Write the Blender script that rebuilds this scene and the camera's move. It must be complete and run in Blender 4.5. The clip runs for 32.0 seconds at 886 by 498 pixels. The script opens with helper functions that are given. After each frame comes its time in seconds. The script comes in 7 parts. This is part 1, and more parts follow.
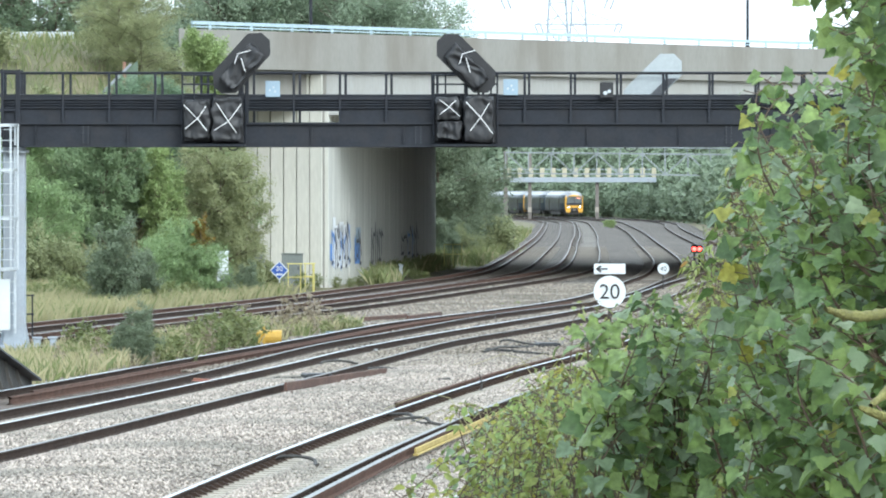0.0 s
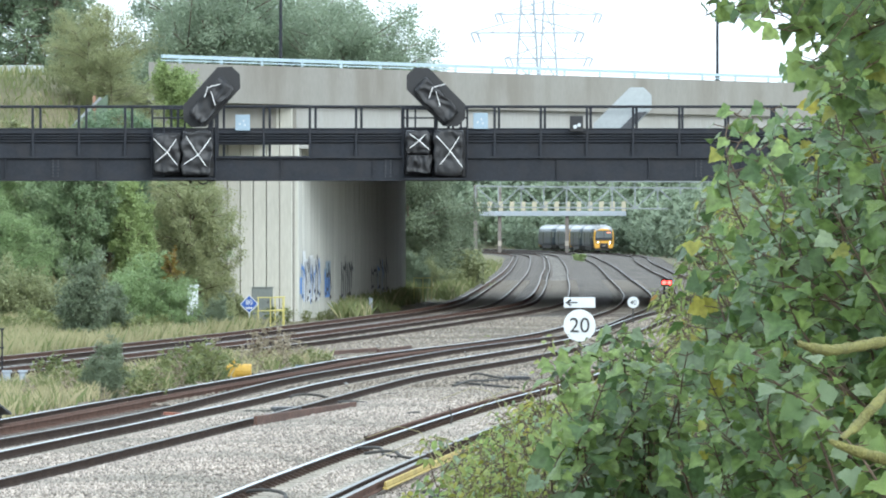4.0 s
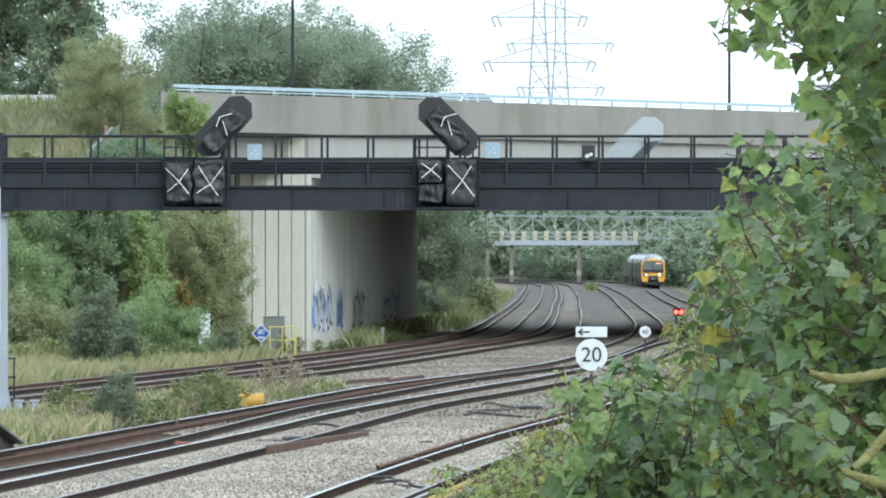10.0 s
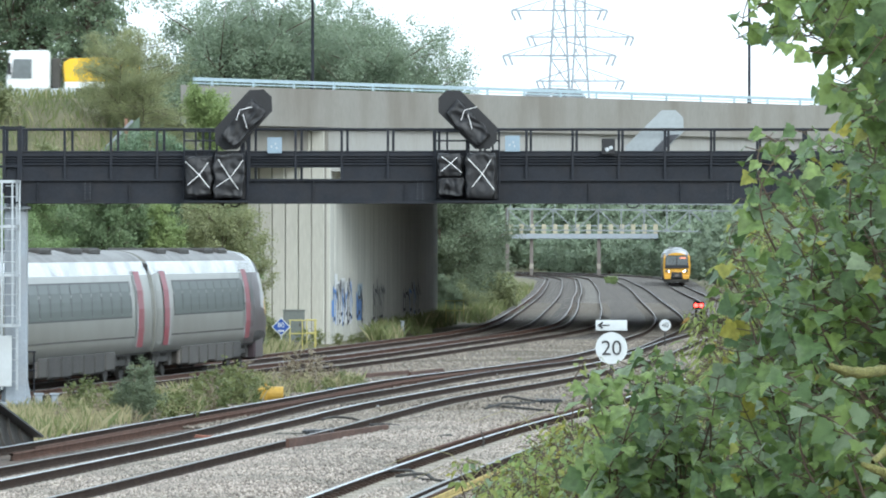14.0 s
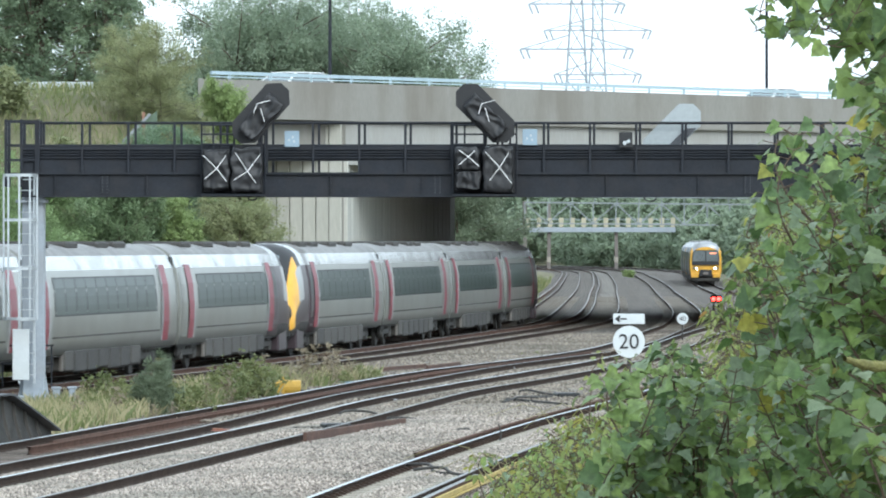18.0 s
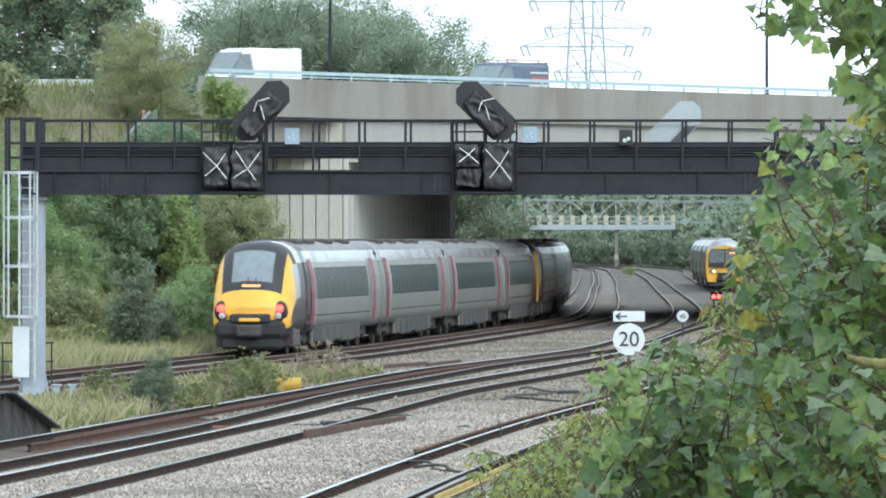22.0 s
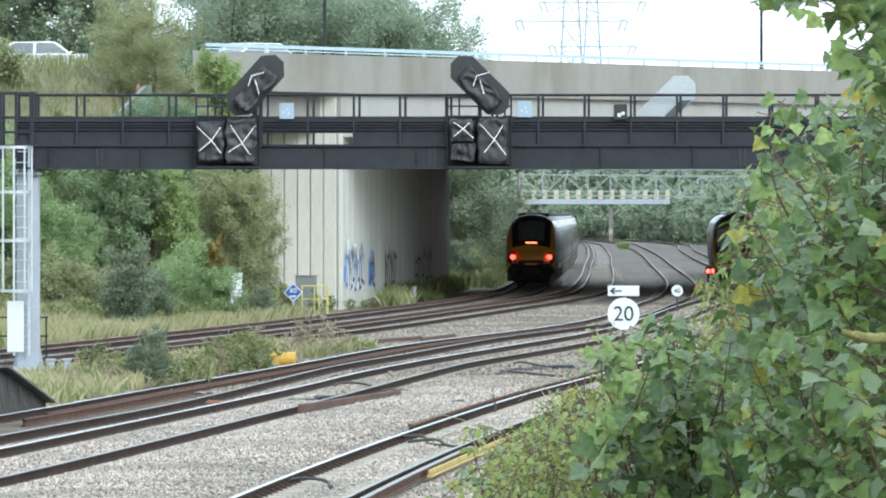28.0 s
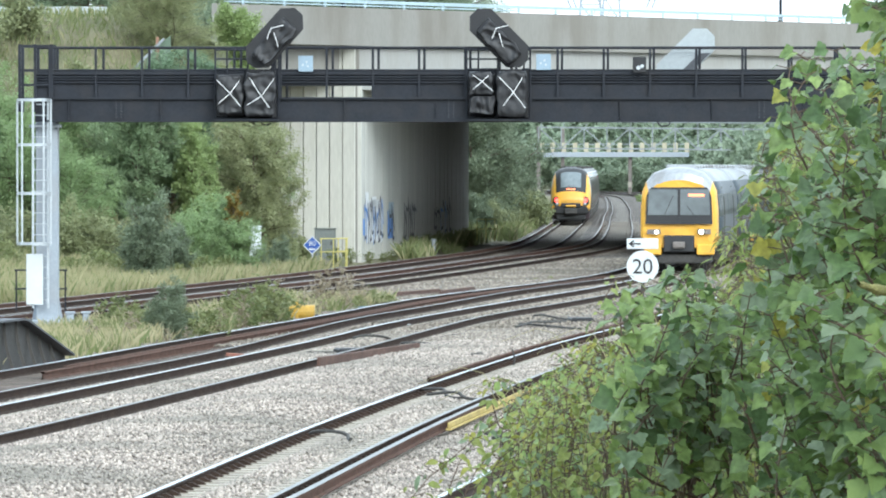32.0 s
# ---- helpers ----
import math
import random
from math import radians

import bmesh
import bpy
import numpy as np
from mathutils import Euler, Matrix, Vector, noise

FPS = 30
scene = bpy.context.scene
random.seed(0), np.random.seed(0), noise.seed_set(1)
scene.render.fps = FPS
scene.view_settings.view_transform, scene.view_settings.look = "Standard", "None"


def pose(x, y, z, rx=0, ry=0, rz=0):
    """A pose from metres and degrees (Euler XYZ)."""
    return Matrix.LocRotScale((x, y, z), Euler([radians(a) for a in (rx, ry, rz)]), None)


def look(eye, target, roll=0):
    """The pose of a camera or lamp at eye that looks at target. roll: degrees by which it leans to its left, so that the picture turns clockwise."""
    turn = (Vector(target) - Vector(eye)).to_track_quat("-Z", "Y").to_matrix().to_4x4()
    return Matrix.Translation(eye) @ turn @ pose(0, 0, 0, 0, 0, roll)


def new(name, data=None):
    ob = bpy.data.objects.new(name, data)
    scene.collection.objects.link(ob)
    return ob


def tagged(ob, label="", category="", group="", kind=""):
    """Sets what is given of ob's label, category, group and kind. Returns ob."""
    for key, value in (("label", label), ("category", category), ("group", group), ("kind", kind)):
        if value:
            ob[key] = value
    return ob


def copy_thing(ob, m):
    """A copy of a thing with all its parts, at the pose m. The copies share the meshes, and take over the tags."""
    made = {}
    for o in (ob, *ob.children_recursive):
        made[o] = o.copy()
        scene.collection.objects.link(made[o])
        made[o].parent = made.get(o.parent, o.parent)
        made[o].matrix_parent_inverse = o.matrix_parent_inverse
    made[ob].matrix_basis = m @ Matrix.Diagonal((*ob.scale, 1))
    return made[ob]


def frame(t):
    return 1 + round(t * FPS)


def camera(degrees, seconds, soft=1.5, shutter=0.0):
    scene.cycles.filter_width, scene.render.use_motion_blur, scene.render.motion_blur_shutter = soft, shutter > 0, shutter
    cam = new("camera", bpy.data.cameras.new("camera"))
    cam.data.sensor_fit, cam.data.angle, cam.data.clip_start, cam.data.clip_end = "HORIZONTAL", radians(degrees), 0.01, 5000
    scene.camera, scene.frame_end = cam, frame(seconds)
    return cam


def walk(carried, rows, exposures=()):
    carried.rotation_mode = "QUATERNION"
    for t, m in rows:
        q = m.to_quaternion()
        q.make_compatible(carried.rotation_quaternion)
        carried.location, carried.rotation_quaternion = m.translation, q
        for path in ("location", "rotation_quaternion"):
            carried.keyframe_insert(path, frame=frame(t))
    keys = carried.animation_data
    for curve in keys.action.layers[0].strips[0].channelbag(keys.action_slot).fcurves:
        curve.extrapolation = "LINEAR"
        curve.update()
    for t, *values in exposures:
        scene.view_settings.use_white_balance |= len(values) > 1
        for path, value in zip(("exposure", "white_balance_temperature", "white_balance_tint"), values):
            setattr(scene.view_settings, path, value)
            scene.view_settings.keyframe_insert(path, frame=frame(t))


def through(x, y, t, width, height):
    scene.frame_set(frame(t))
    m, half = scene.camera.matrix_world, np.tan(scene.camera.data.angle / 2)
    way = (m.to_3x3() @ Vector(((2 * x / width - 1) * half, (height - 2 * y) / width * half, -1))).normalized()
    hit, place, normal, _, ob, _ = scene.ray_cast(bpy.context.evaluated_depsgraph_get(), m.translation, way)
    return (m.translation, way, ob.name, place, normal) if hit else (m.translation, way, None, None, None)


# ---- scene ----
cam = camera(7.42, 32.0, soft=1.95, shutter=0.35)

# The camera stands on a tripod-high spot above the line; it only pans and tilts.
EYE = (0.0, 0.0, 3.8)
FOCAL = 12091.0
# seconds, pan to the left and tilt up, in ten-thousandths of the focal length
AIM = [
    (0.0, 0.0, 0.0),
    (0.5, 1.5, 5.2),
    (1.0, -9.2, 14.7),
    (1.5, -16.8, 24.1),
    (2.0, -21.7, 32.2),
    (2.5, -30.6, 35.2),
    (3.0, -46.8, 30.6),
    (3.5, -54.2, 53.6),
    (5.5, -47.7, 67.2),
    (6.0, -47.2, 83.6),
    (6.5, -38.1, 82.1),
    (7.0, -31.9, 89.4),
    (7.5, -29.1, 101.7),
    (8.0, -30.6, 103.2),
    (8.5, -30.2, 104.1),
    (9.0, -32.2, 107.2),
    (9.5, -31.9, 107.2),
    (10.0, -32.2, 111.6),
    (10.5, -30.6, 116.8),
    (11.0, -26.9, 120.5),
    (11.5, -22.7, 118.5),
    (12.0, -18.4, 114.2),
    (12.5, -7.9, 106.3),
    (13.0, 0.9, 99.5),
    (13.5, 1.3, 102.2),
    (14.0, 3.1, 99.8),
    (14.5, 3.5, 100.2),
    (16.5, 18.4, 103.7),
    (17.0, 23.4, 100.2),
    (17.5, 29.1, 95.8),
    (18.0, 33.9, 88.4),
    (18.5, 35.7, 85.3),
    (19.0, 37.6, 85.5),
    (19.5, 41.4, 82.7),
    (20.0, 40.7, 81.8),
    (20.5, 36.7, 82.1),
    (21.0, 34.1, 81.4),
    (21.5, 32.2, 80.7),
    (22.0, 34.1, 84.0),
    (22.5, 37.2, 79.8),
    (23.0, 37.6, 78.1),
    (23.5, 35.2, 82.7),
    (24.0, 36.7, 80.9),
    (24.5, 36.7, 78.7),
    (26.5, 30.6, 60.6),
    (27.0, 29.1, 48.6),
    (27.5, 28.7, 39.8),
    (28.0, 24.5, 38.9),
    (28.5, 19.9, 35.9),
    (29.0, 19.9, 17.7),
    (29.5, 21.4, 1.5),
    (30.0, 16.8, 8.6),
    (30.5, 19.9, 6.1),
    (31.0, 27.6, -15.3),
    (31.5, 42.9, -32.2),
    (32.0, 58.2, -44.6),
]
walk(cam, [(t, look(EYE, (-pan / FOCAL * 100, 100, 3.8 - (102 - tilt) / FOCAL * 100))) for t, pan, tilt in AIM],
     exposures=[(t, s + 0.21, 5800, 4) for t, s in ((0.0, 1.2), (3.5, 1.14), (6.0, 0.95), (10.0, 0.85), (24.0, 0.82), (27.0, 1.02), (29.0, 1.16), (32.0, 1.18))])


# ---- overcast daylight ----
world = bpy.data.worlds.new("overcast_sky")
scene.world = world
world.use_nodes = True
wn = world.node_tree
wn.nodes.clear()
sky = wn.nodes.new("ShaderNodeTexSky")
sky.sky_type = "NISHITA"
sky.sun_disc = False
sky.sun_elevation = radians(28)
sky.sun_rotation = radians(158)
sky.air_density, sky.dust_density, sky.ozone_density = 1.0, 3.0, 1.0
cloud = wn.nodes.new("ShaderNodeMix")
cloud.data_type = "RGBA"
cloud.inputs[0].default_value = 0.88
cloud.inputs[7].default_value = (9.1, 9.7, 10.1, 1)
bgn = wn.nodes.new("ShaderNodeBackground")
bgn.inputs[1].default_value = 0.092
wo = wn.nodes.new("ShaderNodeOutputWorld")
wn.links.new(sky.outputs[0], cloud.inputs[6])
wn.links.new(cloud.outputs[2], bgn.inputs[0])
wn.links.new(bgn.outputs[0], wo.inputs[0])

sun = new("sun", bpy.data.lights.new("sun", "SUN"))
sun.data.energy = 0.95
sun.data.angle = radians(25)
sun.data.color = (1.0, 0.97, 0.92)
sun.matrix_world = look((60, -90, 85), (0, 60, 0))

# ---- materials ----
def material(name, colour, rough=0.7, metal=0.0, vary=0.25, scale=3.0, fine=40.0, bump=0.15, bump_scale=60.0,
             stain=None, stain_amount=0.0, stain_scale=1.2, stretch=(1, 1, 1), per_object=0.0, per_island=0.0, spec=0.5, coord="Object"):
    """A weathered surface: base colour with variation at two scales, stains and relief."""
    m = bpy.data.materials.new(name)
    m.use_nodes = True
    nt = m.node_tree
    n, l = nt.nodes, nt.links
    b = n["Principled BSDF"]
    b.inputs["Roughness"].default_value = rough
    b.inputs["Metallic"].default_value = metal
    b.inputs["Specular IOR Level"].default_value = spec
    tc = n.new("ShaderNodeTexCoord")
    mp = n.new("ShaderNodeMapping")
    mp.inputs["Scale"].default_value = stretch
    l.new(tc.outputs[coord], mp.inputs[0])
    big, small = n.new("ShaderNodeTexNoise"), n.new("ShaderNodeTexNoise")
    big.inputs["Scale"].default_value, big.inputs["Detail"].default_value = scale, 5
    small.inputs["Scale"].default_value, small.inputs["Detail"].default_value = fine, 4
    l.new(mp.outputs[0], big.inputs[0])
    l.new(mp.outputs[0], small.inputs[0])
    add = n.new("ShaderNodeMath")
    add.operation = "ADD"
    l.new(big.outputs[0], add.inputs[0])
    l.new(small.outputs[0], add.inputs[1])
    rng = n.new("ShaderNodeMapRange")
    rng.inputs[1].default_value, rng.inputs[2].default_value = 0.65, 1.35
    rng.inputs[3].default_value, rng.inputs[4].default_value = 1 - vary, 1 + vary
    l.new(add.outputs[0], rng.inputs[0])
    value = rng.outputs[0]
    for amount, kind, socket in ((per_object, "ShaderNodeObjectInfo", "Random"), (per_island, "ShaderNodeNewGeometry", "Random Per Island")):
        if amount:
            oi = n.new(kind)
            r2 = n.new("ShaderNodeMapRange")
            r2.inputs[3].default_value, r2.inputs[4].default_value = 1 - amount, 1 + amount
            l.new(oi.outputs[socket], r2.inputs[0])
            mu = n.new("ShaderNodeMath")
            mu.operation = "MULTIPLY"
            l.new(value, mu.inputs[0])
            l.new(r2.outputs[0], mu.inputs[1])
            value = mu.outputs[0]
    vm = n.new("ShaderNodeVectorMath")
    vm.operation = "SCALE"
    vm.inputs[0].default_value = colour
    l.new(value, vm.inputs["Scale"])
    out = vm.outputs[0]
    if stain:
        st = n.new("ShaderNodeTexNoise")
        st.inputs["Scale"].default_value, st.inputs["Detail"].default_value = stain_scale, 6
        l.new(mp.outputs[0], st.inputs[0])
        sr = n.new("ShaderNodeMapRange")
        sr.inputs[1].default_value, sr.inputs[2].default_value, sr.inputs[4].default_value = 0.46, 0.66, stain_amount
        l.new(st.outputs[0], sr.inputs[0])
        mx = n.new("ShaderNodeMix")
        mx.data_type = "RGBA"
        l.new(sr.outputs[0], mx.inputs[0])
        l.new(out, mx.inputs[6])
        mx.inputs[7].default_value = (*stain, 1)
        out = mx.outputs[2]
    l.new(out, b.inputs["Base Color"])
    if bump:
        bn = n.new("ShaderNodeTexNoise")
        bn.inputs["Scale"].default_value, bn.inputs["Detail"].default_value = bump_scale, 3
        l.new(mp.outputs[0], bn.inputs[0])
        bp = n.new("ShaderNodeBump")
        bp.inputs["Strength"].default_value, bp.inputs["Distance"].default_value = bump, 0.02
        l.new(bn.outputs[0], bp.inputs["Height"])
        l.new(bp.outputs[0], b.inputs["Normal"])
    return m


def leaf_material(name, colour, other, rough=0.5, through=0.42, mottle=0.0):
    """Leaves: each one takes its own tone between two greens, and lets some light through."""
    m = bpy.data.materials.new(name)
    m.use_nodes = True
    n, l = m.node_tree.nodes, m.node_tree.links
    b = n["Principled BSDF"]
    b.inputs["Roughness"].default_value = rough
    b.inputs["Specular IOR Level"].default_value = 0.35
    g = n.new("ShaderNodeNewGeometry")
    tc = n.new("ShaderNodeTexCoord")
    no = n.new("ShaderNodeTexNoise")
    no.inputs["Scale"].default_value, no.inputs["Detail"].default_value = 0.9, 3
    l.new(tc.outputs["Object"], no.inputs[0])
    ad = n.new("ShaderNodeMath")
    ad.operation = "MULTIPLY_ADD"
    ad.inputs[1].default_value = 0.55
    l.new(g.outputs["Random Per Island"], ad.inputs[0])
    mr = n.new("ShaderNodeMapRange")
    mr.inputs[1].default_value, mr.inputs[2].default_value, mr.inputs[4].default_value = 0.35, 0.65, 0.45
    l.new(no.outputs[0], mr.inputs[0])
    l.new(mr.outputs[0], ad.inputs[2])
    oi = n.new("ShaderNodeObjectInfo")
    fr = n.new("ShaderNodeMath")
    fr.operation = "MULTIPLY_ADD"
    fr.inputs[1].default_value = 0.45
    l.new(oi.outputs["Random"], fr.inputs[0])
    l.new(ad.outputs[0], fr.inputs[2])
    wrap = n.new("ShaderNodeMath")
    wrap.operation = "PINGPONG"
    wrap.inputs[1].default_value = 1.0
    l.new(fr.outputs[0], wrap.inputs[0])
    mx = n.new("ShaderNodeMix")
    mx.data_type = "RGBA"
    l.new(wrap.outputs[0], mx.inputs[0])
    mx.inputs[6].default_value, mx.inputs[7].default_value = (*colour, 1), (*other, 1)
    if mottle:
        sp = n.new("ShaderNodeTexNoise")
        sp.inputs["Scale"].default_value, sp.inputs["Detail"].default_value = 45, 4
        l.new(tc.outputs["Object"], sp.inputs[0])
        sr = n.new("ShaderNodeMapRange")
        sr.inputs[1].default_value, sr.inputs[2].default_value = 0.35, 0.68
        sr.inputs[3].default_value, sr.inputs[4].default_value = 1 - mottle, 1 + mottle
        l.new(sp.outputs[0], sr.inputs[0])
        sc = n.new("ShaderNodeVectorMath")
        sc.operation = "SCALE"
        l.new(mx.outputs[2], sc.inputs[0])
        l.new(sr.outputs[0], sc.inputs["Scale"])
        colour_out = sc.outputs[0]
        bp = n.new("ShaderNodeBump")
        bp.inputs["Strength"].default_value, bp.inputs["Distance"].default_value = 0.5, 0.01
        l.new(sp.outputs[0], bp.inputs["Height"])
        l.new(bp.outputs[0], b.inputs["Normal"])
    else:
        colour_out = mx.outputs[2]
    l.new(colour_out, b.inputs["Base Color"])
    tr = n.new("ShaderNodeBsdfTranslucent")
    l.new(colour_out, tr.inputs[0])
    ms = n.new("ShaderNodeMixShader")
    ms.inputs[0].default_value = through
    l.new(b.outputs[0], ms.inputs[1])
    l.new(tr.outputs[0], ms.inputs[2])
    l.new(ms.outputs[0], n["Material Output"].inputs[0])
    return m


def glow(name, colour, strength):
    m = bpy.data.materials.new(name)
    m.use_nodes = True
    b = m.node_tree.nodes["Principled BSDF"]
    b.inputs["Base Color"].default_value = (*colour, 1)
    b.inputs["Emission Color"].default_value = (*colour, 1)
    b.inputs["Emission Strength"].default_value = strength
    return m


def ballast_material(name, a, c):
    """Crushed stone: cells of differing greys, stained in large patches."""
    m = bpy.data.materials.new(name)
    m.use_nodes = True
    n, l = m.node_tree.nodes, m.node_tree.links
    b = n["Principled BSDF"]
    b.inputs["Roughness"].default_value = 0.9
    tc = n.new("ShaderNodeTexCoord")
    vo = n.new("ShaderNodeTexVoronoi")
    vo.inputs["Scale"].default_value = 10
    l.new(tc.outputs["Object"], vo.inputs["Vector"])
    sep = n.new("ShaderNodeSeparateColor")
    l.new(vo.outputs["Color"], sep.inputs[0])
    no = n.new("ShaderNodeTexNoise")
    no.inputs["Scale"].default_value, no.inputs["Detail"].default_value = 0.22, 6
    l.new(tc.outputs["Object"], no.inputs[0])
    mr = n.new("ShaderNodeMapRange")
    mr.inputs[1].default_value, mr.inputs[2].default_value = 0.42, 0.62
    l.new(no.outputs[0], mr.inputs[0])
    mx = n.new("ShaderNodeMix")
    mx.data_type = "RGBA"
    l.new(mr.outputs[0], mx.inputs[0])
    mx.inputs[6].default_value, mx.inputs[7].default_value = (*a, 1), (*c, 1)
    r2 = n.new("ShaderNodeMapRange")
    r2.inputs[3].default_value, r2.inputs[4].default_value = 0.32, 1.6
    l.new(sep.outputs[0], r2.inputs[0])
    vm = n.new("ShaderNodeVectorMath")
    vm.operation = "SCALE"
    l.new(mx.outputs[2], vm.inputs[0])
    l.new(r2.outputs[0], vm.inputs["Scale"])
    l.new(vm.outputs[0], b.inputs["Base Color"])
    bp = n.new("ShaderNodeBump")
    bp.inputs["Strength"].default_value, bp.inputs["Distance"].default_value = 1.0, 0.05
    bp.invert = True
    l.new(vo.outputs["Distance"], bp.inputs["Height"])
    l.new(bp.outputs[0], b.inputs["Normal"])
    return m


M = {}
M["ballast"] = ballast_material("ballast", (0.232, 0.192, 0.158), (0.15, 0.126, 0.102))
M["ballast_grey"] = ballast_material("grey_ballast", (0.18, 0.162, 0.138), (0.13, 0.115, 0.096))
M["ballast_sand"] = ballast_material("sandy_ballast", (0.27, 0.235, 0.175), (0.22, 0.19, 0.145))
M["stone_brown"] = material("brown_ballast_stone", (0.255, 0.218, 0.175), 0.9, vary=0.25, scale=2, fine=30, per_island=0.6, bump=0, stain=(0.13, 0.115, 0.09), stain_amount=0.75, stain_scale=0.18)
M["stone"] = material("ballast_stone", (0.365, 0.315, 0.27), 0.9, vary=0.2, scale=2, fine=30, per_island=0.55, bump=0, stain=(0.2, 0.19, 0.16), stain_amount=0.7, stain_scale=0.22)
M["ballast_old"] = ballast_material("oiled_ballast", (0.15, 0.135, 0.12), (0.09, 0.082, 0.075))
M["earth"] = material("rough_grass_ground", (0.17, 0.15, 0.085), 0.95, vary=0.5, scale=0.5, fine=9, stain=(0.09, 0.1, 0.045), stain_amount=0.8, stain_scale=0.25, bump=0.6, bump_scale=8)
M["rail_side"] = material("rusty_rail", (0.045, 0.031, 0.024), 0.9, vary=0.35, scale=2, fine=30, bump=0.2, spec=0.12)
M["rail_top"] = material("worn_rail_head", (0.5, 0.53, 0.55), 0.33, 0.9, vary=0.12, scale=0.7, fine=12, bump=0.03)
M["rail_far"] = material("brown_rail_head", (0.22, 0.2, 0.18), 0.5, 0.5, vary=0.2, scale=0.8, fine=14, bump=0.05)
M["rail_dull"] = material("dull_rail_head", (0.2, 0.2, 0.195), 0.45, 0.6, vary=0.2, scale=0.8, fine=14, bump=0.05)
M["rust"] = material("rust_brown_steel", (0.095, 0.052, 0.038), 0.85, vary=0.4, scale=2.5, fine=35, bump=0.2)
M["rust_dark"] = material("dark_rusty_steel", (0.1, 0.058, 0.043), 0.9, vary=0.4, scale=2.5, fine=35, bump=0.2, spec=0.15)
M["cabinet_grey"] = material("weathered_grey_green_steel", (0.15, 0.165, 0.155), 0.7, vary=0.2, scale=2, fine=15, bump=0.05)
M["ballast_far"] = ballast_material("brown_stained_ballast", (0.13, 0.112, 0.094), (0.085, 0.073, 0.062))
M["leg_brown"] = material("rust_streaked_steel", (0.17, 0.15, 0.135), 0.8, vary=0.25, scale=0.8, fine=8, bump=0)
M["mesh_green"] = material("faded_green_mesh", (0.11, 0.15, 0.105), 0.8, vary=0.25, scale=3, fine=30, bump=0.1)
M["sleeper"] = material("timber_sleeper", (0.12, 0.1, 0.085), 0.9, vary=0.35, scale=1.5, fine=20, stretch=(1, 6, 6), per_object=0.3, per_island=0.25, bump=0.4, bump_scale=15)
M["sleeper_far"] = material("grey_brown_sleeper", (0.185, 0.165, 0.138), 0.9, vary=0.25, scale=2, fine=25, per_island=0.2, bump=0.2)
M["concrete_sleeper"] = material("concrete_sleeper", (0.34, 0.31, 0.26), 0.9, vary=0.2, scale=2, fine=25, per_island=0.15, bump=0.2)
M["concrete"] = material("weathered_concrete", (0.25, 0.24, 0.215), 0.85, vary=0.12, scale=0.5, fine=14, stain=(0.15, 0.13, 0.105), stain_amount=0.6, stain_scale=0.5, stretch=(1, 1, 0.25), bump=0.12, bump_scale=30)
M["concrete_pale"] = material("pale_ribbed_concrete", (0.52, 0.51, 0.455), 0.85, vary=0.12, scale=0.6, fine=12, stain=(0.3, 0.29, 0.25), stain_amount=0.6, stain_scale=0.6, stretch=(1, 1, 0.2), per_object=0.06, bump=0.12, bump_scale=30)
M["asphalt"] = material("asphalt", (0.06, 0.06, 0.06), 0.9, vary=0.2, scale=0.6, fine=50)
M["gantry"] = material("dark_grey_gantry_paint", (0.02, 0.0225, 0.029), 0.5, 0.0, vary=0.3, scale=1.5, fine=18, stain=(0.03, 0.029, 0.031), stain_amount=0.5, stain_scale=2.0, bump=0.06, spec=0.2)
M["gantry_light"] = material("grey_gantry_flange", (0.055, 0.058, 0.065), 0.6, vary=0.3, scale=1.5, fine=18, bump=0.06)
M["galv"] = material("galvanised_steel", (0.46, 0.49, 0.51), 0.45, 0.55, vary=0.15, scale=2.5, fine=20, bump=0.05)
M["galv_paint"] = material("pale_grey_painted_steel", (0.31, 0.345, 0.385), 0.6, vary=0.12, scale=1.5, fine=15, stain=(0.3, 0.3, 0.3), stain_amount=0.4, bump=0.05)
M["barrier"] = material("galvanised_parapet_rail", (0.4, 0.5, 0.55), 0.4, 0.2, vary=0.1, scale=1.5, fine=10, bump=0.03)
M["tarp"] = material("black_plastic_sheet", (0.012, 0.012, 0.014), 0.5, vary=0.3, scale=3, fine=10, bump=0.5, bump_scale=9)
M["black_board"] = material("black_backboard", (0.014, 0.014, 0.016), 0.6, vary=0.25, scale=3, fine=14, bump=0.05)
M["tape"] = material("white_tape", (0.8, 0.8, 0.8), 0.5, vary=0.06, bump=0.05)
M["white"] = material("white_enamel", (0.55, 0.58, 0.59), 0.4, vary=0.05, scale=3, fine=14, stain=(0.55, 0.55, 0.52), stain_amount=0.3, bump=0.03)
M["black"] = material("black_lettering", (0.02, 0.02, 0.022), 0.5, vary=0.1, bump=0)
M["pale_board"] = material("pale_grey_backboard", (0.34, 0.37, 0.38), 0.5, vary=0.1, scale=2, fine=12, bump=0.03)
M["label_blue"] = material("pale_blue_plate", (0.26, 0.34, 0.41), 0.5, vary=0.08, bump=0.03)
M["sign_blue"] = material("blue_enamel", (0.02, 0.07, 0.3), 0.35, vary=0.1, bump=0.03)
M["yellow"] = material("yellow_paint", (0.5, 0.3, 0.035), 0.5, vary=0.2, scale=3, fine=20, stain=(0.3, 0.2, 0.08), stain_amount=0.5, bump=0.1)
M["yellow_pale"] = material("pale_yellow_tube", (0.5, 0.44, 0.14), 0.5, vary=0.15, scale=3, fine=20, bump=0.05)
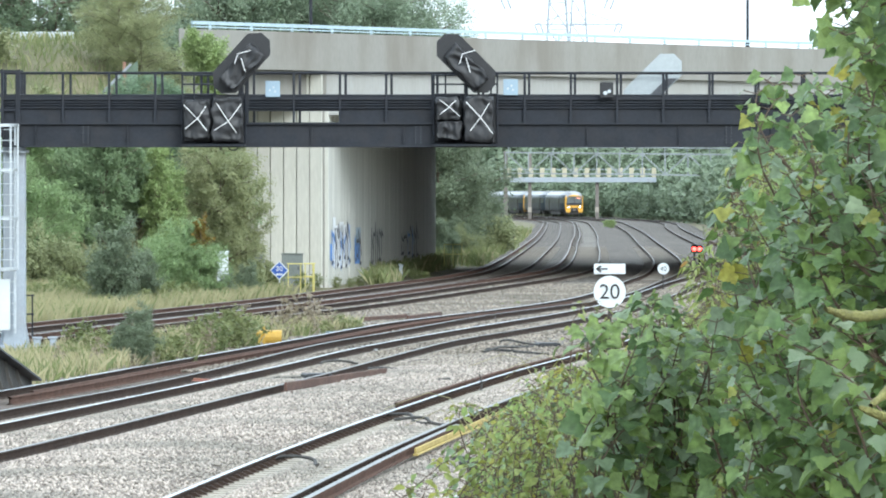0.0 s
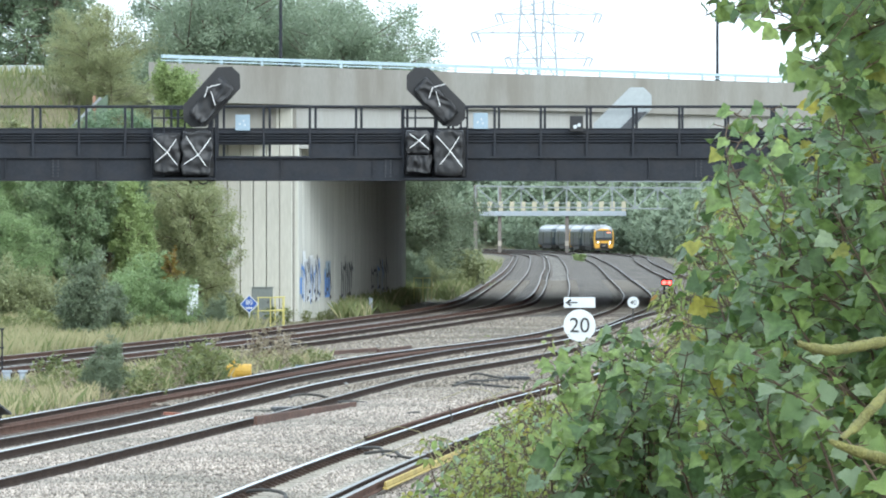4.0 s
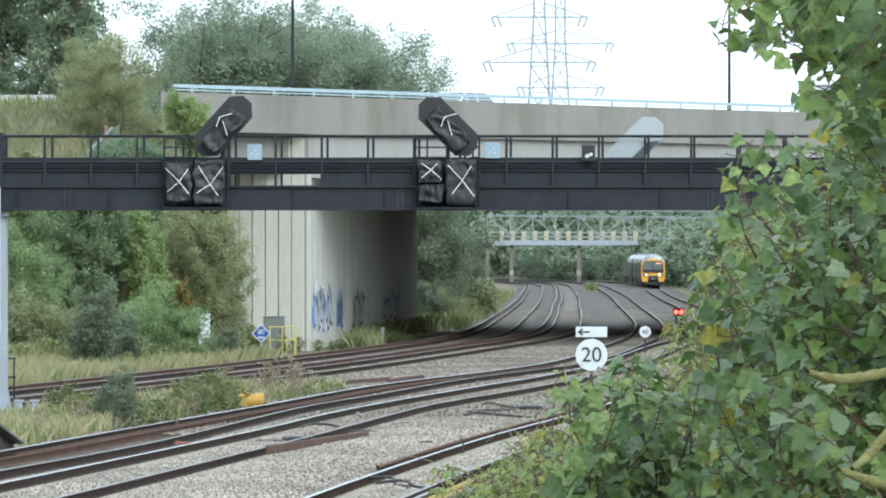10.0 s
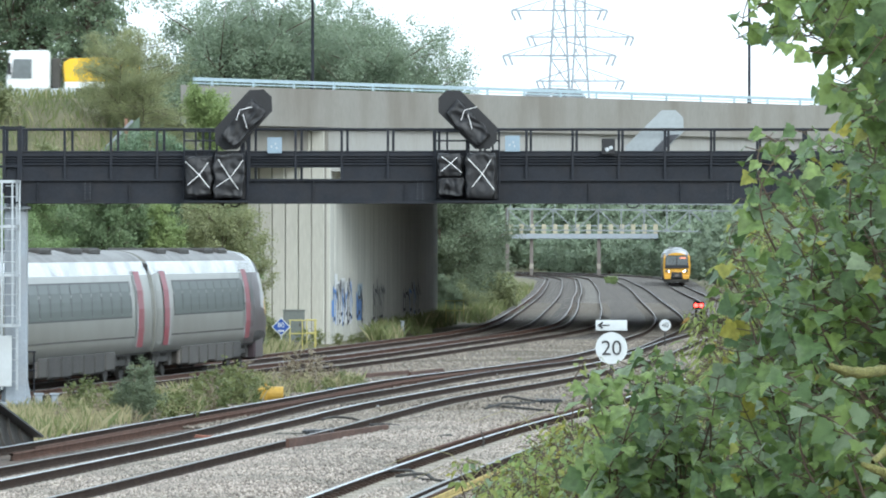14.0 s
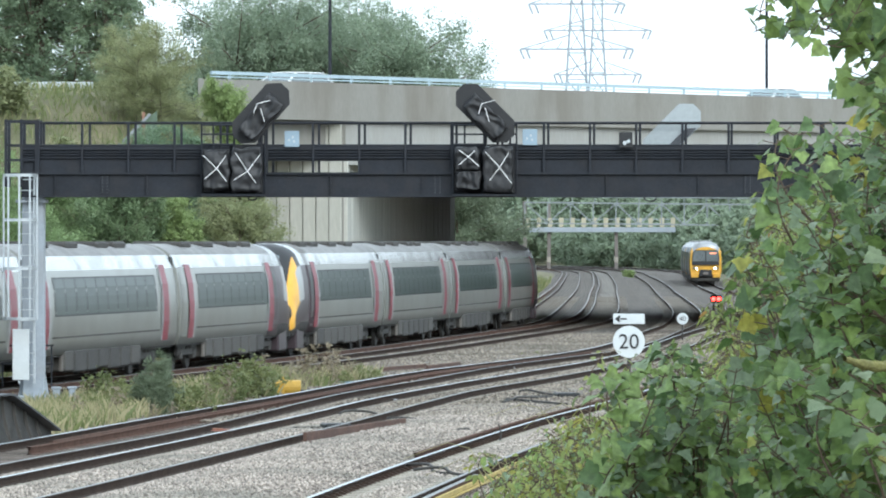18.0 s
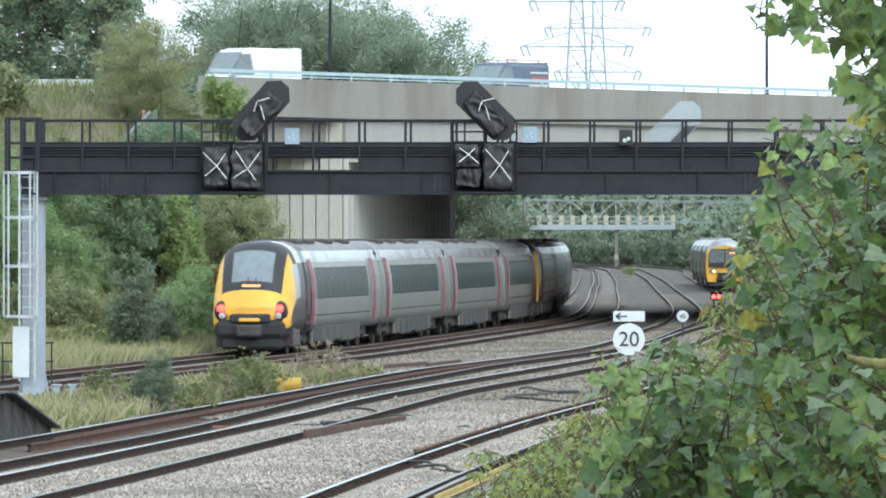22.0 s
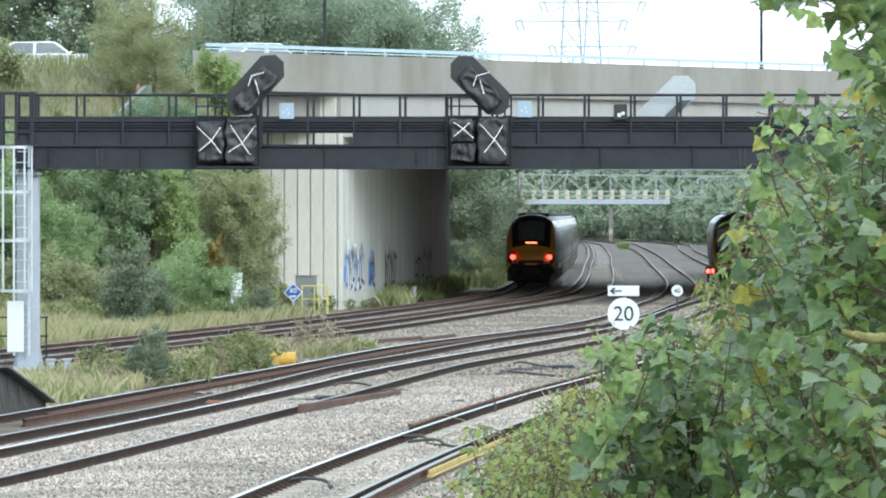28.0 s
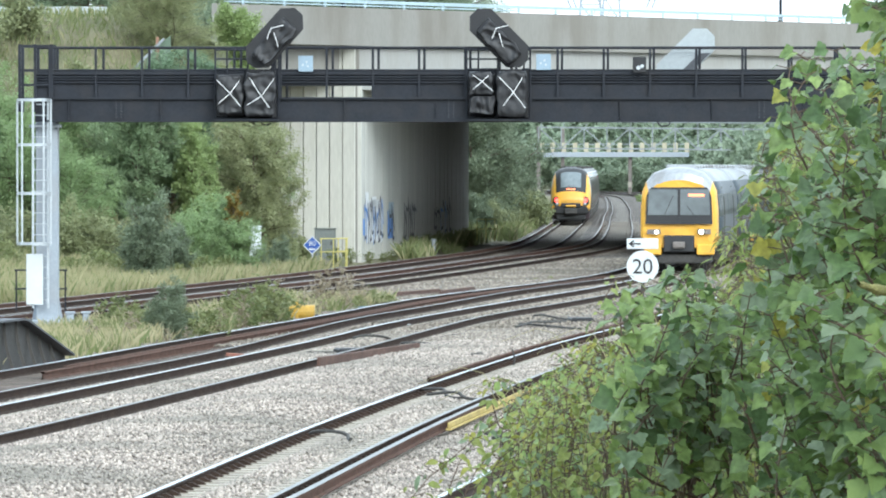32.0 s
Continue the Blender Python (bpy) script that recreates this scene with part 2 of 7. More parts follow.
M["board_yellow"] = material("yellowed_timber_board", (0.42, 0.32, 0.1), 0.8, vary=0.3, scale=2, fine=20, bump=0.2)
M["red_light"] = glow("red_signal_light", (1.0, 0.04, 0.03), 6.0)
M["bark"] = material("bark", (0.13, 0.1, 0.075), 0.95, vary=0.4, scale=4, fine=25, stretch=(1, 1, 0.3), bump=0.6, bump_scale=18)
M["stem"] = material("brown_stem", (0.1, 0.068, 0.045), 0.8, vary=0.3, scale=4, fine=25, bump=0.2)
M["leaf"] = leaf_material("green_foliage", (0.175, 0.245, 0.105), (0.29, 0.385, 0.18))
M["leaf_dark"] = leaf_material("dark_foliage", (0.2, 0.275, 0.15), (0.325, 0.41, 0.23))
M["leaf_conifer"] = leaf_material("dark_conifer_foliage", (0.17, 0.23, 0.15), (0.27, 0.34, 0.21))
M["leaf_olive"] = leaf_material("olive_foliage", (0.205, 0.225, 0.11), (0.32, 0.345, 0.18))
M["leaf_brown"] = leaf_material("brown_olive_foliage", (0.235, 0.255, 0.125), (0.36, 0.38, 0.2))
M["leaf_blue"] = leaf_material("blue_green_foliage", (0.145, 0.215, 0.135), (0.225, 0.31, 0.19))
M["moss"] = material("mossy_bark", (0.2, 0.19, 0.06), 0.95, vary=0.45, scale=20, fine=150, bump=0.8, bump_scale=160)
M["leaf_bright"] = leaf_material("bright_ivy", (0.24, 0.32, 0.11), (0.34, 0.42, 0.18))
M["leaf_grey"] = leaf_material("grey_green_foliage", (0.135, 0.175, 0.11), (0.22, 0.262, 0.168))
M["leaf_rust"] = leaf_material("autumn_foliage", (0.3, 0.14, 0.03), (0.2, 0.16, 0.04))
M["leaf_near"] = leaf_material("sycamore_leaf", (0.085, 0.15, 0.045), (0.25, 0.335, 0.105), 0.38, 0.36, 0.28)
M["leaf_yellow"] = leaf_material("yellowing_leaf", (0.36, 0.32, 0.05), (0.22, 0.25, 0.06), 0.45, 0.3, 0.25)
M["leaf_bramble"] = leaf_material("bramble_leaf", (0.13, 0.19, 0.05), (0.3, 0.34, 0.105), 0.48, 0.36, 0.2)
# Far trees: pale grey-green, with the haze of distance put into the leaf colour.
M["leaf_hazed"] = leaf_material("hazed_woodland", (0.215, 0.275, 0.19), (0.325, 0.39, 0.27))
M["dull_steel"] = material("dull_grey_steel", (0.24, 0.26, 0.27), 0.7, vary=0.2, scale=0.8, fine=8, bump=0)
M["straw"] = leaf_material("dry_grass", (0.47, 0.41, 0.25), (0.32, 0.305, 0.16))
M["grass"] = leaf_material("green_grass", (0.117, 0.162, 0.059), (0.235, 0.254, 0.108))
M["flower"] = leaf_material("seed_heads", (0.42, 0.36, 0.27), (0.24, 0.2, 0.13))
# trains and road vehicles
M["silver"] = material("silver_grey_coachwork", (0.232, 0.237, 0.216), 0.32, 0.15, vary=0.08, scale=0.6, fine=8, stain=(0.15, 0.14, 0.12), stain_amount=0.5, stain_scale=0.5, bump=0.02)
M["roof_silver"] = material("grimy_silver_roof", (0.54, 0.54, 0.53), 0.26, 0.8, vary=0.15, scale=0.7, fine=8, stain=(0.12, 0.11, 0.105), stain_amount=0.6, stain_scale=0.7, bump=0.03)
M["skirt"] = material("dusty_brown_skirt", (0.17, 0.155, 0.138), 0.7, vary=0.25, scale=1.2, fine=10, stain=(0.08, 0.07, 0.06), stain_amount=0.6, stain_scale=0.9, bump=0.05)
M["roof_top"] = material("dirty_roof_top", (0.2, 0.195, 0.185), 0.5, 0.3, vary=0.3, scale=1.2, fine=9, stain=(0.09, 0.085, 0.08), stain_amount=0.7, stain_scale=0.8, bump=0.05)
M["maroon"] = material("dark_maroon_coachwork", (0.055, 0.04, 0.045), 0.35, 0.1, vary=0.15, scale=1, fine=10, bump=0.02)
M["pink"] = material("crimson_door_band", (0.2, 0.018, 0.036), 0.4, vary=0.1, scale=1, fine=10, bump=0.02)
M["glass"] = material("tinted_train_glass", (0.034, 0.05, 0.045), 0.28, spec=0.12, vary=0.15, scale=0.8, fine=3, bump=0)
# Darker copy of the pale concrete; the parapet's shade is in the girder's colour.
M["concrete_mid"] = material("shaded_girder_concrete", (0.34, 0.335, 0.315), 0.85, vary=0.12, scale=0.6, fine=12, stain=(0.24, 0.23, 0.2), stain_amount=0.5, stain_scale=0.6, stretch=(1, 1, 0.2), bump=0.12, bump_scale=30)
# Windscreens of trains and vehicles: base colours paled to stand for reflected sky.
M["cab_glass"] = material("cab_windscreen", (0.16, 0.19, 0.2), 0.1, vary=0.2, scale=1.2, fine=4, spec=0.8, bump=0)
M["screen"] = material("windscreen_glass", (0.14, 0.155, 0.16), 0.1, vary=0.2, scale=1.2, fine=4, bump=0)
M["under"] = material("grimy_underframe", (0.05, 0.047, 0.043), 0.8, vary=0.4, scale=1.5, fine=12, bump=0.15)
M["under_grey"] = material("grey_equipment_case", (0.062, 0.057, 0.05), 0.7, vary=0.25, scale=1.5, fine=12, bump=0.1)
M["front_yellow"] = material("warning_yellow", (0.76, 0.41, 0.05), 0.4, vary=0.08, scale=1.5, fine=10, stain=(0.4, 0.2, 0.03), stain_amount=0.3, bump=0.02)
M["navy"] = material("dark_green_coachwork", (0.036, 0.05, 0.062), 0.4, 0.0, vary=0.2, scale=0.8, fine=8, bump=0.02)
M["roof_grey"] = material("weathered_metal_roof", (0.36, 0.37, 0.38), 0.34, 0.6, vary=0.15, scale=1, fine=10, stain=(0.2, 0.19, 0.18), stain_amount=0.6, bump=0.03)
M["roof_white"] = material("pale_grey_roof", (0.4, 0.41, 0.41), 0.5, vary=0.12, scale=1, fine=10, stain=(0.35, 0.34, 0.32), stain_amount=0.5, bump=0.03)
M["head_light"] = glow("headlight", (1.0, 0.95, 0.82), 14.0)
M["tail_light"] = glow("tail_light", (1.0, 0.03, 0.02), 4.5)
M["destination"] = glow("destination_display", (1.0, 0.25, 0.1), 1.2)
M["lens"] = material("clear_lamp_lens", (0.35, 0.36, 0.36), 0.15, vary=0.1, bump=0)
M["car_white"] = material("white_vehicle_paint", (0.78, 0.79, 0.79), 0.25, vary=0.04, bump=0)
M["car_silver"] = material("silver_vehicle_paint", (0.5, 0.52, 0.53), 0.25, 0.4, vary=0.05, bump=0)
M["car_blue"] = material("blue_grey_vehicle_paint", (0.12, 0.15, 0.2), 0.25, 0.2, vary=0.05, bump=0)
M["car_dark"] = material("black_vehicle_paint", (0.03, 0.03, 0.035), 0.22, vary=0.05, bump=0)
M["load_yellow"] = material("yellow_skip_cover", (0.8, 0.5, 0.02), 0.5, vary=0.1, bump=0.05)
M["tyre"] = material("rubber", (0.025, 0.025, 0.025), 0.85, vary=0.2, bump=0.1)
M["graffiti_blue"] = material("blue_spray_paint", (0.12, 0.25, 0.55), 0.7, vary=0.2, bump=0)
M["graffiti_white"] = material("white_spray_paint", (0.65, 0.66, 0.66), 0.7, vary=0.2, bump=0)
M["graffiti_black"] = material("black_spray_paint", (0.05, 0.05, 0.06), 0.7, vary=0.2, bump=0)
M["cream"] = material("cream_panel", (0.42, 0.38, 0.27), 0.6, vary=0.15, bump=0)
M["orange_faded"] = material("faded_orange_paint", (0.24, 0.13, 0.085), 0.7, vary=0.2, bump=0.05)
M["orange"] = material("orange_plastic", (0.34, 0.125, 0.07), 0.6, vary=0.2, bump=0.05)


# ---- building blocks ----
def part(name, bm, mat, parent, label="", smooth=False, kind=""):
    """Links a bmesh as one mesh object under a thing, a part, or (parent None) at top level."""
    me = bpy.data.meshes.new(name)
    bm.to_mesh(me)
    bm.free()
    for one in mat if isinstance(mat, (list, tuple)) else [mat]:
        me.materials.append(M[one])
    if smooth:
        me.shade_smooth()
    ob = new(name, me)
    if parent:
        ob.parent = parent
    return tagged(ob, label, kind=kind)


def raw(name, verts, faces, mat, parent, label="", smooth=False, kind="", index=None):
    """The same from lists of vertices and faces."""
    me = bpy.data.meshes.new(name)
    me.from_pydata([tuple(v) for v in verts], [], faces)
    for one in mat if isinstance(mat, (list, tuple)) else [mat]:
        me.materials.append(M[one])
    if index is not None:
        me.polygons.foreach_set("material_index", index)
    if smooth:
        me.shade_smooth()
    me.update()
    ob = new(name, me)
    if parent:
        ob.parent = parent
    return tagged(ob, label, kind=kind)


def share(ob, name, m, parent):
    """One more object on the mesh of ob."""
    other = new(name, ob.data)
    other.parent = parent
    other.matrix_local = m
    return other


def thing(name, m, label, category, group="", kind=""):
    ob = new(name)
    ob.empty_display_size = 0.2
    ob.matrix_world = m
    return tagged(ob, label, category, group, kind)


def bm_new():
    return bmesh.new()


def box(bm, x0, y0, z0, x1, y1, z1, bevel=0.0, mi=0):
    """Adds a box between two corners, its edges bevelled."""
    got = bmesh.ops.create_cube(bm, size=1.0)
    vs = got["verts"]
    for v in vs:
        v.co = Vector(((x0 + x1) / 2 + v.co.x * (x1 - x0), (y0 + y1) / 2 + v.co.y * (y1 - y0), (z0 + z1) / 2 + v.co.z * (z1 - z0)))
    fs = list({f for v in vs for f in v.link_faces})
    for f in fs:
        f.material_index = mi
    if bevel:
        bmesh.ops.bevel(bm, geom=list({e for v in vs for e in v.link_edges}), offset=bevel, segments=1, affect="EDGES")
    return bm


def bar(bm, a, b, r0, r1=None, sides=8, cap=True):
    """Adds a round bar from a to b."""
    a, b = Vector(a), Vector(b)
    q = (b - a).to_track_quat("Z", "Y").to_matrix().to_4x4()
    bmesh.ops.create_cone(bm, cap_ends=cap, segments=sides, radius1=r0, radius2=r0 if r1 is None else r1, depth=(b - a).length,
                          matrix=Matrix.Translation((a + b) / 2) @ q)
    return bm


def beam(bm, a, b, w, h):
    """Adds a square bar from a to b, w wide and h deep."""
    a, b = Vector(a), Vector(b)
    q = (b - a).to_track_quat("Z", "Y").to_matrix().to_4x4()
    bmesh.ops.create_cube(bm, size=1.0, matrix=Matrix.Translation((a + b) / 2) @ q @ Matrix.Diagonal((w, h, (b - a).length, 1)))
    return bm


def prism(bm, outline, depth, m=Matrix(), bevel=0.0):
    """Adds a plate: an outline in x, z, as thick as depth along y."""
    front = [bm.verts.new(m @ Vector((x, -depth / 2, z))) for x, z in outline]
    back = [bm.verts.new(m @ Vector((x, depth / 2, z))) for x, z in outline]
    n = len(outline)
    bm.faces.new(front)
    bm.faces.new(back[::-1])
    for i in range(n):
        bm.faces.new((front[i], back[i], back[(i + 1) % n], front[(i + 1) % n]))
    bmesh.ops.recalc_face_normals(bm, faces=bm.faces[:])
    return bm


def spline(points, step):
    """A smooth line through points, resampled about every step metres."""
    p = [np.array(q, float) for q in points]
    p = [2 * p[0] - p[1]] + p + [2 * p[-1] - p[-2]]
    out = []
    for i in range(1, len(p) - 2):
        n = max(1, int(np.linalg.norm(p[i + 1] - p[i]) / step))
        for k in range(n):
            u = k / n
            out.append(0.5 * (2 * p[i] + (p[i + 1] - p[i - 1]) * u + (2 * p[i - 1] - 5 * p[i] + 4 * p[i + 1] - p[i + 2]) * u * u
                              + (3 * p[i] - p[i - 1] - 3 * p[i + 1] + p[i + 2]) * u ** 3))
    out.append(p[-2])
    return np.array(out)


def aside(line, d):
    """The line shifted d metres to its right."""
    t = np.gradient(line, axis=0)
    t /= np.linalg.norm(t, axis=1)[:, None]
    return line + d * np.stack([t[:, 1], -t[:, 0]], 1)


# ---- plan of the railway: centre lines, going away from the camera ----
# Depths in the plan are drawn short; everything is set out at this many times their length.
DEEP = 1.16


def line_of(points):
    return spline([(x, y * DEEP) for x, y in points], 4)


T1 = line_of([(-26, 76), (-17.5, 120), (-10.6, 165.8), (-8.2, 182.6), (-4.85, 206.9), (-0.75, 241.4), (1.55, 264), (3.4, 293.7), (5.35, 357),
             (7.5, 436), (9.3, 510), (12.2, 650), (13.5, 740), (12.0, 815), (6.0, 885), (-6, 960)])
T2 = line_of([(-22.8, 74), (-14.4, 119), (-7.6, 166.5), (-5.2, 183.4), (-1.9, 207.8), (2.2, 242.4), (4.7, 265), (6.8, 294.5), (8.75, 357),
             (10.7, 436), (12.6, 510), (15.6, 650), (17.0, 740), (15.6, 818), (10, 889), (-2, 966)])
T3L = line_of([(-14.5, 66), (-11.4, 90), (-8.44, 112.2), (-6.65, 127.4), (-4.06, 149), (-1.5, 171), (2.14, 192.4), (4.3, 207.4), (5.96, 225),
              (7.6, 248), (9.27, 271), (10.8, 302.4), (12.1, 341.6), (14.4, 435), (17.0, 540), (19.2, 650), (20.6, 740), (19.2, 822), (13.6, 893), (2, 972)])
T3R = line_of([(-12.6, 60), (-9.9, 83), (-7.68, 102.1), (-5.5, 119.5), (-3.15, 146), (-1.33, 160), (1.2, 180), (4.05, 197), (5.75, 208), (7.45, 226),
              (9.1, 248.5), (10.77, 271.5), (12.3, 302.8), (13.6, 342), (15.9, 435.5), (18.5, 540), (20.7, 650), (22.1, 740), (20.7, 822), (15, 894), (3, 974)])
T4L = line_of([(-12.4, 58), (-9.6, 78), (-7.25, 96.4), (-3.72, 127), (-2.45, 140), (-1.2, 150.4), (0.25, 161), (2.0, 173), (4.0, 187), (6.0, 205),
              (9.2, 244), (12.9, 286), (15.2, 341), (17.9, 410), (20.0, 494), (23.4, 618), (26.2, 700), (26.7, 760), (25.0, 812), (20.4, 876), (10, 950)])
T4R = line_of([(-11, 54), (-8.6, 71), (-6.46, 85.9), (-3.35, 114.5), (-2.2, 125.4), (-1.1, 137), (0.24, 150), (1.75, 160), (2.6, 165.5), (4.9, 182),
              (7.4, 204), (10.7, 244.5), (14.4, 286), (16.7, 341), (19.4, 410), (21.5, 494), (24.9, 618), (27.7, 700), (28.2, 760), (26.5, 812), (21.9, 876), (11.5, 950)])
T5L = line_of([(-6.3, 40), (-5.0, 55), (-3.88, 67.4), (-3.45, 73), (-2.36, 86.5), (-0.85, 102.6), (1.37, 123.4), (3.77, 142.5), (6.9, 170), (11.5, 212),
              (15, 250), (18.2, 300), (20.6, 350), (24, 440)])
T5R = aside(T5L, 1.505)
T6L = line_of([(-4.4, 40), (-1.6, 58), (0.22, 73.9), (0.79, 82), (3.1, 107), (6.4, 138), (11, 178)])
T6R = aside(T6L, 1.505)


def between(a, b):
    """The line midway between two rails."""
    return np.array([(p + b[np.argmin(((b - p) ** 2).sum(1))]) / 2 for p in a])


T3 = between(T3L, T3R)
T4 = between(T4L, T4R)
T5, T6 = aside(T5L, 0.75), aside(T6L, 0.75)
CENTRES = [T1, T2, T3, T4, T5, T6]


def x_at(line, y):
    return np.interp(y, line[:, 1], line[:, 0])


def ss(a, b, v):
    u = np.clip((v - a) / (b - a), 0, 1)
    return u * u * (3 - 2 * u)


# The road bridge crosses on the skew: near edge through (-4.9, 246), far edge through (-0.5, 314).
SKEW = 1.5


def near_edge(x):
    return DEEP * (246 + (x + 4.9) * SKEW * 0.82)


def far_edge(x):
    return DEEP * (314 + (x + 0.5) * SKEW * 0.86)


def wall_x(y):
    """The left abutment's face."""
    return -4.9 + (y / DEEP - 246) * 4.4 / 68


def land(x, y):
    """Height of the ground."""
    y = y / DEEP
    left = x_at(T1, DEEP * np.clip(y, 60, 960)) - 2.6
    z = -0.24 + 0.0 * x
    # left verge rises gently, then the road embankment
    z = z + ss(0, 10, left - x) * 0.5
    bank = ss(-8.6, -12.5, x) * ss(208, 237, y)
    z = z + bank * 9.6
    fill = ss(1.6, 2.6, wall_x(y * DEEP) - x) * ss(249, 251, y) * ss(324, 313, y) * (1 - bank)
    z = z + fill * 8.2
    beyond = ss(316, 344, y) * ss(2, 16, left - x)
    z = z + beyond * 5 * (1 - bank)
    far_left = ss(20, 90, left - x)
    z = z + far_left * 6 * ss(60, 200, y)
    # right bank
    right = np.where(y < 178, x_at(T6, DEEP * np.clip(y, 40, 178)) + 2.5, x_at(T5, DEEP * np.clip(y, 40, 440)) + 4.5)
    right = np.where(y > 440, x_at(T4, DEEP * np.clip(y, 60, 950)) + 6, right)
    z = z + ss(0, 9, x - right) * (2.2 + 2.0 * ss(300, 420, y))
    # the raised spot on which the camera and the bushes stand
    z = z + ss(46, 28, y) * ss(-9, -2, x) * 1.75
    z = z + ss(950, 1400, y) * 12 + ss(1400, 3500, y) * 20
    return z


def sheet():
    xs = np.concatenate([[-3500, -2000, -1000, -500, -250, -140, -90, -65, -50], np.arange(-42, -16, 2.0), np.arange(-16, 6, 1.0), np.arange(6, 44, 1.6), [50, 62, 85, 130, 250, 500, 1000, 2000, 3500]])
    ys = np.concatenate([[-600, -200, -60, -20, 0], np.arange(10, 200, 4.0), np.arange(200, 350, 1.5), np.arange(350, 500, 5.0), np.arange(500, 980, 5.0), [1050, 1200, 1400, 1800, 2400, 3200, 4600]])
    gx, gy = np.meshgrid(xs, ys * DEEP)
    rng = np.random.default_rng(3)
    gz = land(gx, gy) - 0.06 * rng.random(gx.shape)
    n, m = len(xs), len(ys)
    verts = np.stack([gx.ravel(), gy.ravel(), gz.ravel()], 1)
    faces = [(j * n + i, j * n + i + 1, (j + 1) * n + i + 1, (j + 1) * n + i) for j in range(m - 1) for i in range(n - 1)]
    return raw("ground", verts, faces, "earth", None, "rough grassy ground and embankments beside the railway", kind="structure", smooth=True)


tagged(sheet(), category="ground")


def track_bed():
    """The ballast, one sheet over the ground with shallow heaps between the tracks."""
    us = np.concatenate([np.arange(30, 300, 1.0), np.arange(300, 960, 6.0)])
    cols = 100
    verts, faces, index = [], [], []
    rng = np.random.default_rng(5)
    for u in us:
        y = u * DEEP
        a = x_at(T1, y) - 2.4
        b = (x_at(T6, y) + 2.6) if u < 150 else (x_at(T5, y) + 3.4 if u < 400 else x_at(T4, y) + 3.0)
        near = [c for c in CENTRES if c[0, 1] <= y <= c[-1, 1]]
        xs = np.linspace(a, b, cols)
        d = np.min([np.abs(xs - x_at(c, y)) for c in near] + [9.0 + 0 * xs], axis=0)
        edge = np.minimum(1.0, np.minimum((xs - a) / 0.8, (b - xs) / 0.8))
        z = -0.18 + 0.06 * ss(0.95, 1.9, d) + 0.03 * (rng.random(cols) - 0.5) - 0.2 * (1 - edge)
        # the wide shoulder between the fourth and fifth tracks stands proud
        if u < 135:
            p, q = x_at(T4R, y), x_at(T5L, y)
            z = z + 0.12 * np.sin(math.pi * np.clip((xs - p) / max(0.5, q - p), 0, 1))
        verts += list(zip(xs, [y] * cols, z))
    for j in range(len(us) - 1):
        y = us[j] * DEEP
        c1, c2, c3, c4, c5 = (x_at(c, y) for c in (T1, T2, T3, T4, T5))
        l4, r4 = x_at(T4L, y), x_at(T4R, y)
        for i in range(cols - 1):
            x = verts[j * cols + i][0]
            k = j * cols
            faces.append((k + i, k + i + 1, k + cols + i + 1, k + cols + i))
            if us[j] > 262 and abs(x - c2) < 0.55:
                index.append(2)
            elif us[j] > 255:
                index.append(4)
            elif min(abs(x - c1), abs(x - c2)) < 1.7 or abs(x - c3) < 1.35:
                index.append(1)
            elif l4 < x < r4 or us[j] > 150:
                index.append(2)
            elif abs(x - c5) < 0.7 and us[j] < 130:
                index.append(3)
            else:
                index.append(0)
    ob = raw("track_bed", verts, faces, ["ballast", "ballast_old", "ballast_grey", "ballast_sand", "ballast_far"], None, "grey-pink stone ballast under the railway tracks", kind="structure", index=index)
    return tagged(ob, category="ballast")


track_bed()


def sweep(line, profile, z=0.0):
    """Vertices and faces of a profile (x aside, z up) drawn along a line; the face between points k and k+1 of the profile is k."""
    t = np.gradient(line, axis=0)
    t /= np.linalg.norm(t, axis=1)[:, None]
    nrm = np.stack([t[:, 1], -t[:, 0]], 1)
    k = len(profile)
    verts = [(p[0] + n[0] * px, p[1] + n[1] * px, pz + z) for p, n in zip(line, nrm) for px, pz in profile]
    faces, which = [], []
    for i in range(len(line) - 1):
        for j in range(k):
            faces.append((i * k + j, i * k + (j + 1) % k, (i + 1) * k + (j + 1) % k, (i + 1) * k + j))
            which.append(j)
    return verts, faces, which


RAIL = [(-0.07, -0.158), (-0.07, -0.145), (-0.012, -0.125), (-0.012, -0.045), (-0.036, -0.035), (-0.036, -0.006), (-0.028, 0.0), (0.028, 0.0),
        (0.036, -0.006), (0.036, -0.035), (0.012, -0.045), (0.012, -0.125), (0.07, -0.145), (0.07, -0.158)]
THIRD = [(-0.06, -0.06), (-0.06, -0.045), (-0.02, -0.03), (-0.02, 0.03), (-0.045, 0.045), (-0.045, 0.085), (0.045, 0.085), (0.045, 0.045),
         (0.02, 0.03), (0.02, -0.03), (0.06, -0.045), (0.06, -0.06)]


def rail(parent, line, bright=True, name="rail", profile=RAIL, z=0.0, label="", rusty=False, brown=False):
    v, f, w = sweep(line, profile, z)
    top = {5, 6, 7} if profile is RAIL else {5}
    mats = ["rail_side", "rail_top" if bright else "rail_dull"] if profile is RAIL else ["rust_dark", "rail_dull"]
    if rusty:
        mats = ["rust_dark", "rust_dark"]
    if brown:
        mats = ["rail_side", "rail_far"]
    mats = mats + ["rail_far"]
    far = 262 * DEEP
    return raw(name, v, f, mats, parent, label, index=[(2 if v[q[0]][1] > far and bright else 1) if j in top else 0 for j, q in zip(w, f)])


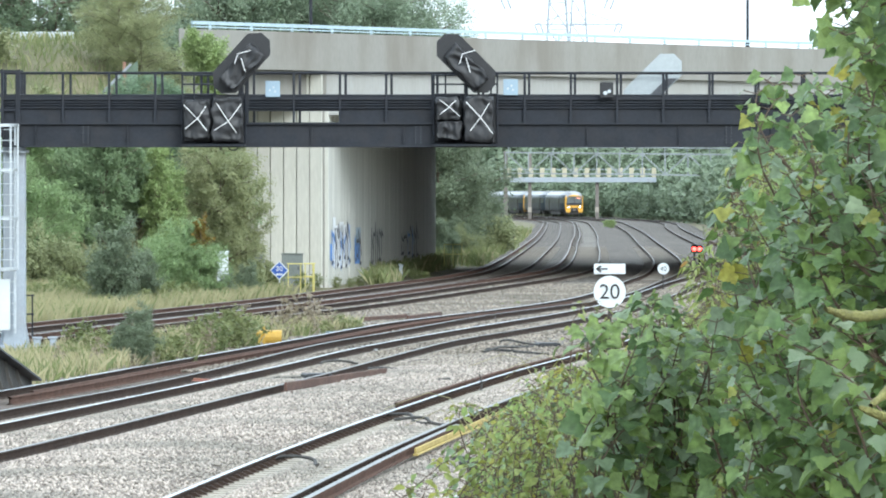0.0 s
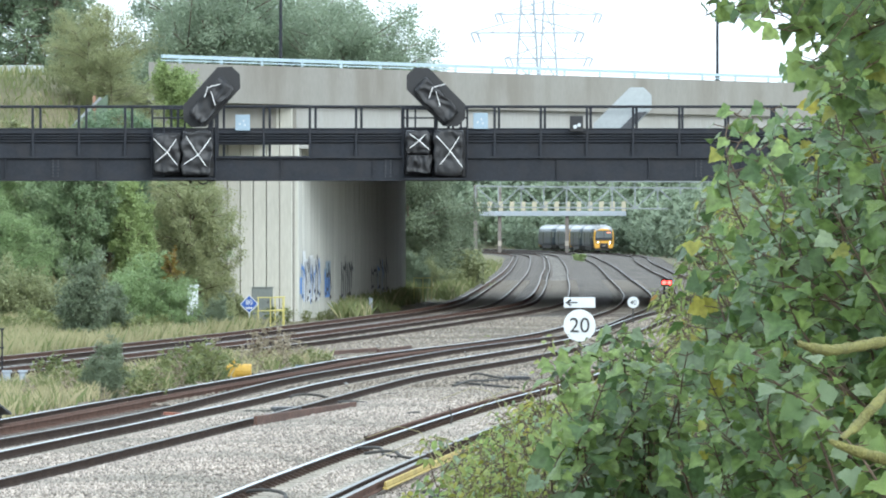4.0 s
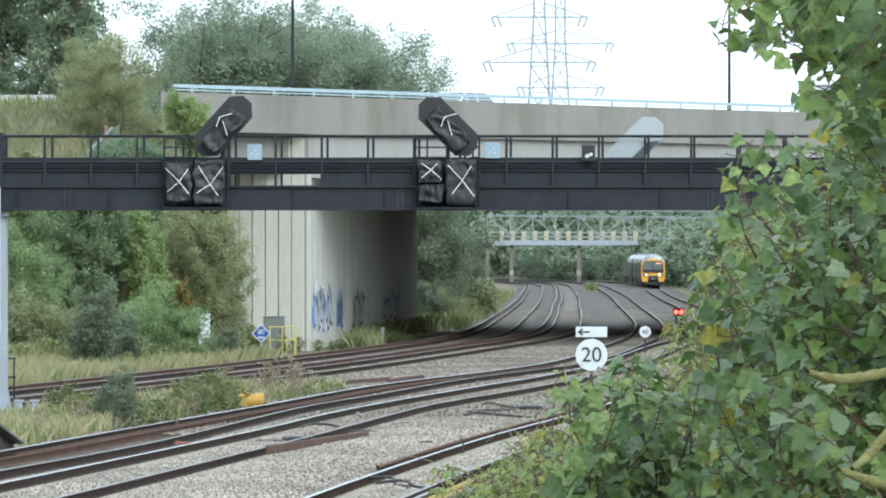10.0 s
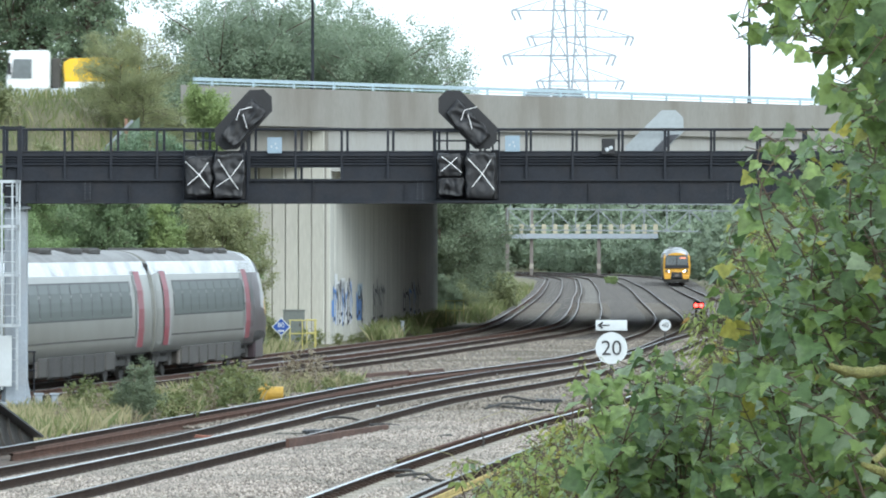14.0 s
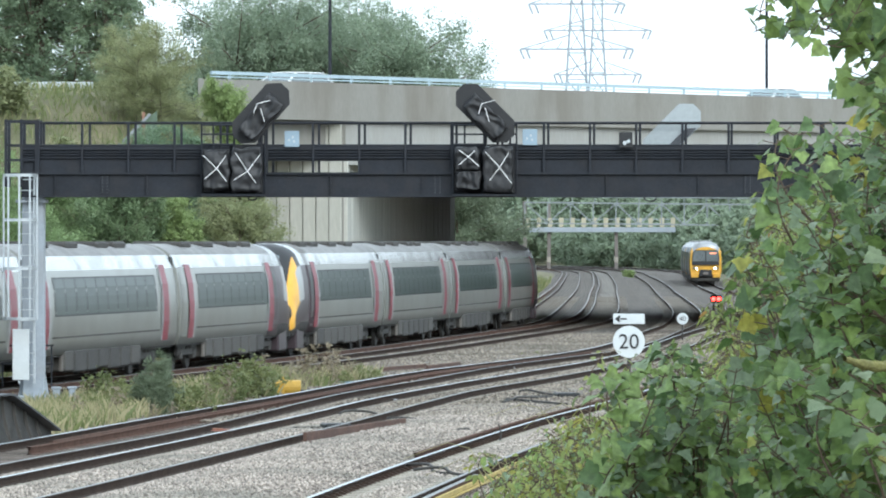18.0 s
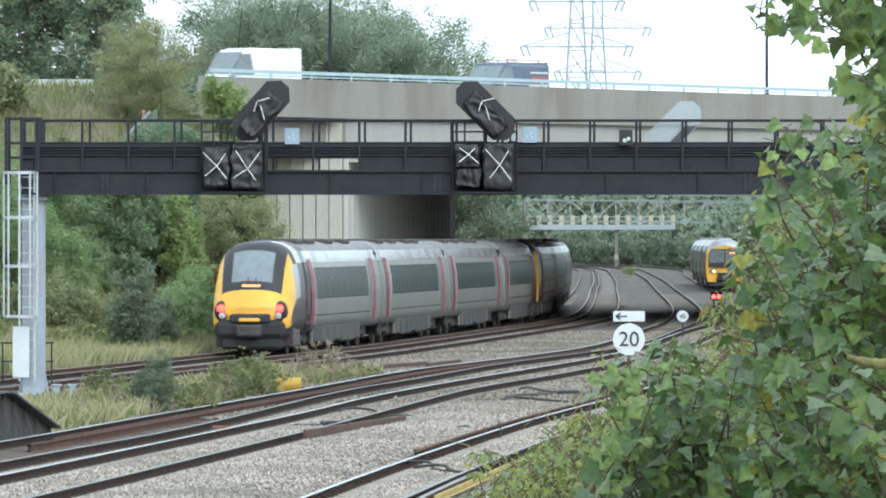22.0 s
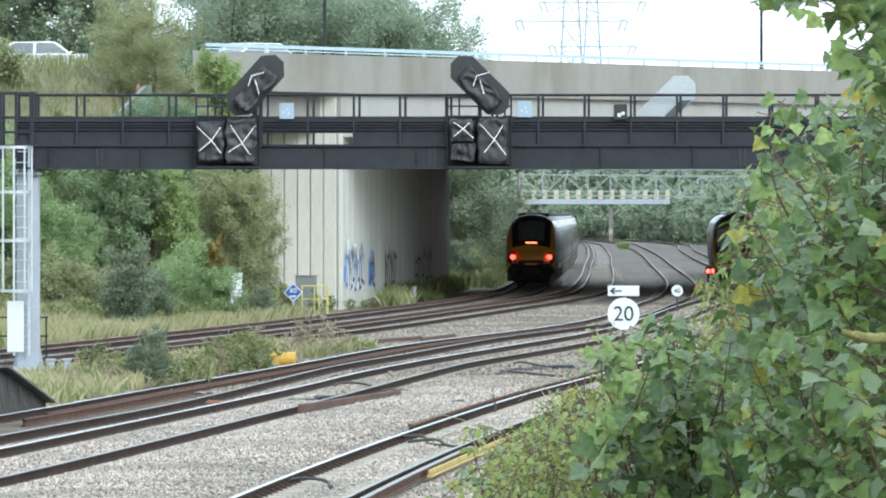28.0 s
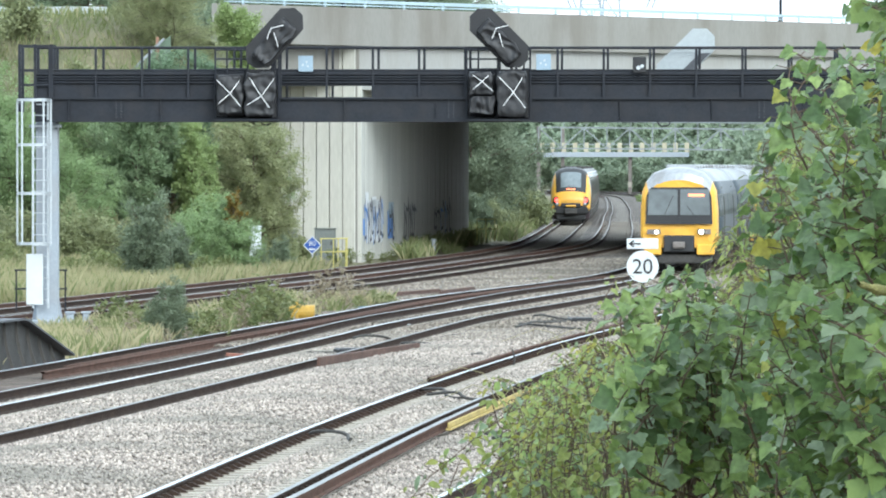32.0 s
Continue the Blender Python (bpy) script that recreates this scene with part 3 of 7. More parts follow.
def sleepers(parent, line, y0, y1, mat, gap=0.7, half=1.3, top=-0.15):
    """Sleepers across the line; those far off are joined."""
    step = np.linalg.norm(np.diff(line, axis=0), axis=1)
    s = np.concatenate([[0], np.cumsum(step)])
    verts, faces = [], []
    for d in np.arange(0, s[-1], gap):
        x, y = np.interp(d, s, line[:, 0]), np.interp(d, s, line[:, 1])
        if not y0 * DEEP < y < y1 * DEEP:
            continue
        x2, y2 = np.interp(d + 0.5, s, line[:, 0]), np.interp(d + 0.5, s, line[:, 1])
        t = Vector((x2 - x, y2 - y, 0)).normalized()
        n = Vector((t.y, -t.x, 0))
        k = len(verts)
        for zz in (-0.3, top):
            for a, b in ((-half, -0.125), (half, -0.125), (half, 0.125), (-half, 0.125)):
                p = Vector((x, y, zz)) + n * a + t * b
                verts.append((p.x, p.y, p.z))
        faces += [(k + 4, k + 5, k + 6, k + 7), (k, k + 1, k + 5, k + 4), (k + 1, k + 2, k + 6, k + 5), (k + 2, k + 3, k + 7, k + 6), (k + 3, k, k + 4, k + 7)]
    return raw("sleepers", verts, faces, mat, parent, "", kind="stuff")


def chairs(parent, line, y0, y1):
    """The iron chairs that hold a rail, one to a sleeper."""
    s = np.concatenate([[0], np.cumsum(np.linalg.norm(np.diff(line, axis=0), axis=1))])
    verts, faces = [], []
    for d in np.arange(0, s[-1], 0.7):
        x, y = np.interp(d, s, line[:, 0]), np.interp(d, s, line[:, 1])
        if not y0 * DEEP < y < y1 * DEEP:
            continue
        k = len(verts)
        for zz, w in ((-0.16, 0.19), (-0.11, 0.16), (-0.06, 0.07)):
            verts += [(x - w, y - 0.1, zz), (x + w, y - 0.1, zz), (x + w, y + 0.1, zz), (x - w, y + 0.1, zz)]
        for b in (0, 4):
            faces += [(k + b + i, k + b + (i + 1) % 4, k + b + 4 + (i + 1) % 4, k + b + 4 + i) for i in range(4)]
        faces.append((k + 8, k + 9, k + 10, k + 11))
    return raw("chairs", verts, faces, "rail_side", parent, "", kind="stuff")


def clip_line(line, y0, y1):
    return line[(line[:, 1] >= y0 * DEEP) & (line[:, 1] <= y1 * DEEP)]


def tracks():
    specs = [("track_1", T1, None, None, "brown double-rail track with conductor rail beside the concrete wall", "sleeper", (-1.2, 76, 960), True),
             ("track_2", T2, None, None, "worn main-line track with rusty conductor rail", "sleeper", (-1.2, 76, 760), True),
             ("track_3", T3, T3L, T3R, "steel running rails on dark timber sleepers, curving under the bridge", "sleeper", None, True),
             ("track_4", T4, T4L, T4R, "polished running rails on grey ballast, curving under the bridge", "concrete_sleeper", None, True),
             ("track_5", T5, T5L, T5R, "siding track with polished rails and sandy sleepers", "concrete_sleeper", (1.17, 40, 96), True),
             ("track_6", T6, T6L, T6R, "single bright rail beside the overgrown bank", "concrete_sleeper", None, True)]
    made = {}
    for name, mid, l, r, label, mat, third, bright in specs:
        t = thing(name, Matrix(), label, "railway track", kind="structure")
        brown = name in ("track_1", "track_2")
        rail(t, aside(mid, -0.752) if l is None else l, bright, brown=brown)
        rail(t, aside(mid, 0.752) if r is None else r, bright and name not in ("track_3", "track_4", "track_5"), brown=brown)
        sleepers(t, mid, 40, 262, mat, top=-0.12 if name == "track_5" else -0.15)
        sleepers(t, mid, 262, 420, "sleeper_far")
        if name == "track_5":
            chairs(t, l, 60, 190)
            chairs(t, r, 60, 190)
        if third:
            off, a, b = third
            rail(t, clip_line(aside(mid, off), a, b), name="conductor_rail", profile=THIRD, label="rusty conductor rail on insulators")
        made[name] = t
    # guard rails inside the third track, a check rail beside the fifth
    rail(made["track_3"], clip_line(aside(T3L, 0.62), 112, 205), False, name="check_rail", label="rust-brown check rail", rusty=True)
    rail(made["track_3"], clip_line(aside(T3L, 0.86), 108, 185), False, name="check_rail", label="rust-brown check rail", rusty=True)
    rail(made["track_5"], clip_line(aside(T5L, -0.32), 104, 160), False, name="check_rail", label="rusty switch rail", rusty=True)
    return made


TRACKS = tracks()

# ---- the road bridge ----
def bridge():
    top = thing("road_bridge", Matrix(), "grey concrete road bridge crossing the tracks on a skew", "bridge", kind="structure")
    # deck: a skewed slab with an upper fascia standing proud of the girders
    x0, x1 = -10.7, 34.0

    def slab(name, ya, yb, z0, z1, mat, xa=x0, xb=x1, label="", fall=0.0):
        v = []
        for x in (xa, xb):
            for yy in (ya(x), yb(x)):
                for z in (z0, z1):
                    v.append((x, yy, z - fall * (x - xa)))
        f = [(0, 1, 3, 2), (4, 6, 7, 5), (0, 4, 5, 1), (2, 3, 7, 6), (1, 5, 7, 3), (0, 2, 6, 4)]
        return raw(name, v, f, mat, top, label)

    slab("deck", lambda x: near_edge(x) + 1.2, lambda x: far_edge(x) - 1.2, 7.3, 9.3, "concrete")
    slab("fascia", lambda x: near_edge(x) - 0.35, lambda x: near_edge(x) + 0.15, 8.82, 10.4, "concrete", label="plain grey concrete parapet beam with vertical rain streaks")
    slab("fascia", lambda x: far_edge(x) - 0.15, lambda x: far_edge(x) + 0.35, 8.82, 10.4, "concrete")
    slab("edge_girder", lambda x: near_edge(x) + 0.15, lambda x: near_edge(x) + 1.1, 7.0, 9.0, "concrete_mid", xa=-4.93, label="pale concrete edge girder, the parapet's shade put into its colour")
    slab("road_surface", lambda x: near_edge(x) + 0.2, lambda x: far_edge(x) - 0.2, 9.3, 9.45, "asphalt")
    bm = bm_new()
    box(bm, -60, 240 * DEEP, 9.0, -10.4, 252 * DEEP, 9.44)
    part("road_surface", bm, "asphalt", top)
    # parapet rail
    bm = bm_new()
    for z, hh in ((10.5, 0.05), (10.66, 0.14)):
        beam(bm, (x0 + 0.5, near_edge(x0 + 0.5) - 0.1, z), (x1, near_edge(x1) - 0.1, z), 0.1, hh)
    part("parapet_rail", bm, "barrier", top, "pale galvanised parapet rail")
    bm = bm_new()
    x = x0 + 1.2
    while x < x1:
        box(bm, x - 0.05, near_edge(x) - 0.17, 10.4, x + 0.05, near_edge(x) - 0.03, 10.68)
        x += 1.62
    part("rail_posts", bm, "barrier", top)
    return top


bridge()


def ribbed_wall(name, a, b, z0, z1, gap, label):
    """A retaining wall of concrete panels with narrow upright grooves between them, from plan point a to b."""
    wall = thing(name, Matrix(), label, "wall", kind="structure")
    a, b = Vector((a[0], a[1] * DEEP, 0)), Vector((b[0], b[1] * DEEP, 0))
    t = (b - a).normalized()
    n = Vector((t.y, -t.x, 0))
    length = (b - a).length
    m = Matrix(((t.x, -n.x, 0, a.x), (t.y, -n.y, 0, a.y), (0, 0, 1, 0), (0, 0, 0, 1)))
    bm = bm_new()
    box(bm, 0, 0.05, z0, length, 0.7, z1)
    body = part("wall_body", bm, "concrete", wall)
    body.matrix_local = m
    bm = bm_new()
    box(bm, 0.014 + 0.012 * gap, -0.12, z0, gap - 0.014 - 0.012 * gap, 0.06, z1 - 0.02, 0.02)
    first = part("panel", bm, "concrete_pale", wall)
    first.matrix_local = m
    for k in range(1, int(length / gap)):
        share(first, "panel", m @ Matrix.Translation((k * gap, 0.012 * math.sin(k * 2.3), 0)), wall)
    return wall


ribbed_wall("wing_wall", (-8.3, 246.6), (-4.9, 246.0), -0.4, 8.8, 0.56, "pale ribbed concrete wing wall of the bridge")
ribbed_wall("abutment_wall", (-4.9, 246.0), (wall_x(314 * DEEP), 314), -0.4, 7.4, 1.25, "ribbed concrete abutment under the bridge, soot-stained")
ribbed_wall("abutment_wall_far", (26.6, 345), (22.0, 276.0), -0.4, 7.1, 1.6, "concrete abutment on the far side of the tracks")


# ---- signal gantry ----
GY = 141.0 * DEEP


def gantry():
    g = thing("signal_gantry", pose(0, GY, 0), "long dark grey steel signal gantry with walkway and handrails", "gantry")
    xa, xb = -10.55, 13.0
    for y in (0.0, 1.1):
        bm = bm_new()
        box(bm, xa, y - 0.02, 4.9, xb, y + 0.02, 5.44)
        box(bm, xa, y - 0.12, 4.86, xb, y + 0.12, 4.9)
        box(bm, xa, y - 0.12, 5.4, xb, y + 0.12, 5.45)
        x = xa + 0.8
        while x < xb:
            box(bm, x - 0.012, y - 0.1, 4.9, x + 0.012, y + 0.1, 5.4)
            x += 2.2
        part("girder", bm, "gantry", g, "deep dark plate girder")
    bm = bm_new()
    box(bm, xa, 0.12, 5.36, xb, 1.0, 5.4)
    part("walkway", bm, "gantry", g)
    bm = bm_new()
    box(bm, xa, -0.06, 5.98, xb, 0.0, 6.08, 0.01)
    box(bm, xa, 1.02, 5.98, xb, 1.08, 6.06, 0.01)
    part("cable_tray", bm, "gantry", g, "cable tray along the walkway")
    for z, r in ((5.93, 0.02), (5.87, 0.02), (5.8, 0.025)):
        bm = bm_new()
        bar(bm, (xa, -0.02, z), (xb, -0.02, z), r, sides=6)
        part("cable", bm, "gantry", g)
    # solid mesh screens either side of the open length
    for a, b, low in ((-10.55, -4.85, 5.45), (-4.85, -2.45, 5.72), (-2.45, 13.0, 5.45)):
        bm = bm_new()
        box(bm, a, 0.03, low, b, 0.05, 5.98)
        part("screen_panel", bm, "gantry", g)
    for y in (-0.05, 1.1):
        bm = bm_new()
        bar(bm, (xa, y, 6.64), (xb, y, 6.64), 0.024, sides=6)
        part("handrail", bm, "gantry", g)
        bm = bm_new()
        bar(bm, (xa, y, 6.1), (xb, y, 6.1), 0.02, sides=6)
        part("handrail", bm, "gantry", g)
    bm = bm_new()
    box(bm, -0.03, -0.085, 5.4, 0.03, -0.04, 6.64, 0.006)
    post = part("handrail_post", bm, "gantry", g)
    bm = bm_new()
    box(bm, -0.03, 1.08, 5.4, 0.03, 1.12, 6.64, 0.006)
    back = part("handrail_post", bm, "gantry", g)
    k = 0
    x = xa + 0.35
    while x < xb - 0.2:
        for src, dx in ((post, 0.0), (back, 0.12)):
            if k:
                share(src, "handrail_post", Matrix.Translation((x + dx, 0, 0)), g)
            else:
                src.matrix_local = Matrix.Translation((x + dx, 0, 0))
        k += 1
        x += 1.105
    # bolted splices in the girder
    for x in (-0.59, -8.55, 6.84):
        bm = bm_new()
        box(bm, x - 0.11, -0.032, 4.93, x + 0.11, -0.021, 5.38, 0.004)
        plate = part("splice_plate", bm, "gantry", g)
        for dx in (-0.06, 0.06):
            for i in range(6):
                bm = bm_new()
                bar(bm, (x + dx, -0.06, 4.97 + i * 0.074), (x + dx, -0.03, 4.97 + i * 0.074), 0.017, sides=6)
                part("bolt", bm, "gantry_light", plate)
    # end cage over the post
    for x in (-10.92, -10.55, -10.15):
        for y in (-0.05, 1.1):
            bm = bm_new()
            box(bm, x - 0.035, y - 0.035, 5.1, x + 0.035, y + 0.035, 6.72)
            part("cage_post", bm, "gantry", g)
    for z in (5.42, 5.75, 6.1, 6.68):
        for y in (-0.05, 1.1):
            bm = bm_new()
            box(bm, -10.95, y - 0.025, z - 0.025, -10.12, y + 0.025, z + 0.025)
            part("cage_rail", bm, "gantry", g)
    # galvanised leg with ladder
    bm = bm_new()
    box(bm, -10.56, 0.25, 0.0, -10.02, 0.75, 4.88, 0.03)
    box(bm, -10.68, 0.1, -0.05, -9.9, 0.9, 0.1, 0.02)
    for sx, dx in ((-10.66, 0.12), (-9.92, -0.12)):
        prism(bm, [(sx, 0.1), (sx + dx, 0.1), (sx + dx, 0.8)], 0.03, Matrix.Translation((0, 0.5, 0)))
    part("leg", bm, "galv_paint", g, "grey galvanised box-section leg")
    bm = bm_new()
    box(bm, -10.7, 0.1, 4.72, -9.96, 0.9, 4.8, 0.01)
    part("leg_cap", bm, "galv_paint", g)
    bm = bm_new()
    box(bm, 12.3, 0.25, -0.3, 12.8, 0.75, 4.88, 0.03)
    part("leg", bm, "galv_paint", g)
    bm = bm_new()
    for x in (-10.6, -10.24):
        box(bm, x - 0.025, -0.08, 0.4, x + 0.025, -0.02, 5.42)
    ladder = part("ladder", bm, "galv", g, "caged access ladder")
    z = 0.6
    while z < 5.3:
        bm = bm_new()
        bar(bm, (-10.6, -0.05, z), (-10.24, -0.05, z), 0.013, sides=6)
        part("rung", bm, "galv", ladder)
        z += 0.26
    ang = np.linspace(radians(-25), radians(205), 12)
    for z in (1.95, 3.15, 4.31, 5.38):
        v, f, _ = sweep(np.array([(-10.56 + 0.4 * math.cos(q), -0.28 - 0.42 * math.sin(q)) for q in ang]), [(-0.01, -0.035), (0.01, -0.035), (0.01, 0.035), (-0.01, 0.035)], z)
        raw("cage_hoop", v, f, "galv", ladder)
    for q in (0.0, 0.9, 1.57, 2.3, 3.14):
        x, y = -10.56 + 0.4 * math.cos(q), -0.28 - 0.42 * math.sin(q)
        bm = bm_new()
        box(bm, x - 0.022, y - 0.008, 1.93, x + 0.022, y + 0.008, 5.4)
        part("cage_strap", bm, "galv", ladder)
    bm = bm_new()
    box(bm, -10.76, -0.12, 0.48, -10.36, -0.085, 1.7, 0.01)
    part("climb_guard", bm, "white", g, "white anti-climb plate on the ladder")
    return g


GANTRY = gantry()

# ---- signals and plates on the gantry ----
def octagon(w, h, cut):
    return [(-w / 2 + cut, -h / 2), (w / 2 - cut, -h / 2), (w / 2, -h / 2 + cut), (w / 2, h / 2 - cut), (w / 2 - cut, h / 2), (-w / 2 + cut, h / 2), (-w / 2, h / 2 - cut), (-w / 2, -h / 2 + cut)]


def crumpled(w, d, h, seed):
    """A bag of sheet drawn over a signal head: a lumpy box with folds."""
    bm = bm_new()
    box(bm, -w / 2, -d, -h / 2, w / 2, 0, h / 2)
    bmesh.ops.subdivide_edges(bm, edges=bm.edges[:], cuts=13, use_grid_fill=True)
    for v in bm.verts:
        n = noise.noise_vector(Vector((v.co.x * 3.1 + seed, v.co.y * 3, v.co.z * 4.2)))
        ridge = abs(noise.noise(Vector((v.co.x * 5 + v.co.z * 2.2 + seed * 2, v.co.z * 3.4 - v.co.x * 1.5, seed))))
        pull = 1 - 0.35 * max(0, abs(v.co.z) / h * 2 - 0.6)
        v.co.x *= pull
        v.co += Vector((n.x * 0.06, 0.12 * ridge + n.y * 0.05, n.z * 0.05))
    return bm


def signal_head(name, x, z, tilt, label, board, seed, wrapped=True, back=-0.3):
    s = thing(name, pose(x, GY + back, z), label, "signal")
    bm = bm_new()
    prism(bm, octagon(0.74, 1.72, 0.24), 0.05, Matrix.Rotation(radians(tilt), 4, "Y"))
    part("backboard", bm, board, s)
    if wrapped:
        bm = crumpled(0.46, 0.3, 1.15, seed)
        bmesh.ops.transform(bm, matrix=Matrix.Translation((0, -0.05, -0.1)) @ Matrix.Rotation(radians(tilt), 4, "Y"), verts=bm.verts[:])
        part("plastic_wrap", bm, "tarp", s, "crumpled black plastic sheet", smooth=True)
        bm = bm_new()
        for a, b in (((-0.08, 0.22), (0.22, 0.3)), ((-0.16, -0.02), (-0.08, 0.22)), ((0.0, 0.12), (0.1, -0.22))):
            beam(bm, (a[0], -0.42, a[1]), (b[0], -0.42, b[1]), 0.024, 0.015)
        part("tape", bm, "tape", s, "white tape strips")
    else:
        bm = bm_new()
        q = Matrix.Rotation(radians(tilt), 4, "Y")
        prism(bm, [(0.16, -0.7), (0.34, -0.7), (0.34, 0.5), (0.16, 0.3)], 0.2, Matrix.Translation((0, -0.12, 0)) @ q)
        part("lamp_case", bm, "gantry_light", s)
    bm = bm_new()
    bar(bm, (0, 0.12, -1.3), (0, 0.12, 0.1), 0.05, sides=8)
    part("stem", bm, "gantry", s)
    return s


def wrapped_lamp(x, z, w, h, seed, cross=True):
    s = thing("wrapped_signal", pose(x, GY - 0.3, z), "signal head wrapped in black plastic with white tape cross", "signal", "wrapped signal heads")
    part("plastic_wrap", crumpled(w, 0.4, h, seed), "tarp", s, smooth=True)
    if cross:
        bm = bm_new()
        rng = random.Random(seed)
        j = [rng.uniform(-0.06, 0.06) for _ in range(8)]
        for a, b in (((-w * 0.42 + j[0], h * 0.38), (w * 0.05, j[1])), ((w * 0.05, j[1]), (w * 0.4 + j[2], -h * 0.3)),
                     ((w * 0.4 + j[3], h * 0.36), (w * 0.05, j[1])), ((w * 0.05, j[1]), (-w * 0.36 + j[4], -h * 0.24))):
            beam(bm, (a[0], -0.5, a[1]), (b[0], -0.5, b[1]), 0.024, 0.015)
        part("tape_cross", bm, "tape", s, "white tape cross")
    return s


signal_head("junction_signal", -4.81, 6.86, 42, "black angled junction signal wrapped in plastic", "black_board", 3)
signal_head("junction_signal", 0.55, 6.86, -45, "black angled junction signal wrapped in plastic, leaning the other way", "black_board", 6)
signal_head("junction_signal", 5.06, 6.42, 45, "pale grey unwrapped junction signal board", "pale_board", 9, False, 1.35)
wrapped_lamp(-5.88, 5.51, 0.62, 0.92, 21)
wrapped_lamp(-5.15, 5.51, 0.72, 1.05, 22)
wrapped_lamp(0.12, 5.76, 0.58, 0.56, 23)
wrapped_lamp(0.15, 5.24, 0.6, 0.42, 24, False)
wrapped_lamp(0.86, 5.51, 0.7, 1.1, 25)


def signal_frames():
    """Backing boards, brackets and little ladders of the two signal positions."""
    for xa, xb in ((-6.23, -4.72), (-0.22, 1.3)):
        bm = bm_new()
        box(bm, xa, -0.5, 4.88, xb, 0.05, 4.92)
        f = part("signal_frame", bm, "gantry", GANTRY, "dark steel frame and backing boards holding signal heads")
        f.location.y = -0.2
        bm = bm_new()
        box(bm, xa + 0.72, 0.02, 4.95, xb - 0.04, 0.06, 6.12, 0.02)
        part("backboard", bm, "black_board", f)
        bm = bm_new()
        box(bm, xa, 0.02, 4.98, xa + 0.68, 0.06, 6.0, 0.02)
        part("backboard", bm, "black_board", f)
        for x in (xa, xa + 0.28, xa + 0.78, xb - 0.15, xb):
            bm = bm_new()
            bar(bm, (x, -0.02, 4.95), (x, -0.02, 6.62), 0.025, sides=6)
            part("upright", bm, "gantry", f)
        for z in (6.12, 6.36, 6.58):
            for p, q in ((xa, xa + 0.8), (xb - 0.2, xb)):
                bm = bm_new()
                bar(bm, (p, -0.02, z), (q, -0.02, z), 0.02, sides=6)
                part("cross_bar", bm, "gantry", f)


signal_frames()


def plates():
    for u, v in ((-4.07, 6.25), (1.62, 6.29)):
        p = thing("identification_plate", pose(u, GY - 0.16, v), "pale blue-white identification plate on the gantry handrail", "plate", "gantry plates")
        bm = bm_new()
        box(bm, -0.175, -0.012, -0.19, 0.175, 0.012, 0.19, 0.006)
        part("plate", bm, "label_blue", p)
        bm = bm_new()
        for dx, dz in ((-0.07, -0.03), (0.05, -0.06), (0.02, 0.04)):
            box(bm, dx - 0.02, -0.018, dz - 0.025, dx + 0.02, -0.012, dz + 0.025)
        part("faded_marks", bm, "galv", p)
    b = thing("junction_box", pose(3.91, GY - 0.2, 6.21), "dark equipment box with pale fittings on the gantry rail", "box")
    bm = bm_new()
    box(bm, -0.16, -0.1, -0.18, 0.16, 0.05, 0.2, 0.015)
    part("case", bm, "black_board", b)
    for dx, dz, r in ((-0.03, -0.06, 0.05), (0.06, -0.02, 0.045)):
        bm = bm_new()
        bar(bm, (dx, -0.14, dz), (dx, -0.1, dz), r, sides=10)
        part("fitting", bm, "galv", b)
    # a loop of cable under the beam
    for u, v, r in ((4.5, 4.86, 0.15), (-5.02, 4.86, 0.11)):
        c = thing("cable_loop", pose(u, GY, v), "loose black cable loop under the gantry", "cable")
        bm = bm_new()
        pts = [Vector((r * math.cos(a), -0.1, -abs(r * 0.7 * math.sin(a)))) for a in np.linspace(0, math.pi, 9)]
        for p, q in zip(pts, pts[1:]):
            bar(bm, p, q, 0.018, sides=6)
        part("cable", bm, "black", c)


plates()

# ---- trains ----
VOY = [(1.26, 0.78), (1.35, 1.15), (1.37, 1.9), (1.33, 2.5), (1.22, 3.02), (1.05, 3.4), (0.9, 3.53), (0.7, 3.64), (0.3, 3.73)]
TUR = [(1.34, 0.88), (1.40, 1.3), (1.40, 2.2), (1.34, 2.9), (1.2, 3.25), (0.9, 3.58), (0.45, 3.74), (0.15, 3.78)]


def ring(prof):
    return [(-x, z) for x, z in prof] + [(x, z) for x, z in reversed(prof)]


def side_x(prof, z):
    """Half width of the body at height z."""
    return float(np.interp(z, [q[1] for q in prof], [q[0] for q in prof]))


def shell(prof, ys, mats_at):
    """A body shell through the stations ys; mats_at(y, z, x) gives the material of a face."""
    rg = ring(prof)
    k = len(rg)
    v = [(x, y, z) for y in ys for x, z in rg]
    f, w = [], []
    for i in range(len(ys) - 1):
        for j in range(k):
            a, b = rg[j], rg[(j + 1) % k]
            f.append((i * k + j, (i + 1) * k + j, (i + 1) * k + (j + 1) % k, i * k + (j + 1) % k))
            w.append(mats_at((ys[i] + ys[i + 1]) / 2, (a[1] + b[1]) / 2, (a[0] + b[0]) / 2))
    f += [tuple(range(k)), tuple(range((len(ys) - 1) * k, len(ys) * k))[::-1]]
    w += [mats_at(ys[0], 2, 0), mats_at(ys[-1], 2, 0)]
    return v, f, w


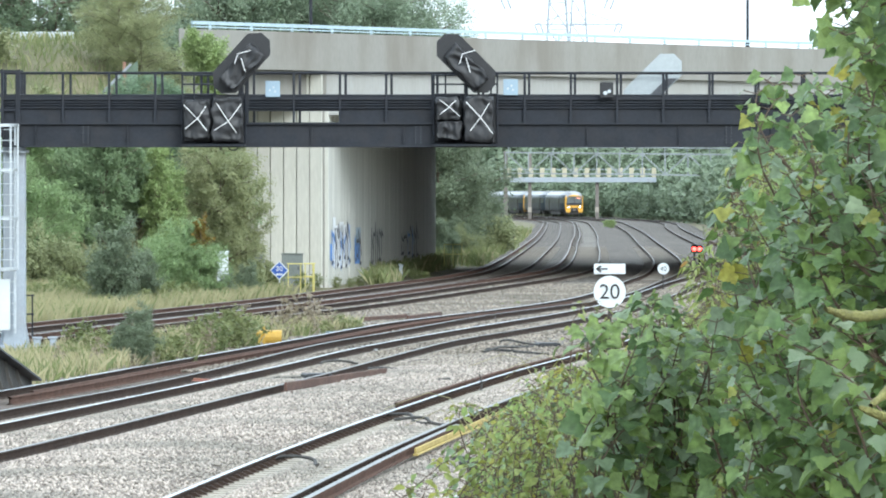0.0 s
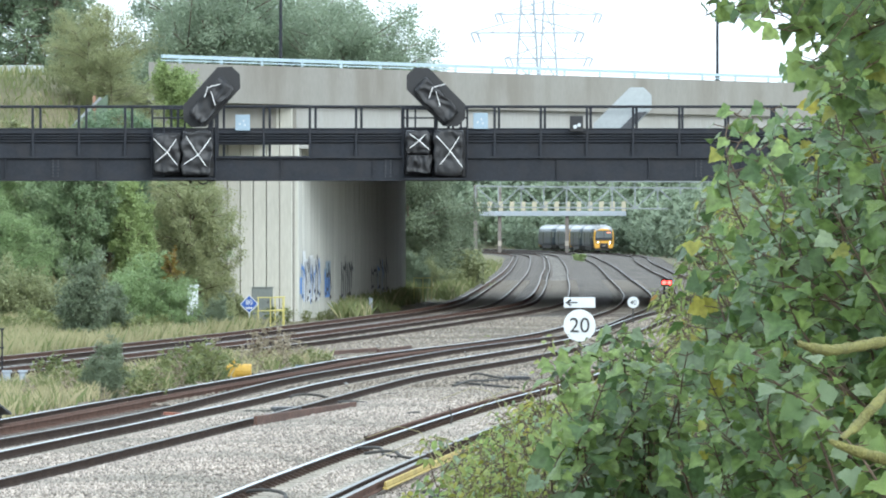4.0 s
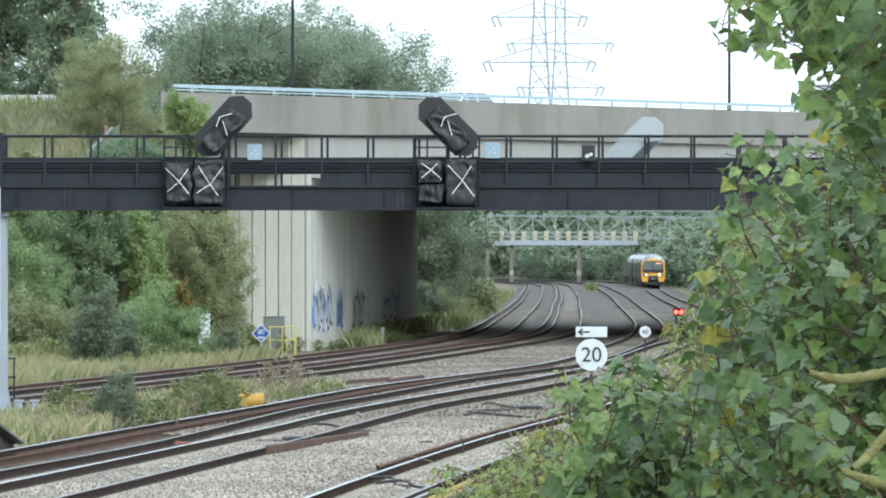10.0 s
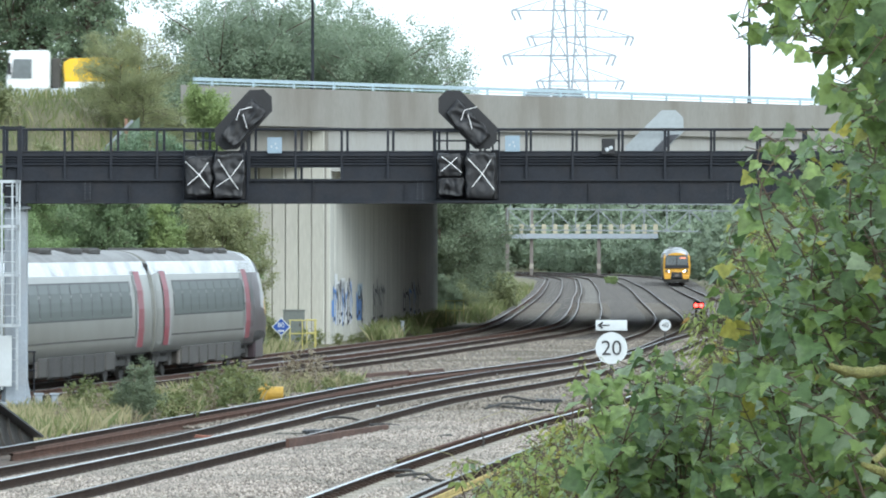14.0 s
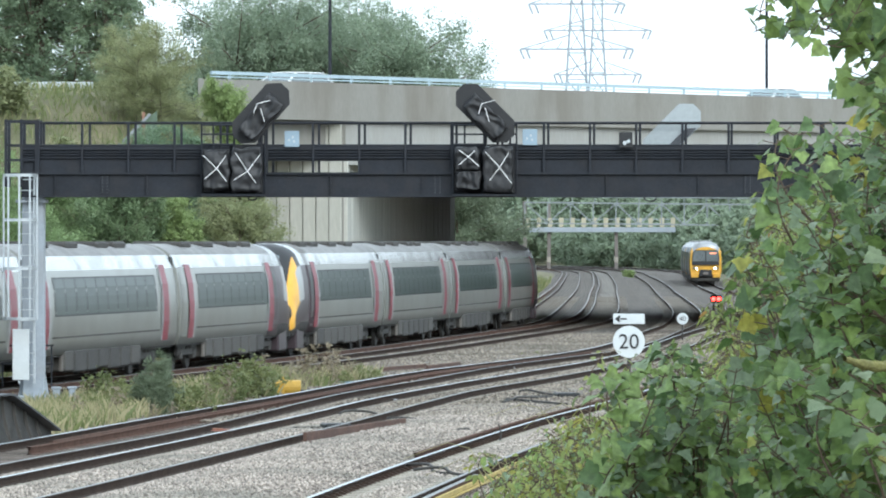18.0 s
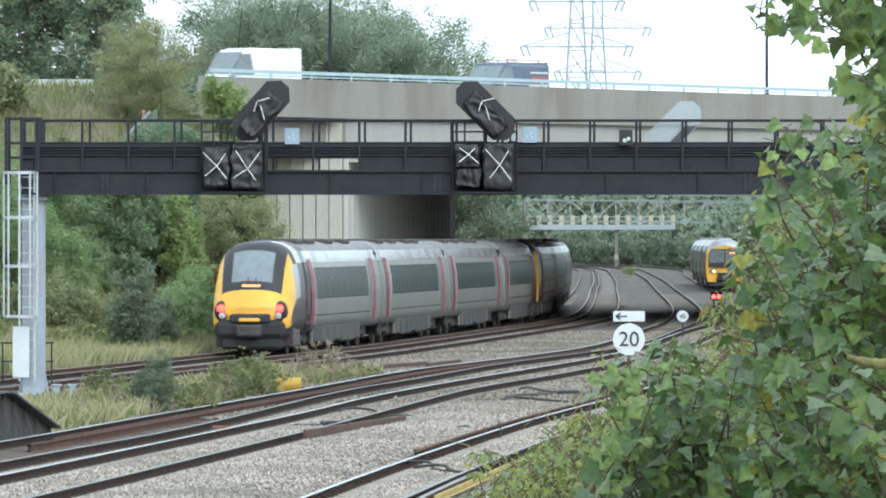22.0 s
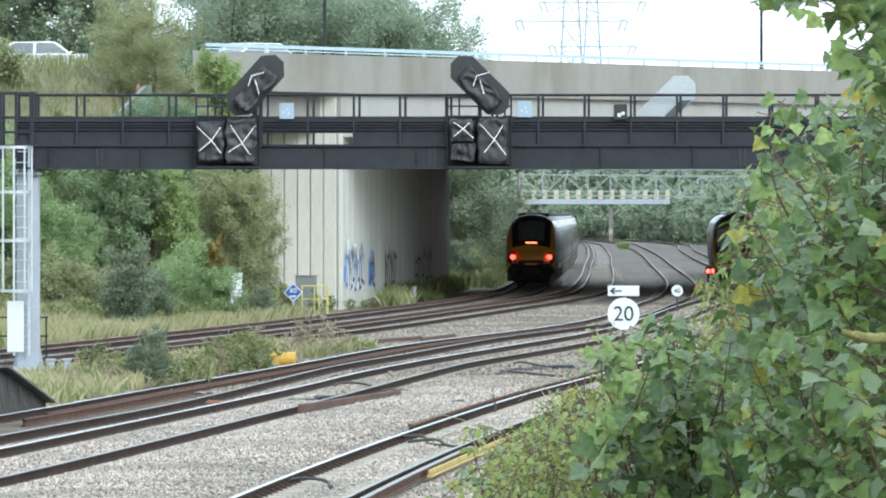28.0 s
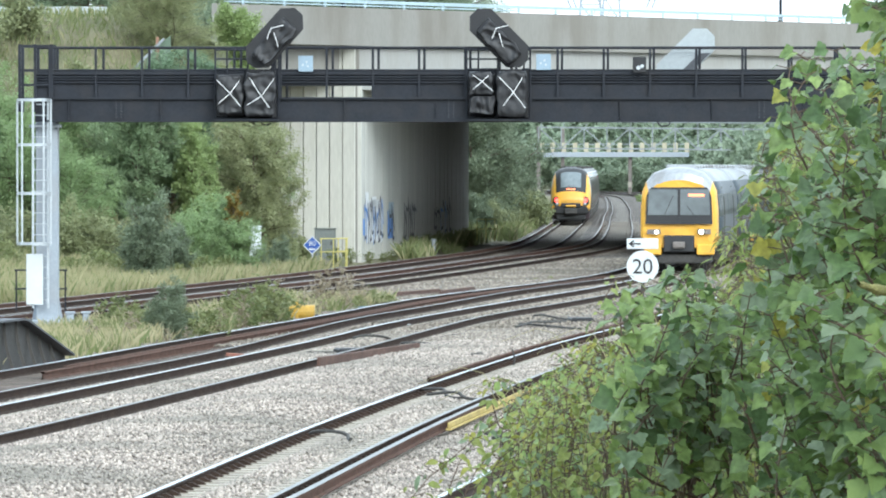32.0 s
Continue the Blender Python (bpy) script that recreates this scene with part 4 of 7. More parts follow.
def side_patch(bm, prof, side, y0, y1, z0, z1, lift, mi=0):
    """A thin panel that follows the body side between two heights."""
    zs = np.linspace(z0, z1, 5)
    a, b = [], []
    for z in zs:
        x = side * (side_x(prof, z) + lift)
        a.append(bm.verts.new((x, y0, z)))
        b.append(bm.verts.new((x, y1, z)))
    c = [bm.verts.new((side * (side_x(prof, z) - 0.03), y0, z)) for z in (z0, z1)]
    d = [bm.verts.new((side * (side_x(prof, z) - 0.03), y1, z)) for z in (z0, z1)]
    fs = [bm.faces.new((a[i], a[i + 1], b[i + 1], b[i])) for i in range(4)]
    fs += [bm.faces.new((a[0], b[0], d[0], c[0])), bm.faces.new((a[4], c[1], d[1], b[4]))]
    for q in fs:
        q.material_index = mi
    bmesh.ops.recalc_face_normals(bm, faces=bm.faces[:])


def bogie(parent, y):
    bm = bm_new()
    for x in (-0.95, 0.95):
        box(bm, x - 0.07, y - 1.75, 0.42, x + 0.07, y + 1.75, 0.72, 0.03)
        for dy in (-1.2, 1.2):
            box(bm, x - 0.1, y + dy - 0.2, 0.3, x + 0.1, y + dy + 0.2, 0.62, 0.03)
        bar(bm, (x, y - 0.3, 0.6), (x, y - 0.3, 0.95), 0.14, sides=8)
        bar(bm, (x, y + 0.3, 0.6), (x, y + 0.3, 0.95), 0.14, sides=8)
    box(bm, -0.9, y - 0.25, 0.4, 0.9, y + 0.25, 0.75)
    b = part("bogie", bm, "under", parent, "grimy steel bogie frame")
    for dy in (-1.3, 1.3):
        for x in (-0.75, 0.75):
            w = bm_new()
            bar(w, (x - 0.06, y + dy, 0.42), (x + 0.06, y + dy, 0.42), 0.42, sides=18)
            part("wheel", w, "under", b)


def underside(parent, rng, cases, mat="under_grey"):
    bm = bm_new()
    box(bm, -1.2, -11.2, 0.72, 1.2, 11.2, 0.98)
    part("underframe", bm, "under", parent)
    for y0, y1, z0 in cases:
        bm = bm_new()
        box(bm, -1.3, y0, z0, 1.3, y1, 0.9, 0.05)
        part("equipment_case", bm, mat if rng.random() < 0.7 else "under", parent)


def lamps(parent, spots, mat, name, r=0.13, squash=0.5):
    for x, y, z in spots:
        bm = bm_new()
        bmesh.ops.create_uvsphere(bm, u_segments=12, v_segments=8, radius=r, matrix=Matrix.Translation((x, y, z)) @ Matrix.Diagonal((1, squash, 0.9, 1)))
        part(name, bm, mat, parent, smooth=True)


def long_train_car(cab):
    """One coach of the silver-grey train; with a cab, its nose points along +y."""
    rng = random.Random(4 if cab else 5)
    c = thing("train_coach", Matrix(), "silver-grey diesel train coach with crimson door bands" + (" and yellow rounded cab" if cab else ""), "train", "coaches of the grey train")
    end = 8.3 if cab else 11.45

    def mats_at(y, z, x):
        if z > 3.45:
            return 3
        if z > 3.1:
            return 1
        return 2 if cab and y > 6.2 else 0

    ys = [-11.45, -11.2, -4, 4, 6.2, end] if cab else [-11.45, -11.2, -4, 4, 11.2, 11.45]
    v, f, w = shell(VOY, ys, mats_at)
    raw("body", v, f, ["silver", "roof_silver", "maroon", "roof_top"], c, "silver-grey body with dusty roof", index=w, smooth=True)
    for side in (-1, 1):
        bm = bm_new()
        side_patch(bm, VOY, side, -8.0, 5.6 if cab else 8.0, 1.8, 2.84, 0.005)
        part("window_band", bm, "black", c, "black band behind the windows")
        y = -7.9
        while y < (5.2 if cab else 7.4):
            bm = bm_new()
            side_patch(bm, VOY, side, y, y + 1.46, 1.84, 2.8, 0.012)
            part("window", bm, "glass", c)
            y += 1.58
        for y in ((-9.9, -8.95), (6.1, 7.0)) if cab else ((-9.9, -8.95), (8.95, 9.9)):
            bm = bm_new()
            side_patch(bm, VOY, side, y[0], y[1], 0.95, 3.12, 0.035)
            part("door_band", bm, "pink", c, "crimson painted door edge")
        for y in ((-8.9, -8.72), (5.85, 6.03)) if cab else ((-8.9, -8.72), (8.72, 8.9)):
            bm = bm_new()
            side_patch(bm, VOY, side, y[0], y[1], 0.95, 3.12, 0.034)
            part("door_stripe", bm, "roof_white", c, "pale stripe beside the door")
        for a, b in ((-6.3, -2.2), (-2.0, 1.6), (1.8, 5.7)):
            bm = bm_new()
            box(bm, side * 1.2 - 0.05, a, 0.33, side * 1.2 + 0.05, b, 0.98, 0.02)
            part("side_skirt", bm, "skirt", c, "dusty brown-grey skirt panel")
            for q in (0.25, 0.62):
                bm = bm_new()
                box(bm, side * 1.26 - 0.012, a + (b - a) * q, 0.45, side * 1.26 + 0.012, a + (b - a) * q + 0.5, 0.8, 0.01)
                part("grille", bm, "under", c)
        bm = bm_new()
        side_patch(bm, VOY, side, -11.0, -10.05, 1.0, 3.05, 0.012)
        part("door", bm, "silver", c)
        bm = bm_new()
        side_patch(bm, VOY, side, -8.4, 5.8 if cab else 8.4, 1.22, 1.27, 0.01)
        part("waist_line", bm, "under_grey", c)
    for y in (-7.5, -3.2, 1.6, 4.4):
        bm = bm_new()
        box(bm, -0.75, y, 3.58, 0.75, y + 1.9, 3.8, 0.06)
        part("roof_pod", bm, "under", c, "dark roof equipment cover")
    bm = bm_new()
    box(bm, -1.15, -11.66, 1.0, 1.15, -11.44, 3.35, 0.05)
    part("gangway", bm, "tyre", c, "black rubber gangway")
    underside(c, rng, [(-6.2, -4.9, 0.32), (-4.75, -2.9, 0.28), (-2.75, -1.2, 0.28), (-1.1, 0.5, 0.34), (0.65, 2.2, 0.28), (2.35, 3.9, 0.3), (4.05, 5.6, 0.34)])
    bogie(c, -8.0)
    bogie(c, 8.0 if not cab else 7.4)
    if cab:
        st = [(8.3, 1.0, 3.73), (9.5, 0.998, 3.72), (10.2, 0.99, 3.64), (10.55, 0.98, 3.42), (10.95, 0.965, 2.92), (11.25, 0.95, 2.42), (11.4, 0.935, 2.14), (11.6, 0.9, 1.8), (11.7, 0.84, 1.55)]
        rg = ring(VOY)
        k = len(rg)
        v, f, w = [], [], []
        for y, sw, top in st:
            for x, z in rg:
                v.append((x * sw, y - 0.12 * abs(x) ** 2 * (y - 8.3) / 3.4, 0.78 + (z - 0.78) * (top - 0.78) / (3.73 - 0.78)))
        for i in range(len(st) - 1):
            for j in range(k):
                f.append((i * k + j, (i + 1) * k + j, (i + 1) * k + (j + 1) % k, i * k + (j + 1) % k))
                jj = min(j, k - 2 - j) if j < k - 1 else 0
                if jj == 0:
                    w.append(4)
                elif jj >= 5:
                    w.append(3 if jj >= 7 and i in (3, 4) else 2 if i < 1 else 5 if i < 6 else 1)
                elif jj == 4:
                    w.append(2 if i < 1 else 5 if i < 2 else 1)
                elif jj >= 2:
                    w.append(0 if i < 1 else 6 if i < 3 else 1)
                else:
                    w.append(0 if i < 5 else 1)
        f.append(tuple(range((len(st) - 1) * k, len(st) * k))[::-1])
        w.append(1)
        nose = raw("cab_nose", v, f, ["maroon", "front_yellow", "roof_silver", "cab_glass", "under", "black", "roof_white"], c, "yellow rounded cab front with raked dark windscreen", index=w, smooth=True)
        bm = bm_new()
        box(bm, -1.15, 10.4, 0.55, 1.15, 11.74, 1.16, 0.16)
        box(bm, -0.98, 10.4, 0.2, 0.98, 11.6, 0.62, 0.1)
        part("bumper", bm, "tyre", nose)
        bm = bm_new()
        box(bm, -0.66, 11.2, 1.05, 0.66, 11.76, 1.36, 0.06)
        part("coupler_hood", bm, "black", nose)
        bm = bm_new()
        box(bm, -1.27, 8.9, 0.26, 1.27, 10.6, 1.0, 0.05)
        part("cab_skirt", bm, "maroon", nose)
        for s in (-1, 1):
            bm = bm_new()
            side_patch(bm, VOY, s, 7.15, 7.85, 0.98, 3.0, 0.014)
            part("cab_door", bm, "maroon", nose)
            bm = bm_new()
            side_patch(bm, VOY, s, 7.3, 7.7, 2.05, 2.75, 0.02)
            part("door_window", bm, "glass", nose)
        bm = bm_new()
        box(bm, -0.42, 11.5, 0.62, 0.42, 12.05, 1.0, 0.06)
        part("coupler", bm, "under", nose)
        bm = bm_new()
        box(bm, -0.34, 11.72, 1.1, 0.34, 11.86, 1.22, 0.03)
        part("coupler_cover", bm, "front_yellow", nose)
        bm = bm_new()
        for s in (-1, 1):
            beam(bm, (s * 0.12, 11.26, 2.4), (s * 0.22, 10.72, 3.15), 0.03, 0.02)
        part("wiper", bm, "black", nose)
        for s in (-1, 1):
            bm = bm_new()
            bmesh.ops.create_uvsphere(bm, u_segments=12, v_segments=8, radius=0.36, matrix=Matrix.Translation((s * 0.95, 11.36, 1.42)) @ Matrix.Diagonal((0.75, 0.7, 1.05, 1)))
            part("lamp_housing", bm, "black", nose, smooth=True)
        lamps(nose, [(-0.95, 11.6, 1.53), (0.95, 11.6, 1.53)], "tail_light", "tail_lamp", 0.14)
        lamps(nose, [(-0.92, 11.61, 1.29), (0.92, 11.61, 1.29)], "lens", "head_lamp", 0.12)
        bm = bm_new()
        box(bm, -0.3, 11.1, 2.24, 0.3, 11.36, 2.31)
        part("destination_display", bm, "destination", nose, "glowing red destination display")
    return c


def short_train_car(cab):
    """One coach of the dark green train with pale roof; with a cab, its front points along +y."""
    rng = random.Random(7)
    c = thing("train_coach", Matrix(), "dark green suburban diesel coach with pale roof" + (" and flat yellow front" if cab else ""), "train", "coaches of the green train")
    ys = [-11.4, -4, 4, 11.0]

    def mats_at(y, z, x):
        return 1 if z > 3.2 else 0

    v, f, w = shell(TUR, ys, mats_at)
    raw("body", v, f, ["navy", "roof_grey"], c, "dark green body with pale grey roof", index=w, smooth=True)
    for side in (-1, 1):
        for y in (-10.2, -8.6, -5.6, -3.9, -2.2, 0.6, 2.3, 5.3, 7.0, 8.7):
            bm = bm_new()
            side_patch(bm, TUR, side, y, y + 1.4, 2.0, 2.8, 0.012)
            part("window", bm, "glass", c)
        for y in (-7.0, 3.9):
            bm = bm_new()
            side_patch(bm, TUR, side, y, y + 1.25, 1.0, 3.05, 0.014)
            part("door", bm, "under_grey", c, "grey sliding doors")
    for y in (-9, -6, -3, 0, 3, 6, 8.6):
        bm = bm_new()
        box(bm, -0.55, y, 3.7, 0.55, y + 0.9, 3.86, 0.04)
        part("roof_vent", bm, "roof_grey", c)
    underside(c, rng, [(-5.5, -3, 0.35), (-2.6, 0.4, 0.3), (0.8, 3, 0.35), (3.3, 5.4, 0.32)], "under")
    bogie(c, -8.0)
    bogie(c, 8.0)
    if cab:
        st = [(11.0, 1.0, 3.78), (11.25, 0.985, 3.72), (11.45, 0.955, 3.55), (11.56, 0.915, 3.3)]
        rg = ring(TUR)
        k = len(rg)
        v, f, w = [], [], []
        for y, sw, top in st:
            for x, z in rg:
                v.append((x * sw, y - 0.07 * x * x * (y - 11.0) / 0.56, 0.88 + (z - 0.88) * (top - 0.88) / 2.9))
        for i in range(len(st) - 1):
            for j in range(k):
                f.append((i * k + j, (i + 1) * k + j, (i + 1) * k + (j + 1) % k, i * k + (j + 1) % k))
                jj = min(j, k - 2 - j) if j < k - 1 else 0
                w.append(1 if jj >= 4 else 0)
        f.append(tuple(range((len(st) - 1) * k, len(st) * k))[::-1])
        w.append(0)
        face = raw("cab_front", v, f, ["front_yellow", "roof_grey"], c, "flat yellow cab front", index=w, smooth=False)
        bm = bm_new()
        prism(bm, [(-1.2, 1.72), (1.2, 1.72), (1.16, 2.75), (1.0, 3.04), (-1.0, 3.04), (-1.16, 2.75)], 0.04, Matrix.Translation((0, 11.57, 0)))
        part("window_surround", bm, "black", face, "black window surround")
        for a, b in ((-1.12, -0.04), (0.04, 1.12)):
            bm = bm_new()
            prism(bm, [(a, 2.05), (b, 2.05), (b * 0.96, 2.97), (a * 0.96, 2.97)], 0.03, Matrix.Translation((0, 11.6, 0)))
            part("windscreen", bm, "screen", face)
        bm = bm_new()
        for a, b in (((-0.28, 1.98), (-0.62, 1.95)), ((0.2, 2.35), (0.55, 2.0))):
            beam(bm, (a[0], 11.63, a[1] + 0.4), (b[0], 11.63, b[1]), 0.02, 0.02)
        part("wiper", bm, "tyre", face)
        bm = bm_new()
        box(bm, -0.9, 11.61, 2.72, -0.35, 11.63, 2.8)
        part("destination_display", bm, "destination", face)
        bm = bm_new()
        box(bm, -0.55, 11.3, 0.72, 0.55, 11.62, 1.32, 0.03)
        part("coupler_recess", bm, "black", face)
        bm = bm_new()
        box(bm, -0.22, 11.55, 0.85, 0.22, 11.85, 1.1, 0.05)
        part("coupler", bm, "leg_brown", face)
        for s in (-1, 1):
            bm = bm_new()
            box(bm, s * 0.95 - 0.32, 11.3, 0.62, s * 0.95 + 0.32, 11.6, 1.0, 0.04)
            part("buffer_panel", bm, "front_yellow", face)
            bm = bm_new()
            prism(bm, [(s * 0.9 - 0.24, 1.36), (s * 0.9 + 0.24, 1.36), (s * 0.9 + 0.24, 1.54), (s * 0.9 - 0.24, 1.54)], 0.05, Matrix.Translation((0, 11.58, 0)))
            part("lamp_cluster", bm, "leg_brown", face)
        lamps(face, [(-0.8, 11.62, 1.44)], "head_light", "head_lamp", 0.085)
        lamps(face, [(0.8, 11.62, 1.44)], "head_light", "head_lamp", 0.06)
        for s in (-1, 1):
            bm = bm_new()
            bar(bm, (s * 0.8, 11.6, 1.44), (s * 0.8, 11.63, 1.44), 0.1, sides=14)
            part("lamp_rim", bm, "lens", face)
        bm = bm_new()
        box(bm, -0.05, 11.59, 1.74, 0.05, 11.62, 3.0, 0.005)
        part("centre_pillar", bm, "black", face)
        bm = bm_new()
        box(bm, -1.15, 11.0, 0.3, 1.15, 11.4, 0.66, 0.05)
        part("valance", bm, "under", face)
    return c


def along(line):
    step = np.linalg.norm(np.diff(line, axis=0), axis=1)
    return np.concatenate([[0], np.cumsum(step)])


def spot(line, s_all, s):
    """The place s metres along a line, going straight on past its ends."""
    if s < 0:
        t = (line[1] - line[0]) / np.linalg.norm(line[1] - line[0])
        return line[0] + t * s
    return np.array([np.interp(s, s_all, line[:, 0]), np.interp(s, s_all, line[:, 1])])


def car_rows(line, head, back, flip, times):
    """Rows of a coach whose middle lies back metres behind the train's head; head gives the head's y at times."""
    s_all = along(line)
    rows = []
    for t in times:
        y = np.interp(t, [h[0] for h in head], [h[1] for h in head])
        s = y - back
        a, b = spot(line, s_all, s - 7.9), spot(line, s_all, s + 7.9)
        mid, d = (a + b) / 2, b - a
        turn = math.atan2(d[1], d[0]) - math.pi / 2 + (math.pi if flip else 0)
        rows.append((t, Matrix.Translation((mid[0], mid[1], 0)) @ Matrix.Rotation(turn, 4, "Z")))
    return rows

# ---- plants ----
def leaf_cloud(rng, centres, spread, count, size, flat=0.0, droop=0.0):
    """Leaves scattered round centres: verts and faces of small bent blades."""
    c = centres[rng.integers(0, len(centres), count)]
    sp = spread if np.isscalar(spread) else spread[rng.integers(0, len(spread), count)][:, None]
    off = rng.normal(size=(count, 3))
    off /= np.linalg.norm(off, axis=1)[:, None]
    off *= (rng.random((count, 1)) ** 0.45)
    p = c + off * sp
    u = rng.normal(size=(count, 3))
    u[:, 2] *= 0.6
    u /= np.linalg.norm(u, axis=1)[:, None]
    w = rng.normal(size=(count, 3)) + np.array([0, 0, 1.2])
    v = np.cross(u, w)
    v /= np.linalg.norm(v, axis=1)[:, None] + 1e-9
    nn = np.cross(u, v)
    s = size * (0.6 + 0.8 * rng.random((count, 1)))
    a, b = p - u * s, p + u * s - nn * s * 0.3
    l, r = p + v * s * 0.62 + nn * s * 0.15, p - v * s * 0.62 + nn * s * 0.15
    verts = np.stack([a, l, b, r], 1).reshape(-1, 3)
    return verts


def quads(name, verts, mat, parent, label="", kind=""):
    me = bpy.data.meshes.new(name)
    n = len(verts) // 4
    me.vertices.add(len(verts))
    me.vertices.foreach_set("co", np.asarray(verts, np.float32).ravel())
    me.loops.add(4 * n)
    me.loops.foreach_set("vertex_index", np.arange(4 * n, dtype=np.int32))
    me.polygons.add(n)
    me.polygons.foreach_set("loop_start", np.arange(0, 4 * n, 4, dtype=np.int32))
    me.update(calc_edges=True)
    me.materials.append(M[mat])
    ob = new(name, me)
    if parent:
        ob.parent = parent
    return tagged(ob, label, kind=kind)


def tree(name, label, height, width, mat, seed, leaves=5000, leaf=0.16, base=0.18, limbs=14, lump=0.28, category="tree", trunk=None, droop=0.0):
    """A trunk with limbs, and a crown of leaf clumps with gaps between."""
    rng = np.random.default_rng(seed)
    t = thing(name, Matrix(), label, category)
    bm = bm_new()
    r = trunk or height * 0.022
    lean = rng.normal(size=2) * 0.03 * height
    pts = [Vector((lean[0] * k * k, lean[1] * k * k, height * 0.8 * k)) for k in (0, 0.3, 0.6, 1.0)]
    for i in range(3):
        bar(bm, pts[i], pts[i + 1], r * (1 - 0.3 * i), r * (0.7 - 0.28 * i), 7)
    ends = []
    for i in range(limbs):
        k = base + (0.95 - base) * (i + rng.random()) / limbs
        z = height * 0.8 * min(1, k)
        a = Vector((lean[0] * k * k, lean[1] * k * k, z))
        ang = i * 2.4 + rng.random()
        prof = 1.12 - min(1, k) if droop else math.sin(math.pi * min(1, max(0.08, (k - base * 0.5) / (1.08 - base * 0.5)))) ** 0.7
        reach = width / 2 * prof * (0.55 + 0.5 * rng.random())
        e = a + Vector((math.cos(ang) * reach, math.sin(ang) * reach, height * (0.05 + 0.13 * rng.random()) * (1 if not droop else 0) - droop * reach))
        bar(bm, a, e, r * 0.42 * (1.15 - k), r * 0.1, 5)
        ends += [tuple(a.lerp(e, q)) for q in (0.45, 0.75, 1.0)]
        for _ in range(2):
            e2 = e + Vector(rng.normal(size=3)) * width * 0.11
            bar(bm, a.lerp(e, 0.6), e2, r * 0.14, r * 0.05, 4)
            ends.append(tuple(e2))
    ends.append((lean[0], lean[1], height * 0.9))
    part("trunk", bm, "bark", t, smooth=True)
    ends = np.array(ends)
    spread = width * lump * (0.45 + 0.75 * rng.random(len(ends)))
    idx = rng.integers(0, len(ends), leaves)
    verts = []
    for sub in range(3):
        jit = ends + rng.normal(size=ends.shape) * width * 0.05
        verts.append(leaf_cloud(rng, jit, spread * 0.6, leaves // 3, leaf))
    quads("crown", np.concatenate(verts), mat, t)
    return t


def stand(src, rows, used=[]):
    """Copies of a tree at x, y, size, turn; the first row places the tree itself."""
    for x, y, k, turn in rows:
        y = y * DEEP
        ob = src if src not in used else copy_thing(src, Matrix())
        used.append(src)
        ob.matrix_basis = pose(x, y, float(land(np.array(x), np.array(y))) - 0.05, 0, 0, turn) @ Matrix.Scale(k, 4)


def grass(name, label, spots, mats, height, seed, wide=0.02):
    """Blades of grass at the spots (x, y), in tufts, shared among the materials."""
    rng = np.random.default_rng(seed)
    t = thing(name, Matrix(), label, "grass", kind="stuff")
    p = np.asarray(spots)
    z = land(p[:, 0], p[:, 1]) - 0.03
    which = rng.integers(0, len(mats), len(p))
    # neighbours tend to share a kind
    which = np.where(np.sin(p[:, 0] * 1.3) * np.sin(p[:, 1] * 0.45) + 0.4 * rng.normal(size=len(p)) > 0, which, 0)
    for i, mt in enumerate(mats):
        q = which == i
        n = int(q.sum())
        if not n:
            continue
        h = height * (0.35 + 0.9 * rng.random(n))
        a = rng.random(n) * 6.283
        side = np.stack([np.cos(a), np.sin(a), 0 * a], 1) * wide * (0.6 + rng.random((n, 1)))
        lean = rng.normal(size=(n, 3)) * 0.28 * h[:, None]
        lean[:, 2] = 0
        foot = np.stack([p[q, 0], p[q, 1], z[q]], 1)
        mid = foot + lean * 0.4 + np.stack([0 * h, 0 * h, h * 0.6], 1)
        top = foot + lean + np.stack([0 * h, 0 * h, h], 1)
        quads("blades", np.stack([foot - side, foot + side, top, mid - side * 1.3], 1).reshape(-1, 3), mt, t, kind="stuff")
    return t


